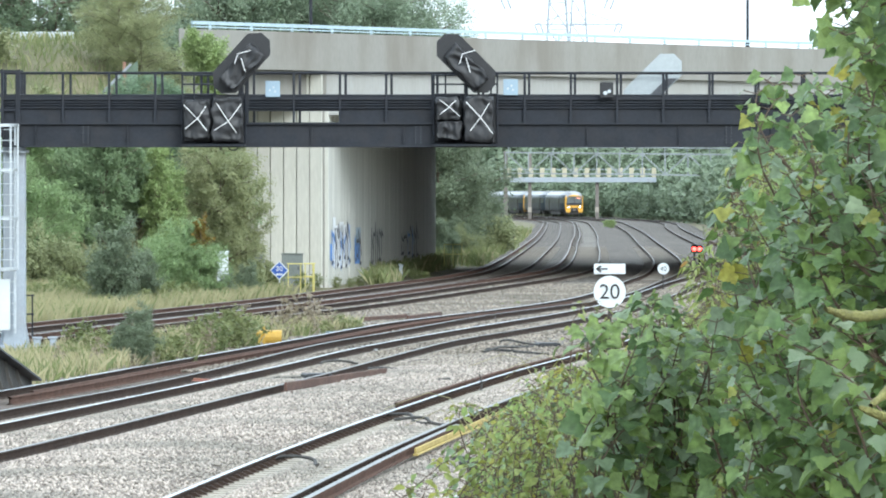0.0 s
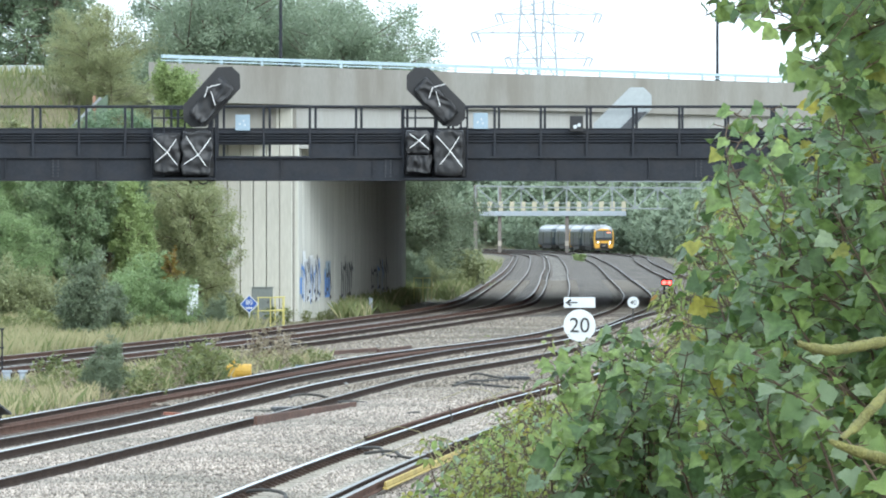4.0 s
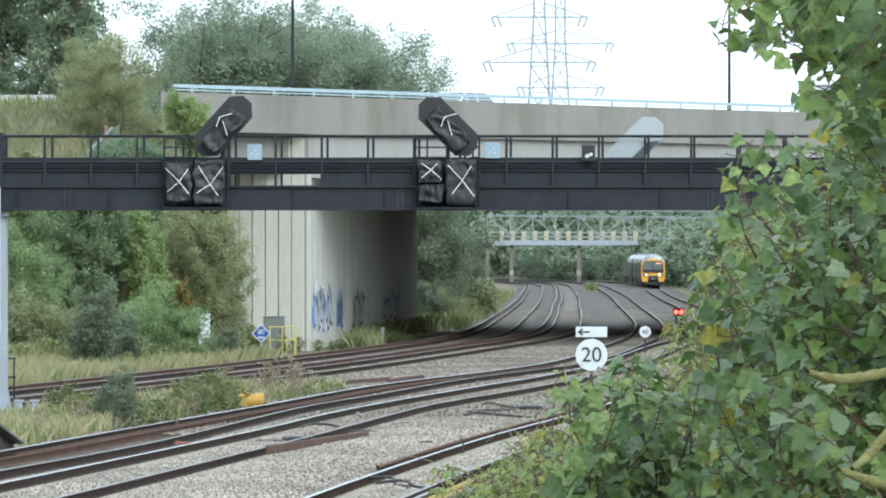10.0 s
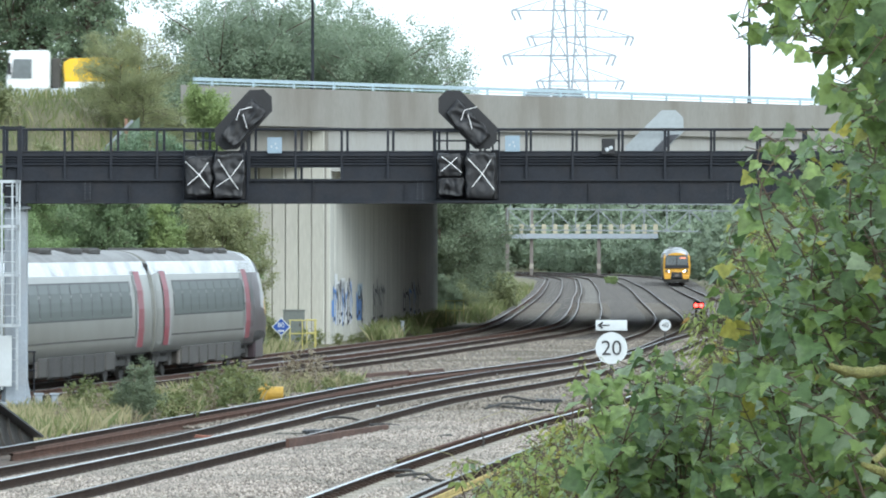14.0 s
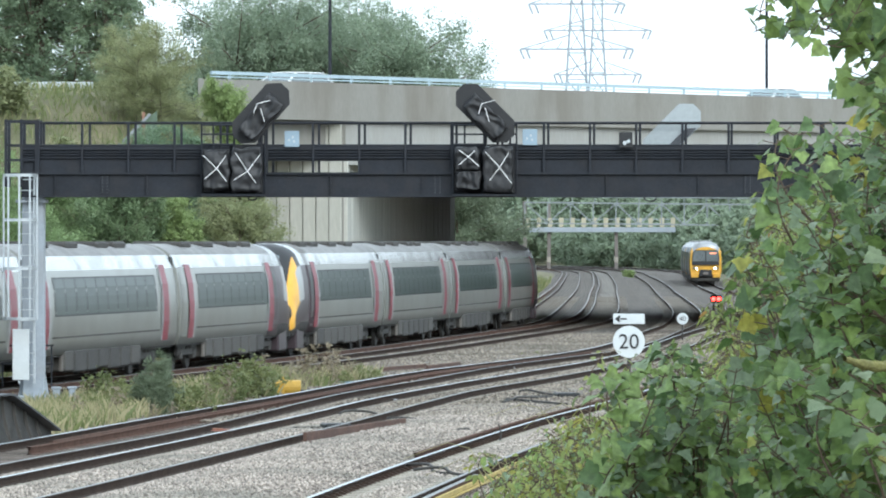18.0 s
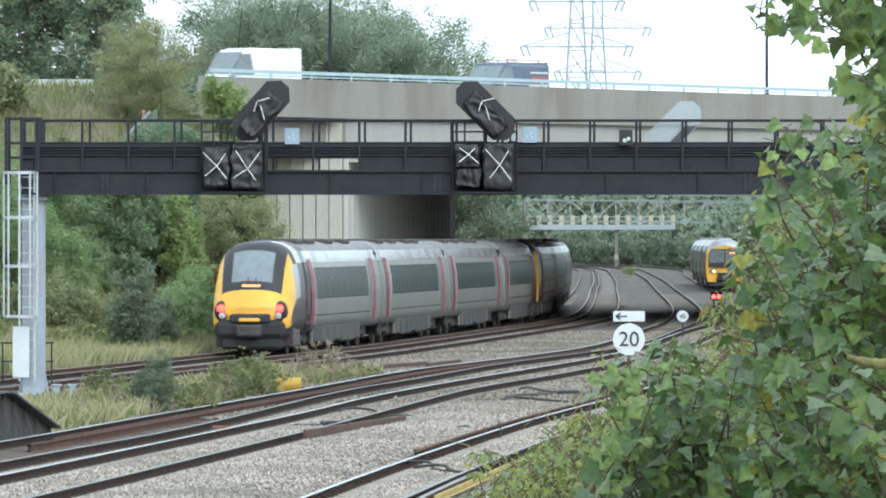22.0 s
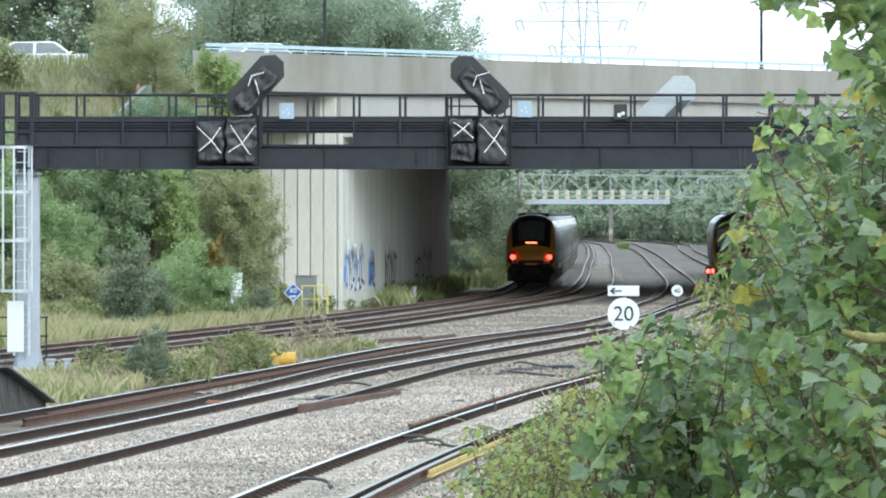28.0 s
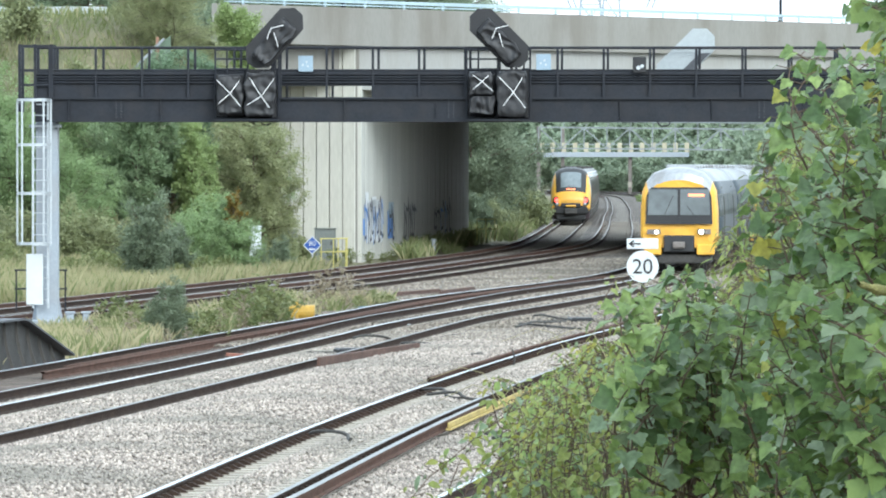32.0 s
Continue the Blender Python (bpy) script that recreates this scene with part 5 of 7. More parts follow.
def trees():
    rng = random.Random(8)
    a = tree("broadleaf_tree", "dense green broadleaf tree on the railway bank", 6, 5, "leaf", 11, 34000, 0.055, base=0.02, limbs=34, lump=0.17)
    d = tree("dark_tree", "tall dark green tree crowding the bank", 7, 3.4, "leaf_dark", 13, 26000, 0.06, base=0.02, limbs=30, lump=0.2)
    i = tree("ivy_column", "blue-green ivy-covered trunk beside the wall", 7, 1.9, "leaf_blue", 26, 20000, 0.05, base=0.01, limbs=40, lump=0.3)
    b = tree("sallow_tree", "brown-olive scrubby sallow tree in front of the wall", 7, 3.3, "leaf_brown", 12, 30000, 0.052, base=0.12, limbs=34, lump=0.2)
    o = tree("olive_shrub", "low olive-yellow shrub above the dry grass", 2.4, 3.0, "leaf_olive", 27, 11000, 0.055, base=0.02, category="shrub", limbs=18, lump=0.2)
    g = tree("grey_shrub", "dark grey-green bushy shrub in dry grass", 3.0, 2.0, "leaf_grey", 14, 14000, 0.045, base=0.06, category="shrub", limbs=24, lump=0.22)
    v = tree("climber_tree", "tall slender pole wrapped in yellow-green climbers", 6, 1.1, "leaf_bright", 15, 14000, 0.05, base=0.01, limbs=36, lump=0.4)
    w = tree("young_maple", "bright green young maple with a rusty top", 4.2, 3.4, "leaf", 16, 15000, 0.06, base=0.02, limbs=24, lump=0.2)
    s = tree("airy_tree", "airy brown-olive tree beside the road", 7, 5, "leaf_brown", 17, 24000, 0.05, base=0.03, limbs=30, lump=0.2)
    # rows of x, y, size, turn
    stand(a, [(-14.6, 212, 0.66, 0), (-16.8, 213, 0.72, 80), (-19.6, 213, 0.75, 160), (-21.8, 216, 0.8, 15), (-15.4, 216, 0.76, 40), (-18.2, 217, 0.78, 200), (-9.2, 228, 0.8, 140)])
    stand(d, [(-12.5, 215, 0.8, 20), (-13.4, 216, 0.8, 130), (-11.9, 218, 0.76, 250)])
    stand(i, [(-11.3, 219, 0.88, 0), (-10.9, 221, 0.84, 120)])
    stand(b, [(-8.35, 221, 0.86, 0), (-7.75, 224, 0.72, 70), (-8.9, 224, 0.8, 30)])
    stand(o, [(-13.6, 206, 0.85, 0), (-12.4, 207, 0.75, 70), (-15.0, 206, 0.9, 150), (-16.8, 207, 0.8, 30), (-11.4, 208, 0.6, 200),
              (0.6, 350, 0.8, 0), (1.2, 358, 0.75, 60), (1.9, 372, 0.7, 130), (2.6, 392, 0.7, 200), (3.2, 412, 0.7, 300)])
    side = tree("wall_side_tree", "grey-green tree beside the abutment", 9, 6.5, "leaf_grey", 28, 36000, 0.08, base=0.02, limbs=30, lump=0.2)
    stand(side, [(0.6, 366, 1.0, 0), (-0.2, 356, 0.9, 60), (1.7, 392, 0.66, 130), (-2.5, 360, 1.2, 200), (-1.6, 375, 1.15, 250), (1.9, 420, 0.6, 20)])
    stand(g, [(-10.75, 191, 1.02, 0), (-10.2, 196, 0.72, 80), (-6.95, 133, 0.5, 40), (-6.85, 132.5, 0.36, 0), (0.2, 348, 0.8, 0), (1.05, 352, 0.7, 50), (-0.4, 344, 0.8, 90), (1.5, 360, 0.6, 20), (1.9, 372, 0.5, 130), (0.52, 340, 0.6, 200), (-7.7, 208, 0.42, 10), (-7.1, 212, 0.5, 33)])
    stand(v, [(-10.35, 216, 0.93, 0), (-9.95, 217, 0.8, 50), (-10.75, 218, 0.9, 100)])
    stand(w, [(-9.0, 205, 0.76, 0), (-8.4, 204, 0.55, 90), (-9.7, 203.5, 0.6, 30)])
    stand(s, [(-12.1, 231, 0.6, 0), (-13.3, 231.5, 0.5, 100), (-11.0, 231, 0.54, 60), (-11.7, 229.5, 0.5, 200), (-12.7, 230, 0.5, 280), (-10.5, 229.5, 0.5, 310)])
    rust = tree("rusty_sapling", "slender sapling with orange autumn leaves at its top", 3.4, 0.5, "leaf_rust", 18, 700, 0.055, base=0.72, lump=0.34)
    stand(rust, [(-8.35, 204.5, 1.0, 0)])
    ivy = tree("ivy_mass", "bright green ivy climbing over the parapet end", 3.0, 1.6, "leaf_bright", 19, 9000, 0.06, base=0.01, category="climber", lump=0.4, limbs=20)
    stand(ivy, [(-9.23, 236, 0.9, 0), (-9.93, 236.5, 0.75, 90)])
    for ob in bpy.data.objects:
        if ob.parent is None and ob.name.startswith("ivy_mass"):
            ob.location.z = 7.4 if ob == ivy else 8.1
    # skyline beyond the bridge
    k = tree("conifer", "tall dark conifer above the road", 17, 9, "leaf_conifer", 20, 40000, 0.1, base=0.03, lump=0.1, limbs=60, droop=0.16)
    stand(k, [(-21.5, 300, 1.0, 0), (-25, 312, 1.1, 40), (-17.8, 296, 0.8, 90), (-30, 300, 1.0, 100)])
    big = tree("large_tree", "large spreading green tree behind the bridge", 15, 12, "leaf_hazed", 21, 130000, 0.078, base=0.03, lump=0.14, limbs=56)
    stand(big, [(-13.4, 384, 1.12, 0), (-9.4, 388, 1.04, 60), (-4.6, 384, 0.96, 130), (-7.2, 395, 1.02, 300), (-2.6, 388, 0.84, 20), (-15.6, 384, 0.8, 70)])
    for ob in bpy.data.objects:
        if ob.parent is None and ob.name.startswith("large_tree"):
            ob.location.z = 4.3
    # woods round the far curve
    far = tree("wood_tree", "green woodland tree far down the line, haze put into its leaf colour", 12, 10, "leaf_hazed", 22, 3600, 0.45, base=0.03, lump=0.25)
    rows = []
    line = [(36, 470), (38, 560), (38, 640), (40, 720), (39, 790), (36, 850), (30, 905), (20, 955), (8, 1000), (-8, 1040), (-28, 1075)]
    for (x0, y0), (x1, y1) in zip(line, line[1:]):
        for q in (0.0, 0.3, 0.6, 0.85):
            x, y = x0 + (x1 - x0) * q, y0 + (y1 - y0) * q
            rows.append((x + rng.uniform(-1, 2), y + rng.uniform(-6, 6), rng.uniform(0.5, 0.85), rng.uniform(0, 360)))
            rows.append((x + rng.uniform(8, 13), y + rng.uniform(10, 22), rng.uniform(0.9, 1.25), rng.uniform(0, 360)))
    for _ in range(14):
        u = rng.uniform(470, 900)
        rows.append((rng.uniform(-14, 0.0078 * u * DEEP - 5), u, rng.uniform(0.5, 0.8), rng.uniform(0, 360)))
    rows += [(-6 + 12 * q, 1090 + rng.uniform(0, 60), rng.uniform(1.1, 1.5), rng.uniform(0, 360)) for q in range(0, 12)]
    rows += [(23.5 + 0.022 * (y - 330), y, k, y * 7) for y, k in ((335, 0.35), (350, 0.4), (368, 0.45), (385, 0.4), (405, 0.5), (425, 0.5), (445, 0.55), (465, 0.5), (500, 0.6), (530, 0.6), (575, 0.65), (610, 0.65))]
    for u in range(720, 975, 6):
        rows.append((float(x_at(T4, min(u, 948) * DEEP)) + 5.0 + rng.uniform(0, 3), u, rng.uniform(0.4, 0.65), rng.uniform(0, 360)))
    for u in range(470, 950, 9):
        rows.append((float(x_at(T4, u * DEEP)) + 6.5 + rng.uniform(0, 5), u, rng.uniform(0.28, 0.5), rng.uniform(0, 360)))
    stand(far, rows)
    shrub = tree("lineside_shrub", "low lineside shrub beside the far tracks", 2.6, 2.6, "leaf_olive", 23, 2500, 0.12, base=0.02, category="shrub")
    stand(shrub, [(3.5, 380, 0.9, 50), (3.06, 420, 1.0, 80), (4.49, 450, 0.8, 10),
                  (-7.52, 228, 0.5, 0), (-6.88, 232, 0.45, 60), (-7.86, 222, 0.55, 90),
                  (-17.9, 231, 0.7, 60), (-19.4, 229, 0.75, 100), (-15.2, 226, 0.4, 90), (-20.8, 228, 0.8, 300)])
    gold = tree("yellow_weed", "bright yellow-green weed clump between the far tracks", 2.4, 2.2, "leaf_bright", 25, 1500, 0.11, base=0.02, category="weed", lump=0.3)
    stand(gold, [(18.3, 640, 0.42, 0), (18.1, 652, 0.4, 70)])
    dist = tree("distant_tree", "small tree with red berries beyond the bridge", 8, 5, "leaf_grey", 24, 2500, 0.2, base=0.3)
    stand(dist, [(27.63, 420, 1.0, 0)])
    dist.location.z = 7.3


trees()


def meadow():
    rng = np.random.default_rng(70)
    spots = []
    while len(spots) < 40000:
        y = DEEP * (170 + 48 * rng.random())
        x = x_at(T1, y) - 1.9 - 11 * rng.random() ** 1.2
        spots.append((x, y))
    slope = [(-11 - 14 * rng.random(), DEEP * (207 + 31 * rng.random())) for _ in range(14000)]
    grass("bank_grass", "rough green and dry grass on the road embankment", slope, ["grass", "straw", "grass"], 0.42, 73, 0.014)
    grass("verge_grass", "tall dry straw-coloured grass on the verge", spots, ["straw", "grass", "straw"], 0.66, 71, 0.011)
    spots = []
    while len(spots) < 24000:
        y = DEEP * (108 + 62 * rng.random() ** 1.1)
        a, b = x_at(T2, y) + 1.6, x_at(T3L, y) - 0.7
        u = rng.random()
        if b > a and noise.noise(Vector((a + (b - a) * u, y * 0.25, 3))) > -0.15 - (0.25 if y < 165 else 0):
            spots.append((a + (b - a) * u, y))
    grass("weed_strip", "dry grass and weeds between the tracks", spots, ["straw", "grass", "grass"], 0.5, 72, 0.01)
    foot = []
    for _ in range(9000):
        u = 246 + 330 * rng.random() ** 1.4
        y = u * DEEP
        lo = max(wall_x(y) + 0.2, -3.0) if u < 314 else -2.5
        hi = x_at(T1, y) - 2.0
        x = lo + (hi - lo) * rng.random() ** (2.5 if u < 314 else 0.8)
        if u > 316 or x < lo + 1.2:
            foot.append((x, y))
    grass("wall_foot_grass", "weedy grass along the wall foot and beyond the bridge", foot, ["grass", "straw", "grass"], 0.75, 74, 0.024)
    # taller weeds standing in clumps
    kinds = [("tall_weed", "bushy green ragwort in the rough grass beside the tracks", "grass", 81, 1.0, 0.9, 620), ("seeding_weed", "dry brown weed with pale seed heads", "flower", 82, 1.15, 0.5, 260)]
    made = [tree(n, l, h, w, m, s, k, 0.045, base=0.02, category="weed", trunk=0.009, lump=0.22) for n, l, m, s, h, w, k in kinds]
    stand(made[0], [(-5.31, 146, 1.35, 0), (-5.81, 147, 1.2, 40), (-5.02, 148, 1.1, 80), (-5.98, 142, 1.0, 10), (-6.27, 138, 0.8, 20), (-7.94, 137, 1.0, 50), (-8.51, 140, 1.1, 70),
                    (-2.93, 166, 0.7, 20), (-2.45, 166, 0.55, 10), (-3.25, 162, 0.6, 0), (-5.47, 143, 1.0, 200), (-7.44, 134, 0.9, 120), (-8.28, 132, 0.7, 0), (2.58, 205, 0.3, 0), (2.07, 204, 0.25, 50),
                    (-3.9, 246.5, 0.5, 0), (-3.5, 248, 0.6, 70), (-3.0, 250.5, 0.75, 140), (-2.6, 253, 0.6, 30), (-1.2, 262, 0.7, 80), (-0.8, 265, 0.55, 0), (-4.4, 244, 0.6, 200), (-5.2, 240, 0.8, 10), (-5.6, 236, 0.9, 60),
                    (-6.6, 133, 1.0, 30), (-6.1, 135, 0.9, 120), (-7.0, 136, 1.1, 160), (-5.4, 150, 1.1, 260), (-4.9, 152, 0.9, 15),
                    (-9.8, 196, 1.3, 0), (-9.2, 199, 1.2, 40), (-8.6, 202, 1.1, 90), (-11.5, 193, 1.2, 130), (-12.3, 196, 1.3, 170), (-13.2, 192, 1.1, 210), (-12.8, 199, 1.2, 250), (-8.2, 206, 1.2, 20), (-7.6, 210, 1.1, 70), (-7.2, 214, 1.2, 110),
                    (-6.9, 218, 1.0, 150), (-14.5, 198, 1.3, 190), (-11.2, 200, 1.1, 230), (-10.0, 202, 1.2, 280), (-15.4, 194, 1.2, 10), (-16.2, 199, 1.3, 300)])
    stand(made[1], [(-4.3, 158, 1.1, 0), (-4.05, 160, 1.15, 90), (-3.67, 160, 1.2, 30), (-4.55, 156, 0.8, 60), (-6.74, 128, 0.5, 0), (-6.41, 130, 0.5, 40), (-7.66, 130, 0.8, 10), (-8.33, 127, 0.7, 10), (-6.01, 138, 0.7, 0), (-3.5, 163, 1.0, 110), (-3.2, 164, 0.8, 10), (-5.6, 141, 0.9, 70), (-6.9, 134.5, 1.0, 0), (-7.3, 139, 1.1, 40), (-5.0, 149.5, 1.1, 190)])


meadow()


def loose_stones(n, y0, y1, left, right, r0, r1, seed, mat="stone"):
    """Ballast stones lying proud of the bed between two lines, thickest near the camera."""
    rng = np.random.default_rng(seed)
    y = DEEP * (y0 + (y1 - y0) * rng.random(n) ** 1.4)
    lo, hi = x_at(left, y) - 0.4, x_at(right, y) + 1.0
    x = lo + (hi - lo) * rng.random(n)
    # none on the rails
    for c in (aside(T2, 0.75), T3L, T3R, T4L, T4R, T5L, T5R, T6L):
        d = np.abs(x - np.interp(y, c[:, 1], c[:, 0]))
        x = np.where(d < 0.12, x + 0.3, x)
    u = np.clip((x - np.interp(y, T4R[:, 1], T4R[:, 0])) / np.maximum(0.5, np.interp(y, T5L[:, 1], T5L[:, 0]) - np.interp(y, T4R[:, 1], T4R[:, 0])), 0, 1)
    off = np.min([np.abs(x - np.interp(y, c[:, 1], c[:, 0])) for c in (T3L, T3R, T4L, T4R, T5L, T5R, T6L, aside(T2, 0.75), aside(T2, -0.75))], axis=0)
    z = -0.17 + 0.065 * ss(0.15, 0.6, off) + 0.13 * np.sin(math.pi * u) * (y < 137 * DEEP)
    base = np.array([(1, 0, -0.2), (-0.3, 0.9, -0.1), (-0.7, -0.7, -0.2), (0.1, -0.1, 0.8), (0.0, 0.1, -0.8)])
    faces = [(0, 1, 3), (1, 2, 3), (2, 0, 3), (1, 0, 4), (2, 1, 4), (0, 2, 4)]
    r = r0 + (r1 - r0) * rng.random(n)
    a = rng.random(n) * 6.283
    jit = base[None] * (0.7 + 0.6 * rng.random((n, 5, 3)))
    ca, sa = np.cos(a)[:, None], np.sin(a)[:, None]
    px = jit[:, :, 0] * ca - jit[:, :, 1] * sa
    py = jit[:, :, 0] * sa + jit[:, :, 1] * ca
    v = np.stack([x[:, None] + px * r[:, None], y[:, None] + py * r[:, None], z[:, None] + jit[:, :, 2] * r[:, None] * 0.8], 2).reshape(-1, 3)
    me = bpy.data.meshes.new("ballast_stones")
    f = (np.array(faces)[None] + (np.arange(n) * 5)[:, None, None]).reshape(-1, 3)
    me.vertices.add(len(v))
    me.vertices.foreach_set("co", v.astype(np.float32).ravel())
    me.loops.add(f.size)
    me.loops.foreach_set("vertex_index", f.astype(np.int32).ravel())
    me.polygons.add(len(f))
    me.polygons.foreach_set("loop_start", np.arange(0, f.size, 3, dtype=np.int32))
    me.update(calc_edges=True)
    me.materials.append(M[mat])
    tagged(new("ballast_stones", me), "loose crushed stones on the track bed", "gravel", kind="stuff")


loose_stones(150000, 60, 140, T3R, T6, 0.018, 0.043, 90)
loose_stones(60000, 128, 250, T2, T5, 0.028, 0.058, 91, "stone_brown")

# ---- the sycamore thicket and brambles on the near bank ----
LOBES = [(0.0, 0.0), (0.13, -0.08), (0.3, -0.12), (0.42, -0.05), (0.4, 0.06), (0.56, 0.08), (0.64, 0.2), (0.75, 0.33), (0.62, 0.39), (0.57, 0.5), (0.42, 0.5), (0.43, 0.62), (0.34, 0.69), (0.3, 0.82), (0.17, 0.89), (0.0, 1.09)]


OVAL = [(0.0, 0.0), (0.16, 0.14), (0.27, 0.42), (0.2, 0.74), (0.0, 1.1)]
SLIM = [(0.0, 0.0), (0.1, 0.2), (0.15, 0.5), (0.1, 0.85), (0.0, 1.25)]


def leaf_shape(fold=0.18, curl=0.25, outline=None):
    """A five-lobed leaf about one unit long: outline and fan faces."""
    half = outline or LOBES
    out = half + [(-x, y) for x, y in half[-2:0:-1]]
    v = [(0.0, 0.36, 0.0)] + [(x, y, fold * abs(x) - curl * (y - 0.3) ** 2 - 0.25 * curl * x * x) for x, y in out]
    n = len(out)
    f = [(0, 1 + i, 1 + (i + 1) % n) for i in range(n)]
    return np.array(v), f


def bush_stem(rng, base, tip, sag, bow_by=0.1):
    """Points of a stem from base to tip, bowed a little."""
    b, t = np.array(base), np.array(tip)
    k = np.linspace(0, 1, 10)[:, None]
    bow = rng.normal(size=3) * bow_by + np.array([0, 0, sag])
    return b + (t - b) * k + bow * np.sin(math.pi * k)


def leaf_frames(rng, pts, gap, start, size, petiole, loose=0.25):
    """Places, turns and sizes of leaves in opposite pairs along a stem."""
    seg = np.linalg.norm(np.diff(pts, axis=0), axis=1)
    s = np.concatenate([[0], np.cumsum(seg)])
    out = []
    d = s[-1] * start
    turn = rng.random() * 3
    while d < s[-1] + 0.01:
        p = np.array([np.interp(d, s, pts[:, i]) for i in range(3)])
        q = np.array([np.interp(min(d + 0.05, s[-1]), s, pts[:, i]) for i in range(3)])
        turn += 1.57 + rng.normal() * loose
        for side in (0, math.pi):
            a = turn + side + rng.normal() * loose
            grow = 1.0 - 0.45 * (d / s[-1]) ** 3
            way = Vector((math.cos(a), math.sin(a) - 0.25, 0.1 + 0.5 * rng.random())).normalized()
            L = petiole * (0.6 + 0.8 * rng.random()) * grow
            foot = Vector(p) + way * L
            ahead = Vector((way.x + 0.35 * rng.normal(), way.y + 0.3 * rng.normal(), way.z - 0.45 - 0.8 * rng.random())).normalized()
            up = Vector((rng.normal() * 0.55, -0.55 + rng.normal() * 0.6, 0.85)).normalized()
            xx = ahead.cross(up).normalized()
            zz = xx.cross(ahead)
            k = size * (0.4 + 0.85 * rng.random()) * grow
            m = Matrix(((xx.x * k, ahead.x * k, zz.x * k, foot.x), (xx.y * k, ahead.y * k, zz.y * k, foot.y), (xx.z * k, ahead.z * k, zz.z * k, foot.z), (0, 0, 0, 1)))
            out.append((m, p))
        d += gap * (0.7 + 0.6 * rng.random())
    return out


class Tubes:
    """Gathers thin tapered tubes as vertices and faces."""

    def __init__(self):
        self.v, self.f = [], []

    def add(self, pts, radii, sides=5):
        p = np.asarray(pts, float)
        t = np.gradient(p, axis=0)
        t /= np.linalg.norm(t, axis=1)[:, None] + 1e-9
        side = np.cross(t, np.array([0.31, 0.87, 0.38]))
        side /= np.linalg.norm(side, axis=1)[:, None] + 1e-9
        other = np.cross(t, side)
        k = len(self.v)
        for i in range(len(p)):
            for j in range(sides):
                a = 2 * math.pi * j / sides
                self.v.append(p[i] + radii[i] * (math.cos(a) * side[i] + math.sin(a) * other[i]))
        for i in range(len(p) - 1):
            for j in range(sides):
                self.f.append((k + i * sides + j, k + i * sides + (j + 1) % sides, k + (i + 1) * sides + (j + 1) % sides, k + (i + 1) * sides + j))


def thicket(name, label, stems, seed, size, petiole, gap, mats, weights, singles, start=0.25, thick=0.011, shape=None):
    rng = np.random.default_rng(seed)
    b = thing(name, Matrix(), label, "bush")
    tubes = Tubes()
    frames = []
    for base, tip, sag in stems:
        pts = bush_stem(rng, base, tip, sag, 0.22 if shape else 0.12)
        tubes.add(pts, [thick * (1.1 - i * 0.09) for i in range(10)])
        fr = leaf_frames(rng, pts, gap, start, size, petiole, 1.0 if shape else 0.35)
        for m, p in fr:
            tubes.add([p, tuple(m.translation)], [0.0022, 0.0018], 3)
        frames += [m for m, _ in fr]
    raw("stem_tangle", tubes.v, tubes.f, "stem", b, smooth=True, kind="stuff")
    lv, lf = leaf_shape(outline=shape)
    lv2, _ = leaf_shape(0.45, 0.5, shape)
    # the leaves nearest the camera are pieces of their own
    order = sorted(range(len(frames)), key=lambda i: frames[i].translation.y)
    one = set(order[:singles])
    meshes = []
    for shape in (lv, lv2):
        for mt in mats:
            me = bpy.data.meshes.new("leaf")
            me.from_pydata([tuple(v) for v in shape], [], lf)
            me.materials.append(M[mt])
            me.shade_smooth()
            meshes.append(me)
    pools = {mt: ([], []) for mt in mats}
    for i, m in enumerate(frames):
        which = int(rng.choice(len(mats), p=weights))
        curl = rng.random() < 0.45
        if i in one:
            ob = new("leaf", meshes[which + (len(mats) if curl else 0)])
            ob.parent = b
            ob.matrix_local = m
            continue
        vs, fs = pools[mats[which]]
        k = len(vs) * len(lv)
        a = np.array(m)
        vs.append((lv2 if curl else lv) @ a[:3, :3].T + a[:3, 3])
        fs.append(k)
    base_f = np.array(lf)
    for mt, (vs, fs) in pools.items():
        if vs:
            ob = raw("foliage", np.concatenate(vs), [tuple(q) for k in fs for q in (base_f + k).tolist()], mt, b, smooth=True, kind="stuff")
    return b


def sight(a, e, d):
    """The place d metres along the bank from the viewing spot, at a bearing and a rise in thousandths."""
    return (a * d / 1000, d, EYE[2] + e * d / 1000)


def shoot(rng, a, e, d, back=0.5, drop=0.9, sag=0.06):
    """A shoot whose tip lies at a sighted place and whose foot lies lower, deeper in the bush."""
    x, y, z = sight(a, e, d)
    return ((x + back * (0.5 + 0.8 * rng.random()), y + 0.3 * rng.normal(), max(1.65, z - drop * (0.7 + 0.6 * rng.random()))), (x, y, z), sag)


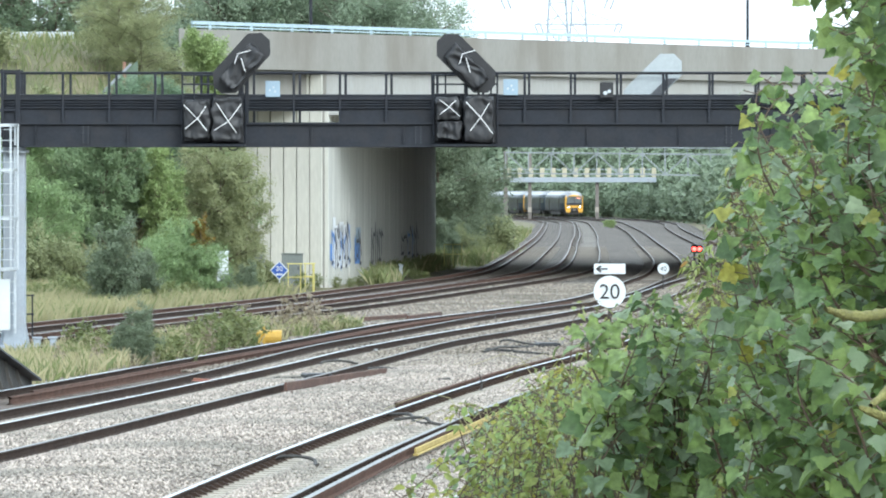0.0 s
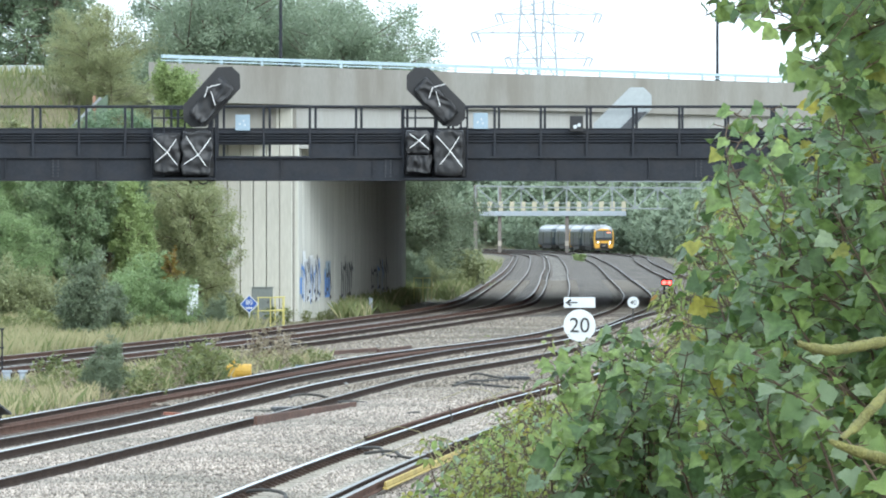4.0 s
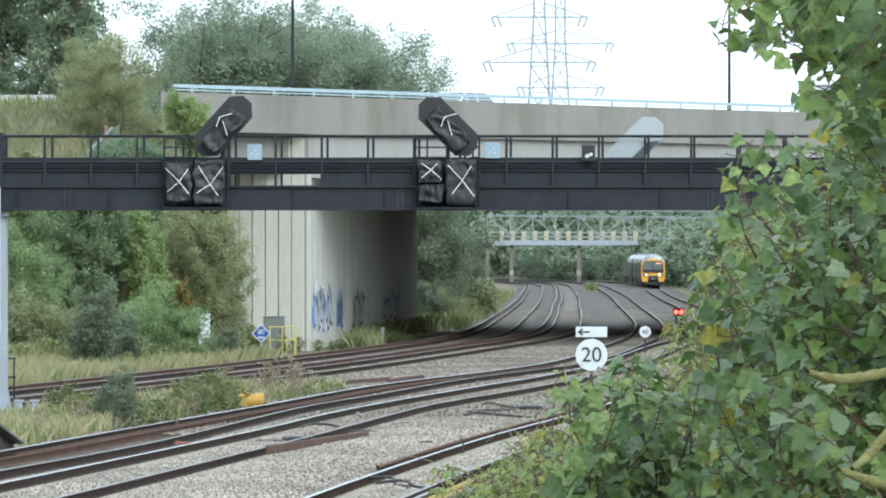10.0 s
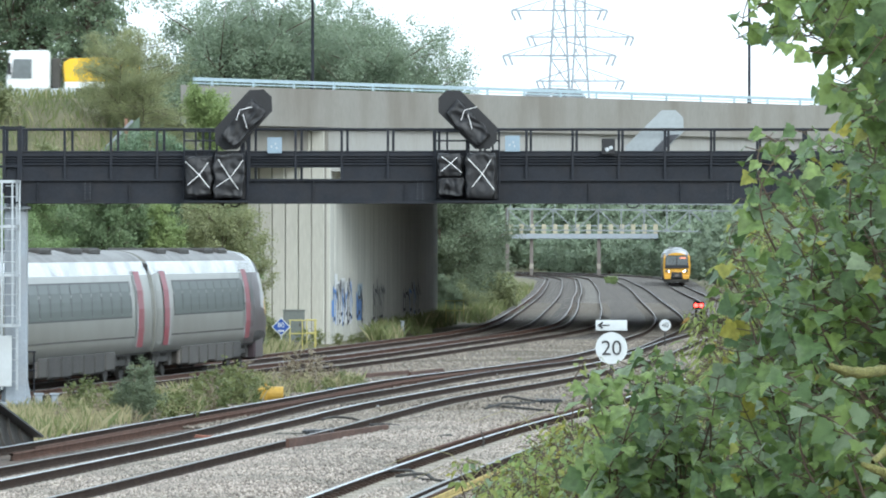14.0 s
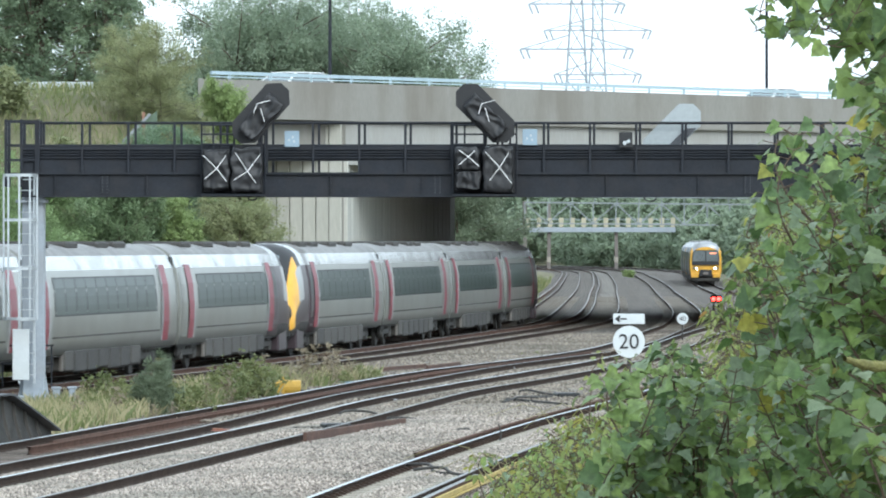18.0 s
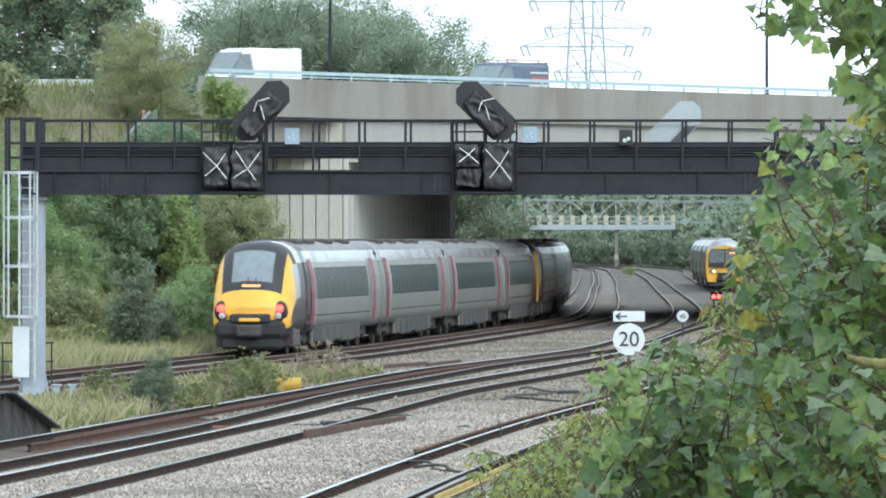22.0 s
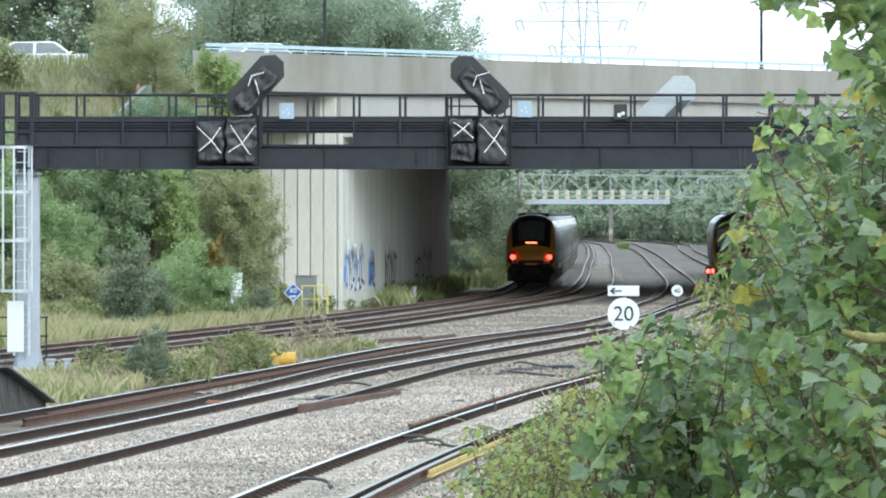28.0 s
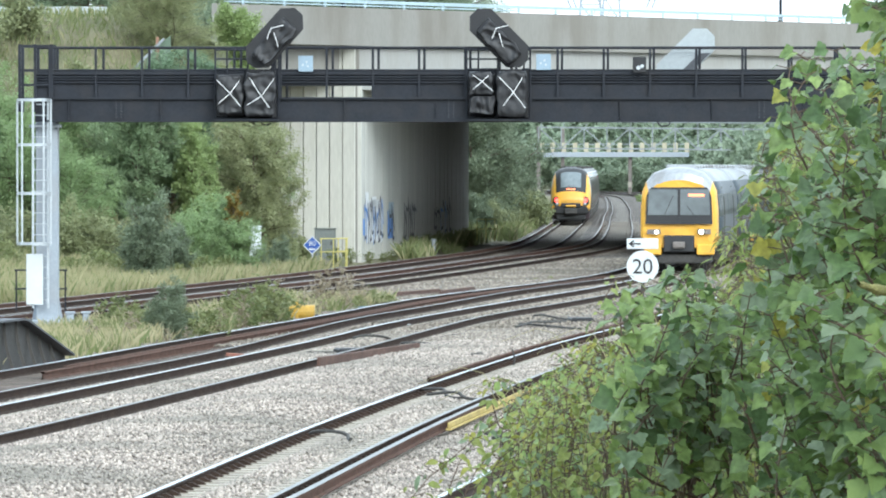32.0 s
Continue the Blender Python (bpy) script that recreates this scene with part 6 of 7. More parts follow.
def near_bank():
    rng = np.random.default_rng(40)
    M["leaf_pale"] = leaf_material("pale_leaf_underside", (0.26, 0.31, 0.2), (0.16, 0.225, 0.12), 0.45, 0.25, 0.2)
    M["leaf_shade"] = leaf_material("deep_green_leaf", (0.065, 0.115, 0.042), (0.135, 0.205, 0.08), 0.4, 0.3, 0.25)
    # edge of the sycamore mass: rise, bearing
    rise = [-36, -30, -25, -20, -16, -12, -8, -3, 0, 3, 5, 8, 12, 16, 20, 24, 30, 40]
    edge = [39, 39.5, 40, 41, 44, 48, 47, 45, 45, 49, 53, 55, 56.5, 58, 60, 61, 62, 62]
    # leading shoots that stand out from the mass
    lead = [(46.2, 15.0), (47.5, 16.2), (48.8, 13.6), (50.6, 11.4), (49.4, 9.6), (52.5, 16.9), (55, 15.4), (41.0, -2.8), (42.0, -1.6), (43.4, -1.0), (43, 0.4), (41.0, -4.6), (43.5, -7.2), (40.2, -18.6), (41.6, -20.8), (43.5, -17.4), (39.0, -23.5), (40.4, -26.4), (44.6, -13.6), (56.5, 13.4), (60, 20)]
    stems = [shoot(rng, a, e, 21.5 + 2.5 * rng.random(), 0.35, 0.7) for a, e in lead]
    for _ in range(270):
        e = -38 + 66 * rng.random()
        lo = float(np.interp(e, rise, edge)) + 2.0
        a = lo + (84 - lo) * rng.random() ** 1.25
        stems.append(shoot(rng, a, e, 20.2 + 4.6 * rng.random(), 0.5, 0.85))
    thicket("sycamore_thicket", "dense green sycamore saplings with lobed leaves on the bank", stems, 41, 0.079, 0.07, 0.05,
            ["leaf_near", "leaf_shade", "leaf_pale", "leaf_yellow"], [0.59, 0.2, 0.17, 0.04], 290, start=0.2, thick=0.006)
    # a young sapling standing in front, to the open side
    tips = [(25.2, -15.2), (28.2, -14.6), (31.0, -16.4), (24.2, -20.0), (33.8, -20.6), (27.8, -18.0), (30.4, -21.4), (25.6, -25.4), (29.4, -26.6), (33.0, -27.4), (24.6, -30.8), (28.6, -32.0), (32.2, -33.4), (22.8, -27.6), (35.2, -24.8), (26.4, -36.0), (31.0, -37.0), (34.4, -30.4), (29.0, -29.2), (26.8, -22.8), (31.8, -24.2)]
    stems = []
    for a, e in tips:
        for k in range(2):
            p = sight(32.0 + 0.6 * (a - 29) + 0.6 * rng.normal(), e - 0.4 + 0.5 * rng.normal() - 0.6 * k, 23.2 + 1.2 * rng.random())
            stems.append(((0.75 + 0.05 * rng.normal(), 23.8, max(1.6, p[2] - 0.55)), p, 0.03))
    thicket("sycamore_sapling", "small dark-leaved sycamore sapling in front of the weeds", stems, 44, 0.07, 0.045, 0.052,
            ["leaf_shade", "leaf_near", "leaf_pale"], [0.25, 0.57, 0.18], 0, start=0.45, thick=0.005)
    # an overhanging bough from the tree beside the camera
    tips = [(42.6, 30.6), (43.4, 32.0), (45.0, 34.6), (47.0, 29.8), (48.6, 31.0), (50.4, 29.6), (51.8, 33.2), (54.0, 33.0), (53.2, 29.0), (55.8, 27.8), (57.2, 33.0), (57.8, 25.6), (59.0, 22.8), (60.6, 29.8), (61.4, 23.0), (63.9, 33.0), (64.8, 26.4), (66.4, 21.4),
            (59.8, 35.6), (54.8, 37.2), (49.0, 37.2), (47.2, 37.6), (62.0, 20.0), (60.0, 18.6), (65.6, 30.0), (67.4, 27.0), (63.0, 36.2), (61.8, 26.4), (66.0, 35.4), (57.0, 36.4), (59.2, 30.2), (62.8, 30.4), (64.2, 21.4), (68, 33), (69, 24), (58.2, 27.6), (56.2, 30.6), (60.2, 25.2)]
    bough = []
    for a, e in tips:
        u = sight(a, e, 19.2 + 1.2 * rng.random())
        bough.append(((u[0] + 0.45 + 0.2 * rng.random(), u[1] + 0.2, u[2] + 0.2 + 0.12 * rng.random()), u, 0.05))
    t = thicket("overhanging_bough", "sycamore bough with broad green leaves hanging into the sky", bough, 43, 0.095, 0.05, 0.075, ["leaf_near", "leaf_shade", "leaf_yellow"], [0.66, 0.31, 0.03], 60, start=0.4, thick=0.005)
    bm = bm_new()
    bar(bm, (3.4, 20.6, 1.5), (3.2, 20.5, 4.3), 0.09, 0.06, 10)
    bar(bm, (3.2, 20.5, 4.3), (2.0, 20.3, 5.0), 0.06, 0.03, 8)
    bar(bm, (3.2, 20.5, 4.0), (1.7, 20.3, 4.55), 0.05, 0.02, 8)
    bar(bm, (2.0, 20.3, 5.0), (1.5, 20.2, 4.95), 0.03, 0.01, 8)
    part("trunk", bm, "bark", t)
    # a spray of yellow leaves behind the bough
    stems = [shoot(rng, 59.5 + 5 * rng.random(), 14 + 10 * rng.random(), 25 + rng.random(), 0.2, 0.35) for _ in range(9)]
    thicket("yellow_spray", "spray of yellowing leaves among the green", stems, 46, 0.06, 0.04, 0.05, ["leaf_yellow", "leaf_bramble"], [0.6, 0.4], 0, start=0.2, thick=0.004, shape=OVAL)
    # mossy dead branches low down
    for row in (((56, -17.2, 17), (58.6, -18.0, 17.1), (61.5, -18.3, 17.2), (66, -17.6, 17.4), (75, -16, 17.6)), ((62.6, -31.4, 16.6), (65, -29.4, 16.7), (67.5, -26.6, 16.8), (74, -20, 17.2)), ((61, -31.6, 16.4), (64, -32.8, 16.4), (68, -34, 16.5), (76, -36, 16.6))):
        b = thing("mossy_branch", Matrix(), "bare branch thick with olive moss in the thicket", "branch", "mossy branches")
        tubes = Tubes()
        pts = spline([sight(*q) for q in row], 0.02)
        n = len(pts)
        tubes.add(pts, [0.006 + 0.008 * min(1, 6 * k / n) + 0.0015 * math.sin(k * 1.7) for k in range(n)], 7)
        raw("branch", tubes.v, tubes.f, "moss", b, smooth=True)
    # brambles and weeds lower down the bank
    stems = []
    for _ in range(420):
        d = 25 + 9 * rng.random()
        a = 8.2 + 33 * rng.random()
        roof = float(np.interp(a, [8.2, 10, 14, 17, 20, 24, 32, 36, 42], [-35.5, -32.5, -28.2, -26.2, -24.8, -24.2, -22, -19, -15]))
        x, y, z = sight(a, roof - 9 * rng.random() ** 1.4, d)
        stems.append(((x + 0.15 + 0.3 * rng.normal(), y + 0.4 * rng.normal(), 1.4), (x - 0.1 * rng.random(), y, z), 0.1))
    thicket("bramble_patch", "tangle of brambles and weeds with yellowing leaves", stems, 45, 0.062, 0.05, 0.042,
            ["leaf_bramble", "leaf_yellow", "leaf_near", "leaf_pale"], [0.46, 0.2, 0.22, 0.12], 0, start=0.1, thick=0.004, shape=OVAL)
    # dry arching canes
    canes = thing("dry_canes", Matrix(), "dry straw-coloured bramble canes arching over the weeds", "bramble")
    tubes = Tubes()
    for _ in range(45):
        d = 25 + 7 * rng.random()
        a = 10 + 30 * rng.random()
        x, y, top = sight(a, float(np.interp(a, [10, 20, 40], [-31, -24, -16])) - 3 * rng.random(), d)
        reach = rng.normal() * 0.35 - 0.1
        pts = [(x + reach * k, y + 0.1 * k, 1.6 + (top - 1.6) * (1 - (1 - min(1, k * 1.3)) ** 2) - 0.25 * max(0, k - 0.6)) for k in np.linspace(0, 1, 9)]
        tubes.add(pts, [0.0032 * (1.1 - 0.1 * i) for i in range(9)], 4)
    raw("cane_tangle", tubes.v, tubes.f, "straw", canes, smooth=True, kind="stuff")
    # fine-leaved shrub behind the thicket
    stems = []
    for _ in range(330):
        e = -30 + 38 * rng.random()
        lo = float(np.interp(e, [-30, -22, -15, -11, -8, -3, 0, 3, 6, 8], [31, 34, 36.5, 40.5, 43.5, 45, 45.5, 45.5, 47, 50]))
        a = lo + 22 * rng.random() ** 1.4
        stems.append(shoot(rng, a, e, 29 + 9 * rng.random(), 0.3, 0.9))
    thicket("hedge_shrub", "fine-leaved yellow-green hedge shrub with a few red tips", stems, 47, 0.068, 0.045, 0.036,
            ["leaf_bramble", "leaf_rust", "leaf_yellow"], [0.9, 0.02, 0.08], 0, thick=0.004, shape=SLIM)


near_bank()

# ---- signs and lineside things ----
def lettering(text, size, m, mat, parent, name="lettering"):
    """Letters as a thin mesh, standing upright and facing -y."""
    cu = bpy.data.curves.new(name, "FONT")
    cu.body, cu.size, cu.extrude, cu.align_x, cu.align_y = text, size, 0.004, "CENTER", "CENTER"
    tmp = bpy.data.objects.new(name, cu)
    scene.collection.objects.link(tmp)
    me = bpy.data.meshes.new_from_object(tmp.evaluated_get(bpy.context.evaluated_depsgraph_get()))
    bpy.data.objects.remove(tmp)
    me.materials.clear()
    me.materials.append(M[mat])
    ob = new(name, me)
    ob.parent = parent
    ob.matrix_local = m @ Matrix.Rotation(radians(90), 4, "X")
    return ob


def disc_sign(x, y, z, dia, text, size, foot, label, arrow=None):
    s = thing("speed_sign", pose(x, y * DEEP, foot), label, "sign", "speed signs")
    h = z - foot
    bm = bm_new()
    bar(bm, (0, 0, h), (0, 0.03, h), dia / 2, sides=36)
    part("disc", bm, "white", s, "white round plate")
    lettering(text, size, Matrix.Translation((0, -0.012, h - 0.01)), "black", s)
    bm = bm_new()
    bar(bm, (0, 0.06, 0), (0, 0.06, h + dia * (0.9 if arrow else 0.4)), 0.035, sides=8)
    part("post", bm, "under", s)
    if arrow:
        w, hh = arrow
        zz = h + dia * 0.5 + 0.03 + hh / 2
        bm = bm_new()
        box(bm, -w / 2, 0.0, zz - hh / 2, w / 2, 0.03, zz + hh / 2, 0.008)
        plate = part("arrow_plate", bm, "white", s, "white plate with black arrow")
        bm = bm_new()
        prism(bm, [(-w * 0.45, zz), (-w * 0.3, zz - 0.07), (-w * 0.25, zz - 0.045), (-w * 0.33, zz - 0.014), (-w * 0.06, zz - 0.014), (-w * 0.06, zz + 0.014), (-w * 0.33, zz + 0.014), (-w * 0.25, zz + 0.045), (-w * 0.3, zz + 0.07)],
              0.008, Matrix.Translation((0, -0.006, 0)))
        part("arrow", bm, "black", plate)
    return s


disc_sign(3.17, 112, 1.89, 0.61, "20", 0.4, -0.2, "white round speed sign reading 20 with an arrow plate", (0.6, 0.2))
disc_sign(8.83, 236, 0.7, 0.46, "40", 0.27, -0.2, "small white round speed sign reading 40")
disc_sign(3.84, 430, 0.54, 1.0, "20", 0.75, -0.2, "weathered far speed sign reading 20")


def diamond_sign():
    s = thing("diamond_sign", pose(-6.17, 222 * DEEP, 0.1), "blue diamond sign with white edge and numerals 80", "sign")
    h = 0.82 - 0.1
    for r, y, mat, name in ((0.36, 0.0, "white", "border"), (0.31, -0.012, "sign_blue", "face")):
        bm = bm_new()
        prism(bm, [(-r, h), (0, h - r), (r, h), (0, h + r)], 0.02, Matrix.Translation((0, y, 0)))
        part(name, bm, mat, s)
    lettering("80", 0.26, Matrix.Translation((0, -0.03, h + 0.06)), "white", s)
    for x in (-0.08, 0.0, 0.08):
        bm = bm_new()
        box(bm, x - 0.03, -0.032, h - 0.19, x + 0.03, -0.022, h - 0.11)
        part("small_mark", bm, "white", s)
    bm = bm_new()
    bar(bm, (0, 0.05, -0.2), (0, 0.05, h), 0.03, sides=8)
    part("post", bm, "galv", s)


diamond_sign()


def ground_signal():
    s = thing("ground_signal", pose(13.45, 312 * DEEP, -0.2), "small ground signal showing two red lights", "signal")
    h = 0.95
    bm = bm_new()
    box(bm, -0.3, -0.05, h - 0.2, 0.3, 0.12, h + 0.2, 0.05)
    part("head", bm, "black", s)
    for x in (-0.14, 0.14):
        bm = bm_new()
        bar(bm, (x, -0.09, h), (x, -0.05, h), 0.11, sides=16)
        part("lamp", bm, "red_light", s)
    for x in (-0.13, 0.13):
        bm = bm_new()
        bar(bm, (x, 0.05, 0), (x, 0.05, h), 0.05, sides=8)
        part("leg", bm, "under", s)


ground_signal()


def railings(x, y, z, w, h, mat, label, n=3, name="railing"):
    r = thing(name, pose(x, y * DEEP, z), label, "railing")
    for k in range(n):
        bm = bm_new()
        bar(bm, (w * k / (n - 1), 0, -0.1), (w * k / (n - 1), 0, h), 0.021, sides=8)
        part("post", bm, mat, r)
    for zz in (h * 0.5, h):
        bm = bm_new()
        bar(bm, (-0.05, 0, zz), (w + 0.05, 0, zz), 0.021, sides=8)
        part("rail", bm, mat, r)


railings(-5.94, 226, 0.0, 0.95, 1.02, "yellow_pale", "yellow tubular safety railing by the wall", 3)
railings(-5.36, 229, 0.0, 0.35, 1.0, "yellow_pale", "short yellow tubular railing", 2)
railings(0.06, 300, 0.1, 0.9, 1.0, "yellow_pale", "faded yellow railing beyond the abutment", 3)
railings(-11.71, 150, 0.2, 1.25, 0.95, "gantry", "dark steel handrail beside the gantry leg", 4)


def cabinet(x, y, z, w, d, h, mat, label, lid=True):
    c = thing("lineside_cabinet", pose(x, y * DEEP, z), label, "cabinet")
    bm = bm_new()
    box(bm, -w / 2, -d / 2, 0, w / 2, d / 2, h, 0.02)
    body = part("body", bm, mat, c)
    bm = bm_new()
    box(bm, -w * 0.42, -d / 2 - 0.02, h * 0.08, w * 0.42, -d / 2, h * 0.9, 0.008)
    door = part("door", bm, mat, c)
    bm = bm_new()
    box(bm, w * 0.26, -d / 2 - 0.05, h * 0.5, w * 0.32, -d / 2 - 0.02, h * 0.6, 0.005)
    part("handle", bm, "under", door)
    if lid:
        bm = bm_new()
        box(bm, -w / 2 - 0.03, -d / 2 - 0.03, h, w / 2 + 0.03, d / 2 + 0.03, h + 0.05, 0.01)
        part("lid", bm, mat, c)


cabinet(-6.09, 238, 0.0, 0.85, 0.5, 1.25, "cabinet_grey", "grey metal lineside cabinet against the wall")
cabinet(-7.38, 236, 0.0, 0.45, 0.4, 1.2, "cabinet_grey", "narrow grey lineside cabinet among bushes")
cabinet(-7.93, 212, 0.3, 0.4, 0.4, 1.3, "white", "white relay cabinet half hidden by leaves")
cabinet(-1.88, 262, 0.0, 0.16, 0.18, 0.5, "galv_paint", "small pale box on a stub by the abutment")
cabinet(-9.58, 139, -0.1, 0.17, 0.2, 0.42, "galv_paint", "short pale grey junction pillar")
cabinet(-9.24, 139.5, -0.05, 0.16, 0.2, 0.36, "galv_paint", "short pale grey junction pillar")
cabinet(4.68, 410, -0.2, 0.5, 0.5, 1.1, "under", "dark equipment case beside the far track")


def greaser():
    g = thing("rail_greaser", pose(-4.43, 151 * DEEP, -0.24) @ Matrix.Scale(1.05, 4), "yellow drum-shaped rail greaser on the ballast", "machine")
    bm = bm_new()
    bar(bm, (-0.3, 0, 0.26), (0.28, 0, 0.26), 0.2, sides=18)
    part("drum", bm, "yellow", g)
    bm = bm_new()
    box(bm, -0.34, -0.2, 0.02, -0.1, 0.2, 0.42, 0.03)
    part("pump_box", bm, "yellow", g)
    bm = bm_new()
    bar(bm, (-0.16, 0, 0.4), (-0.16, 0, 0.56), 0.05, 0.03, sides=8)
    part("valve", bm, "yellow", g)
    for x in (-0.25, 0.25):
        bm = bm_new()
        box(bm, x - 0.04, -0.18, -0.02, x + 0.04, 0.18, 0.1)
        part("foot", bm, "under", g)
    bm = bm_new()
    for p, q in zip([(0.28, 0, 0.2), (0.45, 0, 0.12), (0.6, 0.1, 0.05)], [(0.45, 0, 0.12), (0.6, 0.1, 0.05), (0.8, 0.0, 0.03)]):
        bar(bm, p, q, 0.04, sides=6)
    part("hose", bm, "black", g)


greaser()


def plate_girder():
    """The end of an underbridge girder beside the third track."""
    g = thing("plate_girder", Matrix(), "dark grimy plate girder with sloping end and curved stiffeners", "girder")
    y1, y0, yt = 118.5 * DEEP, 70.0 * DEEP, 113.4 * DEEP
    line = np.array([(x_at(T3L, y) - 0.55, y) for y in np.arange(y0, y1 + 0.1, 0.5)])
    top = np.interp(line[:, 1], [y0, yt, y1], [0.84, 0.84, -0.05])
    v, f = [], []
    for (x, y), t in zip(line, top):
        v += [(x, y, -0.4), (x, y, t), (x - 0.03, y, t), (x - 0.03, y, -0.4)]
    n = len(line)
    for i in range(n - 1):
        for j in range(4):
            f.append((4 * i + j, 4 * i + (j + 1) % 4, 4 * i + 4 + (j + 1) % 4, 4 * i + 4 + j))
    raw("web", v, f, "under", g, "dark grimy web plate")
    v, f = [], []
    for (x, y), t in zip(line, top):
        v += [(x - 0.2, y, t), (x + 0.2, y, t), (x + 0.2, y, t + 0.04), (x - 0.2, y, t + 0.04)]
    for i in range(n - 1):
        for j in range(4):
            f.append((4 * i + j, 4 * i + (j + 1) % 4, 4 * i + 4 + (j + 1) % 4, 4 * i + 4 + j))
    raw("flange", v, f, "gantry_light", g, "grey weathered top flange")
    for y in np.arange(y0 + 2, y1 - 0.5, 1.3):
        x, t = x_at(T3L, y) - 0.55, float(np.interp(y, [y0, yt, y1], [0.84, 0.84, -0.05]))
        if t < 0.15:
            continue
        bm = bm_new()
        pts = [Vector((x + 0.02 + 0.28 * (1 - k) ** 2, y, -0.3 + (t + 0.3) * k)) for k in np.linspace(0, 1, 6)]
        for p, q in zip(pts, pts[1:]):
            beam(bm, p, q, 0.05, 0.06)
        part("stiffener", bm, "under_grey", g)


plate_girder()


def lying(name, label, category, a, b, w, h, mat, z=-0.1):
    """A straight piece lying on the ballast between two plan points."""
    a, b = Vector((*a, 0)), Vector((*b, 0))
    t = thing(name, Matrix.Translation((a.x, a.y, z)) @ (b - a).to_track_quat("X", "Z").to_matrix().to_4x4(), label, category)
    L = (b - a).length
    bm = bm_new()
    box(bm, 0, -w / 2, 0, L, w / 2, h * 0.3, 0.01)
    part("flange", bm, mat, t)
    bm = bm_new()
    box(bm, 0, -w * 0.2, h * 0.3, L, w * 0.2, h, 0.012)
    part("web", bm, mat, t)


lying("scrap_rail", "rust-brown length of scrap rail on the ballast", "scrap", (-3.02, 130.95), (-2.07, 136.39), 0.16, 0.24, "rust")
lying("scrap_rail", "rust-brown length of scrap rail on the ballast", "scrap", (-2.11, 137.2), (-1.2, 142.3), 0.16, 0.22, "rust")
lying("scrap_rail", "short rusty rail between the tracks", "scrap", (-2.44, 205.19), (-1.12, 210.84), 0.16, 0.12, "rust")
lying("scrap_rail", "short rusty rail between the tracks", "scrap", (-1.07, 207.97), (-0.07, 214.78), 0.16, 0.12, "rust")
lying("cable_trough", "dark strip lying on the ballast", "strip", (1.09, 168.36), (2.5, 162.41), 0.14, 0.05, "under")
lying("cable_trough", "dark strip lying on the ballast", "strip", (-0.99, 143.18), (0.07, 145.45), 0.1, 0.05, "under")
lying("orange_strip", "orange-red plastic strip beside the rail", "strip", (-5.12, 140.56), (-4.63, 139.28), 0.12, 0.06, "orange")
lying("pale_strip", "pale blue strip in the weeds", "strip", (-3.46, 188.37), (-2.93, 187.6), 0.1, 0.05, "label_blue")
lying("timber_board", "yellow-brown guard board along the conductor rail", "board", (-0.4, 99.06), (1.04, 116.66), 0.08, 0.12, "board_yellow", -0.04)


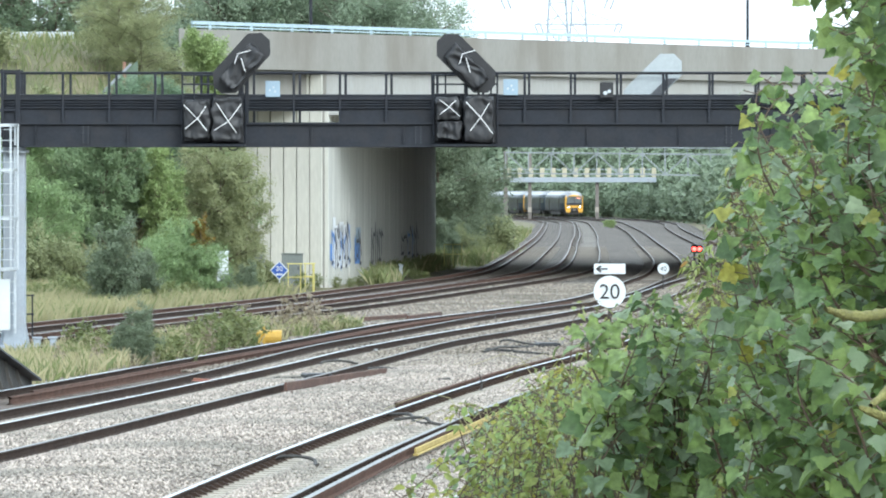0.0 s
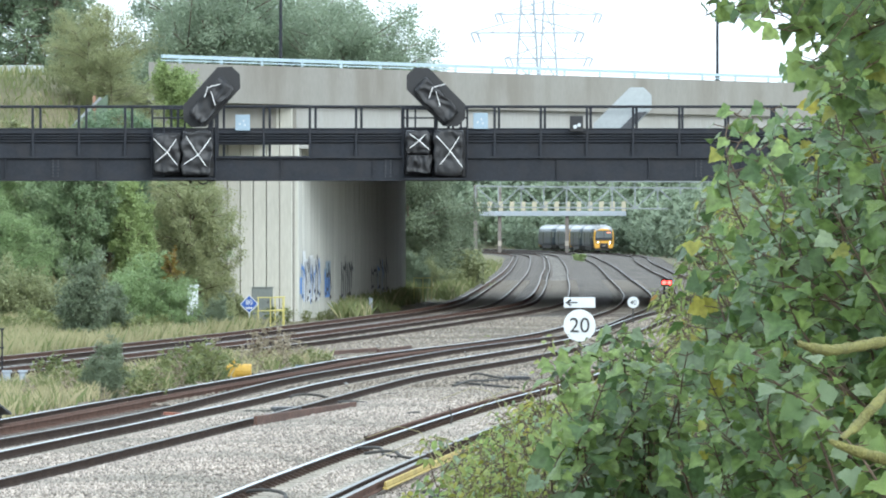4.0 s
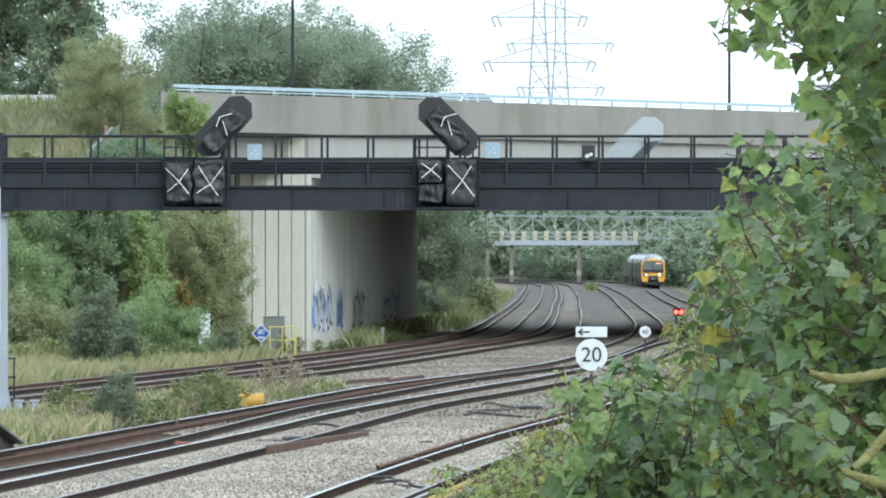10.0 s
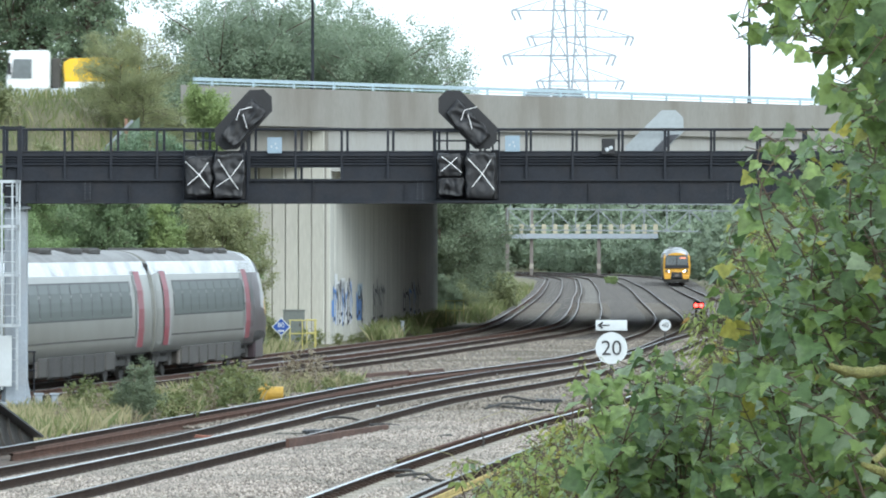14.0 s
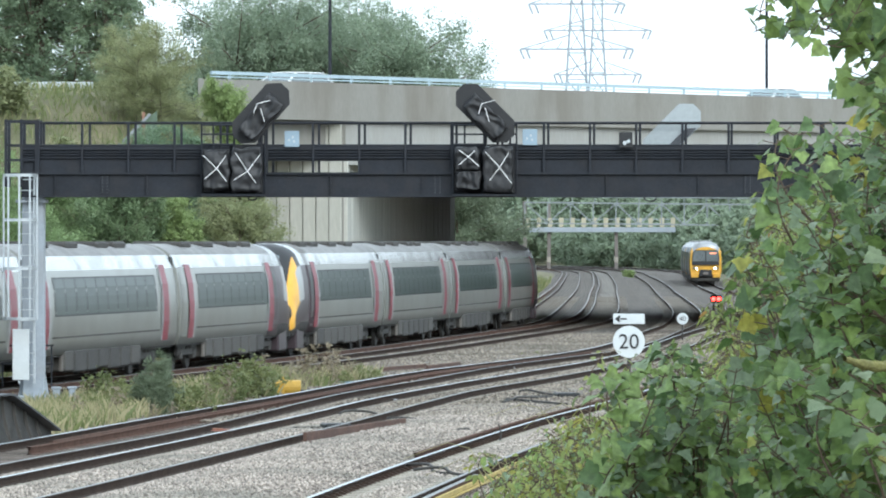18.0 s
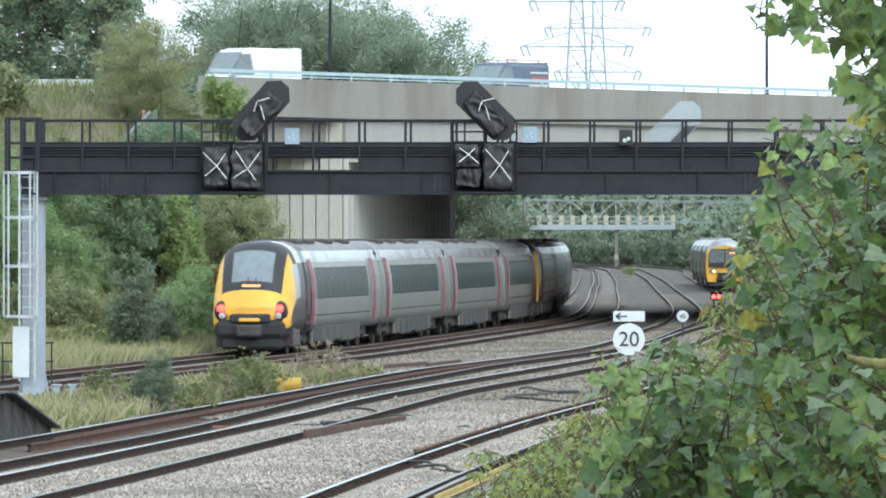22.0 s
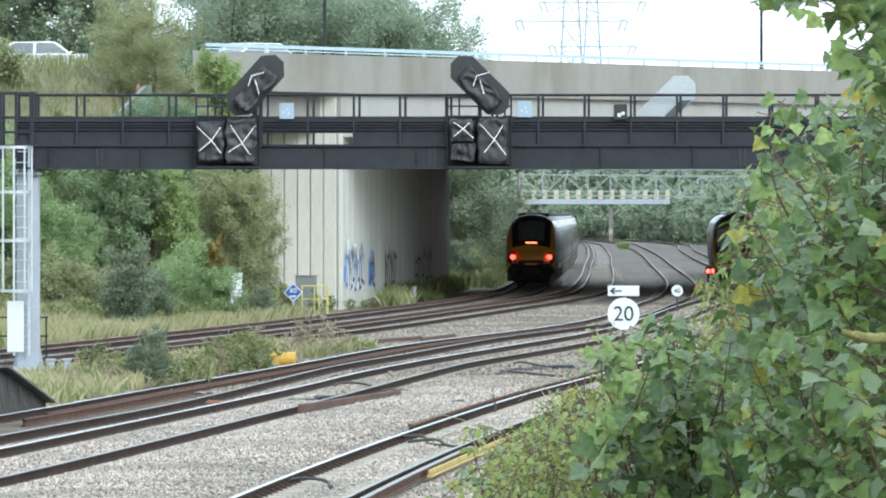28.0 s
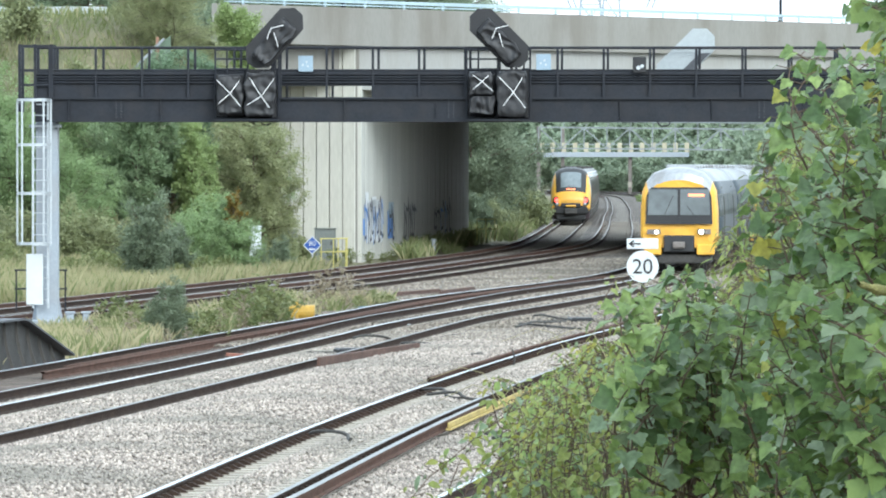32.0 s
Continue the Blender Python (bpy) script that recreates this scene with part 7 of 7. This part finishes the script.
def loose_bits():
    rng = random.Random(33)
    for spot, size in (((-1.41, 202.48), 0.16), ((-0.52, 207.97), 0.12), ((-2.26, 148.75), 0.2), ((-1.4, 144.54), 0.22), ((-4.97, 174.76), 0.2), ((-3.38, 144.99), 0.12), ((-1.67, 169.6), 0.1), ((4.68, 152.7), 0.25), ((-3.92, 251.16), 0.1), ((0.25, 280.26), 0.1), ((1.59, 211.81), 0.14)):
        t = thing("litter", pose(spot[0], spot[1], -0.13, 0, 0, rng.uniform(0, 180)), "scrap of white litter on the ballast", "litter", "white litter")
        bm = bm_new()
        bmesh.ops.create_icosphere(bm, subdivisions=2, radius=size / 2)
        for v in bm.verts:
            v.co = Vector((v.co.x * 1.2, v.co.y * 0.8, v.co.z * 0.35)) * (1 + 0.5 * noise.noise(v.co * 20))
        part("scrap", bm, "white", t)
    for spot in ((2.62, 172.14), (-2.65, 143.18)):
        b = thing("point_machine", pose(spot[0], spot[1], -0.16, 0, 0, 12), "black point-motor casing beside the rail", "machine")
        bm = bm_new()
        box(bm, -0.28, -0.35, 0, 0.28, 0.35, 0.15, 0.03)
        part("case", bm, "black", b)
        bm = bm_new()
        box(bm, -0.9, -0.05, 0.03, -0.28, 0.05, 0.08)
        part("rod", bm, "under", b)
    # dark loose cables and sticks
    for (a, b) in (((0.13, 98.42), (0.68, 95.16)), ((0.17, 95.16), (0.77, 96.56)), ((0.43, 93.23), (0.61, 99.27)), ((0.22, 96.76), (0.63, 93.61)), ((-0.75, 115.19), (0.15, 114.05)), ((-0.91, 117.55), (-0.23, 114.62)), ((0.89, 163.57), (2.22, 172.14)),
                   ((-1.52, 148.75), (-0.46, 142.3)), ((-0.81, 152.7), (0.21, 156.87)), ((-0.27, 138.02), (0.53, 139.7)), ((-2.31, 98.42), (-1.68, 97.17)), ((1.4, 176.1), (2.5, 172.14)), ((0.08, 152.7), (0.5, 159.04)), ((-2.7, 152.7), (-1.84, 154.75))):
        c = thing("loose_cable", Matrix(), "dark loose cable lying on the ballast", "cable", "loose cables")
        tb = Tubes()
        p = [np.array([a[0] + (b[0] - a[0]) * k + 0.1 * math.sin(7 * k + a[0]), a[1] + (b[1] - a[1]) * k, -0.05 + 0.05 * math.sin(5 * k)]) for k in np.linspace(0, 1, 9)]
        tb.add(p, [0.028] * 9, 6)
        raw("cable", tb.v, tb.f, "under", c, smooth=True)
    s = thing("stump_post", pose(*(0.74, 134.79), -0.2), "thin dead stalk standing by the rail", "stalk")
    tb = Tubes()
    tb.add([(0, 0, 0), (0.03, 0, 0.2), (-0.02, 0, 0.4)], [0.025, 0.02, 0.012], 6)
    raw("stalk", tb.v, tb.f, "under", s)


loose_bits()


def graffiti():
    """Sprayed letters on the abutment, thin strokes a few millimetres proud of the panels."""
    g = thing("graffiti", Matrix(), "blue, white and black graffiti on the abutment wall", "graffiti")
    a = Vector((-4.9, 246.0 * DEEP, 0))
    t = (Vector((wall_x(314 * DEEP), 314 * DEEP, 0)) - a).normalized()
    n = Vector((t.y, -t.x, 0))
    rng = random.Random(12)

    def stroke(s0, z0, s1, z1, w, mat, lift):
        s0, s1, w = s0 * 0.94, s1 * 0.94, w * 0.94
        p, q = a + t * s0 * DEEP + n * lift + Vector((0, 0, z0)), a + t * s1 * DEEP + n * lift + Vector((0, 0, z1))
        bm = bm_new()
        d = (q - p).normalized()
        side = d.cross(n).normalized() * w / 2
        vs = [bm.verts.new(v) for v in (p - side, p + side, q + side, q - side)]
        vs += [bm.verts.new(v.co - n * 0.006) for v in vs]
        for f in ((0, 1, 2, 3), (0, 4, 5, 1), (1, 5, 6, 2), (2, 6, 7, 3), (3, 7, 4, 0)):
            bm.faces.new([vs[i] for i in f])
        part("stroke", bm, mat, g)

    for s0, s1, z0, z1, mat in ((0.6, 2.0, 0.9, 1.6, "graffiti_blue"), (2.1, 12.4, 0.55, 2.35, "graffiti_white"), (2.0, 3.8, 1.6, 2.7, "graffiti_white"), (5.4, 8.2, 1.2, 2.5, "graffiti_white"), (9.4, 11.5, 0.5, 2.3, "graffiti_white"), (14.5, 18.0, 0.6, 1.5, "graffiti_blue"), (14.8, 18.2, 1.5, 2.2, "label_blue")):
        stroke((s0 + s1) / 2, z0, (s0 + s1) / 2, z1, s1 - s0, mat, 0.135)
    # outlined letters: uprights joined by slanting strokes
    for start, count, step, top in ((1.6, 11, 0.95, 2.5), (14.6, 4, 0.95, 2.2), (24.5, 6, 1.3, 2.5), (45, 8, 1.6, 2.3)):
        for k in range(count):
            s = start + k * step
            h = top - 0.7 * rng.random()
            lo = 0.35 + 0.5 * rng.random()
            mat = rng.choice(["graffiti_black", "graffiti_black", "graffiti_blue"])
            stroke(s, lo, s + rng.uniform(-0.2, 0.2), h, 0.28, mat, 0.145)
            stroke(s, h - 0.3 * rng.random(), s + step, lo + 0.4 + 0.8 * rng.random(), 0.16, mat, 0.145)
            if rng.random() < 0.6:
                stroke(s, lo + 0.1, s + step * 0.9, lo + 0.15, 0.16, "graffiti_black", 0.145)


graffiti()


# ---- things beyond ----
def lattice(bm, a, b, h, n, r):
    """A flat lattice girder from a to b, h deep."""
    a, b = Vector(a), Vector(b)
    up = Vector((0, 0, h))
    for k in range(n + 1):
        p = a.lerp(b, k / n)
        beam(bm, p, p + up, r, r)
        if k < n:
            q = a.lerp(b, (k + 1) / n)
            beam(bm, p if k % 2 else p + up, q + up if k % 2 else q, r, r)
    beam(bm, a, b, r * 1.4, r * 1.4)
    beam(bm, a + up, b + up, r * 1.4, r * 1.4)


def far_gantry():
    g = thing("lattice_gantry", pose(0, 620 * DEEP, 0), "grey lattice signal gantry spanning the far tracks", "gantry")
    for y in (0.0, 1.4):
        bm = bm_new()
        lattice(bm, (6.6, y, 5.7), (33, y, 5.45), 2.2, 11, 0.1)
        part("truss", bm, "dull_steel", g)
    for x in (6.6, 33):
        bm = bm_new()
        box(bm, x - 0.2, 0.3, -0.4, x + 0.2, 1.1, 8.0)
        part("leg", bm, "leg_brown", g)
    bm = bm_new()
    for z in (8.5, 9.0):
        bar(bm, (6.6, 0, z), (33, 0, z - 0.2), 0.06, sides=6)
    part("handrail", bm, "dull_steel", g)
    for k in range(12):
        bm = bm_new()
        bar(bm, (6.9 + k * 2.35, 0, 7.8), (6.9 + k * 2.35, 0, 9.0), 0.05, sides=6)
        part("handrail_post", bm, "dull_steel", g)


far_gantry()


def footbridge():
    f = thing("footbridge", pose(0, 818 * DEEP, 0), "pale footbridge with cream panels crossing the far tracks", "footbridge")
    xa, xb = 8.0, 29.6
    bm = bm_new()
    box(bm, xa, -0.9, 5.05, xb, 0.9, 5.75, 0.04)
    part("deck", bm, "galv_paint", f, "pale blue-grey deck girder")
    k = 0
    x = xa + 0.8
    while x < xb:
        bm = bm_new()
        box(bm, x, -0.95, 5.75, x + 0.62, -0.88, 7.05, 0.02)
        part("panel", bm, "cream", f)
        x += 1.55
        k += 1
    bm = bm_new()
    box(bm, xa, -0.93, 6.2, xb, -0.9, 6.3)
    box(bm, xa, -0.93, 6.8, xb, -0.9, 6.9)
    part("railing", bm, "galv_paint", f)
    for x in (12.05, 21.4):
        bm = bm_new()
        box(bm, x - 0.25, -0.25, -0.4, x + 0.25, 0.25, 9.0 if x < 13 else 5.1, 0.03)
        leg = part("leg", bm, "leg_brown", f)
        bm = bm_new()
        box(bm, x - 0.28, -0.28, 0.9, x + 0.28, 0.28, 1.6, 0.02)
        part("band", bm, "concrete_sleeper", leg)


footbridge()


def pylon(x, y, z, label, arms):
    p = thing("pylon", pose(x, y * DEEP, z), label, "pylon")
    top = 62.0

    def half(h):
        return 3.6 - 2.6 * min(1, h / 45)

    hs = [0, 7, 13, 19, 25, 30, 35, 40, 45, 50, 55, 60]
    for sx in (-1, 1):
        for sy in (-1, 1):
            tb = Tubes()
            tb.add([(sx * half(a), sy * half(a), a) for a in hs], [0.2] * len(hs), 4)
            raw("leg", tb.v, tb.f, "galv_paint", p)
    for a, b in zip(hs, hs[1:]):
        for sy in (-1, 1):
            for q, r in (((-half(a), sy * half(a), a), (half(b), sy * half(b), b)), ((half(a), sy * half(a), a), (-half(b), sy * half(b), b)), ((-half(b), sy * half(b), b), (half(b), sy * half(b), b))):
                bm = bm_new()
                beam(bm, q, r, 0.17, 0.17)
                part("brace", bm, "galv_paint", p)
    for h, w in arms:
        for s in (-1, 1):
            bm = bm_new()
            beam(bm, (0, 0, h), (s * w, 0, h), 0.34, 0.34)
            beam(bm, (s * half(h), 0, h + 2.6), (s * w, 0, h), 0.26, 0.26)
            for k in (0.35, 0.65):
                beam(bm, (s * w * k, 0, h), (s * w * (k - 0.1), 0, h + 2.6 * (1 - k)), 0.2, 0.2)
            arm = part("cross_arm", bm, "galv_paint", p)
            bm = bm_new()
            beam(bm, (s * w, 0, h), (s * (w - 0.8), 0, h - 1.9), 0.42, 0.42)
            beam(bm, (s * (w - 1.2), 0, h), (s * (w - 1.9), 0, h - 1.8), 0.42, 0.42)
            part("insulator", bm, "galv_paint", arm)


pylon(21.4, 1100, 4.0, "tall lattice power pylon against a white sky", [(39.67 - 4, 10.6), (48.11 - 4, 9.0)])
pylon(28.3, 1230, 4.0, "second lattice power pylon behind the first", [(47.8 - 4, 11.2), (38.6 - 4, 9.2)])


def street_lamp(x, y, z):
    s = thing("street_lamp", pose(x, y * DEEP, z), "slim dark street lamp post on the bridge", "street lamp", "street lamps")
    bm = bm_new()
    bar(bm, (0, 0, 0), (0, 0, 1.5), 0.11, sides=10)
    bar(bm, (0, 0, 1.5), (0, 0, 10.5), 0.075, 0.05, sides=10)
    part("post", bm, "gantry", s)
    bm = bm_new()
    bar(bm, (0, 0, 10.5), (0, -1.2, 10.8), 0.04, sides=8)
    part("arm", bm, "gantry", s)
    bm = bm_new()
    box(bm, -0.14, -1.8, 10.74, 0.14, -1.1, 10.88, 0.04)
    part("lantern", bm, "galv", s)


street_lamp(-5.61, 250, 9.3)
street_lamp(14.32, 277, 9.3)


def left_road_edge():
    b = thing("crash_barrier", pose(0, 238.2 * DEEP, 0), "galvanised crash barrier on the embankment road", "barrier")
    bm = bm_new()
    box(bm, -34, -0.04, 9.95, -14.93, 0.04, 10.25, 0.03)
    part("rail", bm, "galv", b)
    x = -33.5
    while x < -14.93:
        bm = bm_new()
        box(bm, x - 0.06, 0.04, 9.2, x + 0.06, 0.12, 10.2)
        part("post", bm, "galv", b)
        x += 2.4
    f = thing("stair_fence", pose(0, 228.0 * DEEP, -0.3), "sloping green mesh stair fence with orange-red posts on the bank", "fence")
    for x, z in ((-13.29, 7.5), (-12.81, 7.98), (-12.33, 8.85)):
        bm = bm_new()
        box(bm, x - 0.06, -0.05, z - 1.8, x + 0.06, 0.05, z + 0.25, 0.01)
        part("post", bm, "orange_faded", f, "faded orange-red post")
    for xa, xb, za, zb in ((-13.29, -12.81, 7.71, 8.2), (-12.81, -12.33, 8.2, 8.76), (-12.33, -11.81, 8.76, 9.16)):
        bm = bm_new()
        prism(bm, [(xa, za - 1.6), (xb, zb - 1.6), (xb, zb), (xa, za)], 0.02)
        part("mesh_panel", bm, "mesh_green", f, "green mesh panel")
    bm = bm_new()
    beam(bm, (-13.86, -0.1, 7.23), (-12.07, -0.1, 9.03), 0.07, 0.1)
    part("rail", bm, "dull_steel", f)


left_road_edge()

# ---- road vehicles on the bridge ----
def wheels(parent, spots, r):
    for x, y in spots:
        bm = bm_new()
        bar(bm, (x, y - 0.1, r), (x, y + 0.1, r), r, sides=16)
        w = part("wheel", bm, "tyre", parent)
        bm = bm_new()
        bar(bm, (x, y - 0.115, r), (x, y + 0.115, r), r * 0.6, sides=12)
        part("rim", bm, "galv", w)


def saloon(paint, label, length=4.4, height=1.5, van=False, patch=None):
    """A car that points along +x."""
    c = thing("van" if van else "car", Matrix(), label, "van" if van else "car", "traffic on the bridge")
    L, H = length / 2, height
    bm = bm_new()
    if van:
        side = [(-L, 0.35), (L, 0.35), (L + 0.02, 0.9), (L - 0.45, 1.1), (L - 1.15, H - 0.12), (L - 1.4, H), (-L + 0.05, H), (-L, H - 0.1)]
    else:
        side = [(-L, 0.4), (L, 0.4), (L, 0.72), (L - 0.3, 0.85), (L - 1.0, 0.95), (-L + 0.25, 0.98), (-L, 0.85)]
    prism(bm, side, 1.78)
    bmesh.ops.bevel(bm, geom=bm.edges[:], offset=0.16 if van else 0.05, segments=3 if van else 2, affect="EDGES")
    part("body", bm, paint, c, smooth=False)
    if not van:
        bm = bm_new()
        low = [(-L + 0.3, 0.95), (L - 1.0, 0.93)]
        top = [(-L + 0.95, H), (L - 1.75, H)]
        v = [(low[0][0], -0.82, low[0][1]), (low[1][0], -0.82, low[1][1]), (low[1][0], 0.82, low[1][1]), (low[0][0], 0.82, low[0][1]),
             (top[0][0], -0.66, H), (top[1][0], -0.66, H), (top[1][0], 0.66, H), (top[0][0], 0.66, H)]
        vs = [bm.verts.new(q) for q in v]
        for q in ((0, 1, 5, 4), (1, 2, 6, 5), (2, 3, 7, 6), (3, 0, 4, 7)):
            bm.faces.new([vs[i] for i in q])
        bmesh.ops.recalc_face_normals(bm, faces=bm.faces[:])
        part("glasshouse", bm, "screen", c)
        bm = bm_new()
        box(bm, top[0][0] - 0.05, -0.68, H - 0.02, top[1][0] + 0.05, 0.68, H + 0.03, 0.02)
        part("roof", bm, paint, c)
        for k in (0.0, 0.48, 1.0):
            for s in (-1, 1):
                bm = bm_new()
                xa, xb = low[0][0] + (low[1][0] - low[0][0]) * k, top[0][0] + (top[1][0] - top[0][0]) * k
                beam(bm, (xa, s * 0.825, 0.95), (xb, s * 0.67, H), 0.07, 0.05)
                part("pillar", bm, paint, c)
    else:
        bm = bm_new()
        prism(bm, [(L - 1.0, 1.15), (L - 0.5, 1.15), (L - 1.15, H - 0.25), (L - 1.5, H - 0.25), (L - 1.7, 1.2)], 1.81)
        part("cab_window", bm, "cab_glass", c)
        bm = bm_new()
        beam(bm, (L - 0.47, 0, 1.12), (L - 1.12, 0, H - 0.18), 1.5, 0.05)
        part("windscreen", bm, "cab_glass", c)
    for s in (-0.6, 0.6):
        bm = bm_new()
        box(bm, L - 0.08, s - 0.18, 0.62, L + 0.02, s + 0.18, 0.76, 0.02)
        part("head_lamp", bm, "lens", c)
    if patch:
        bm = bm_new()
        box(bm, -L + 0.25, -0.905, 1.2, -0.75, 0.905, 1.5, 0.01)
        part("side_stripe", bm, patch, c, "orange side marking")
        bm = bm_new()
        box(bm, -L + 0.25, -0.905, 1.62, -0.7, 0.905, 1.7, 0.01)
        box(bm, -0.6, -0.905, 1.02, -L + 0.3, 0.905, 1.12, 0.01)
        part("white_marks", bm, "white", c, "white bars of lettering")
        for s in (-0.6, 0.6):
            bm = bm_new()
            beam(bm, (-L + 0.5, s, H + 0.12), (L - 1.5, s, H + 0.12), 0.04, 0.04)
            for xx in (-L + 0.6, L - 1.6):
                beam(bm, (xx, s, H - 0.05), (xx, s, H + 0.12), 0.04, 0.04)
            part("roof_rail", bm, "orange", c)
    wheels(c, [(x, y) for x in (-L + 0.8, L - 0.85) for y in (-0.8, 0.8)], 0.32)
    return c


def lorry():
    c = thing("tipper_lorry", Matrix(), "white lorry with bright yellow covered body", "lorry", "traffic on the bridge")
    bm = bm_new()
    prism(bm, [(1.0, 0.6), (2.75, 0.6), (2.8, 1.3), (2.65, 2.38), (2.35, 2.52), (1.0, 2.52)], 2.2)
    bmesh.ops.bevel(bm, geom=bm.edges[:], offset=0.06, segments=2, affect="EDGES")
    cab = part("cab", bm, "car_white", c)
    bm = bm_new()
    beam(bm, (2.8, 0, 1.32), (2.67, 0, 2.2), 1.95, 0.06)
    part("windscreen", bm, "cab_glass", cab)
    for s in (-1, 1):
        bm = bm_new()
        prism(bm, [(1.75, 1.35), (2.6, 1.35), (2.5, 2.15), (1.75, 2.15)], 0.05, Matrix.Translation((0, s * 1.1, 0)))
        part("side_window", bm, "screen", cab)
        bm = bm_new()
        box(bm, 2.6, s * 1.25 - 0.08, 1.5, 2.75, s * 1.25 + 0.08, 2.0, 0.03)
        part("mirror", bm, "black", cab)
    bm = bm_new()
    box(bm, 2.45, -0.95, 2.4, 2.8, 0.95, 2.52, 0.04)
    part("sun_visor", bm, "car_white", cab)
    bm = bm_new()
    box(bm, -2.7, -1.0, 0.7, 1.0, 1.0, 0.95)
    part("chassis", bm, "under", c)
    bm = bm_new()
    box(bm, 0.55, -0.9, 0.95, 0.95, 0.9, 2.2, 0.05)
    part("tower", bm, "under_grey", c)
    bm = bm_new()
    prism(bm, [(-2.75, 1.2), (0.4, 1.2), (0.45, 2.0), (0.2, 2.18), (-1.2, 2.25), (-2.4, 2.05), (-2.8, 1.8)], 1.9)
    bmesh.ops.bevel(bm, geom=bm.edges[:], offset=0.05, segments=2, affect="EDGES")
    part("load_cover", bm, "load_yellow", c, "bright yellow load cover")
    bm = bm_new()
    box(bm, -2.8, -0.97, 0.9, 0.4, 0.97, 1.22, 0.03)
    part("body_floor", bm, "car_white", c)
    wheels(c, [(x, y) for x in (-1.7, 1.9) for y in (-0.95, 0.95)], 0.48)
    return c


# vehicle, seconds, x at that time, metres a second
TRAFFIC = [(lorry(), 13.0, -6.36, 9.03),
           (saloon("car_white", "white hatchback driving over the bridge", 4.2, 1.45), 11.0, -6.76, 8.2),
           (saloon("car_white", "white saloon car driving over the bridge", 4.4, 1.45), 19.0, -15.82, 8.6),
           (saloon("car_silver", "silver car driving over the bridge", 4.3, 1.44), 16.5, -16.36, 8.4),
           (saloon("car_white", "white car crossing the bridge", 4.2, 1.45), 20.0, -6.09, 10.2),
           (saloon("car_white", "white panel van driving over the bridge", 4.5, 2.32, True), 22.0, -8.9, 8.3),
           (saloon("car_blue", "dark estate van with orange and white side markings", 4.6, 2.1, True, "orange"), 23.0, -5.72, 7.6),
           (saloon("car_silver", "silver car near the end of the bridge", 4.3, 1.42), 26.5, -15.36, 8.4),
           (saloon("car_white", "white car with its roof above the parapet", 4.4, 1.45), 28.0, -8.77, 8.4),
           (saloon("car_white", "white car on the road beyond the trees", 4.4, 1.43), 28.0, -17.92, 8.4)]



# ---- what moves ----
def s_of_y(line, y):
    s = along(line)
    if y < line[0, 1]:
        return float((y - line[0, 1]) * np.linalg.norm(line[1] - line[0]) / (line[1, 1] - line[0, 1]))
    return float(np.interp(y, line[:, 1], s))


HALF = [k * 0.5 for k in range(65)]


def road_y(x):
    """The middle of the near lane: level on the embankment, then along the skewed bridge."""
    return 281.5 + 1.427 * 1.6 * math.log(1 + math.exp((x + 10.0) / 1.6)) + 2.2


def motions():
    # grey train: two four-coach units coupled nose to nose, running away along the first track
    head = [(t, s_of_y(T1, y * DEEP)) for t, y in GREY_HEAD]
    for k, car in enumerate(GREY):
        walk(car, car_rows(T1, head, 11.9 + 23.3 * k, k in (3, 7), HALF))
    # green train: two two-coach units, coming towards the camera along the fourth track
    back = T4[::-1]
    total = along(back)[-1]
    head = [(t, total - s_of_y(T4, d * DEEP)) for t, d in ((30, 267), (31, 243.5), (32, 211))]
    head = [(t, total - s_of_y(T4, 226 * DEEP) - (32 - t) * 24.0) for t in (0, 28)] + head
    for k, car in enumerate(GREEN):
        walk(car, car_rows(back, head, 11.6 + 23.2 * k, k % 2 == 1, HALF))
    # road traffic on the bridge, from right to left
    for car, t, x, speed in TRAFFIC:
        rows = []
        for q in (0, t - 3, t - 2, t - 1, t, t + 1, t + 2, t + 3, 32):
            if 0 <= q <= 32 and (not rows or q > rows[-1][0]):
                xx = x - speed * (q - t)
                rows.append((q, pose(xx, road_y(xx), 9.45, 0, 0, 180 + math.degrees(math.atan(road_y(xx + 0.5) - road_y(xx - 0.5))))))
        walk(car, rows)


cab, mid = long_train_car(True), long_train_car(False)
GREY = [cab, mid] + [copy_thing(cab if k in (3, 4, 7) else mid, Matrix()) for k in range(2, 8)]
front = short_train_car(True)
GREEN = [front] + [copy_thing(front, Matrix()) for k in range(3)]
# seconds, distance of the train's head from the camera's spot
GREY_HEAD = [(0, -92), (13, 171), (14.5, 201.5), (16.5, 241), (19, 293.4), (20, 312.2), (21, 332.2), (22, 352), (24.5, 401), (27, 446), (28, 467), (30, 511), (32, 552)]
motions()
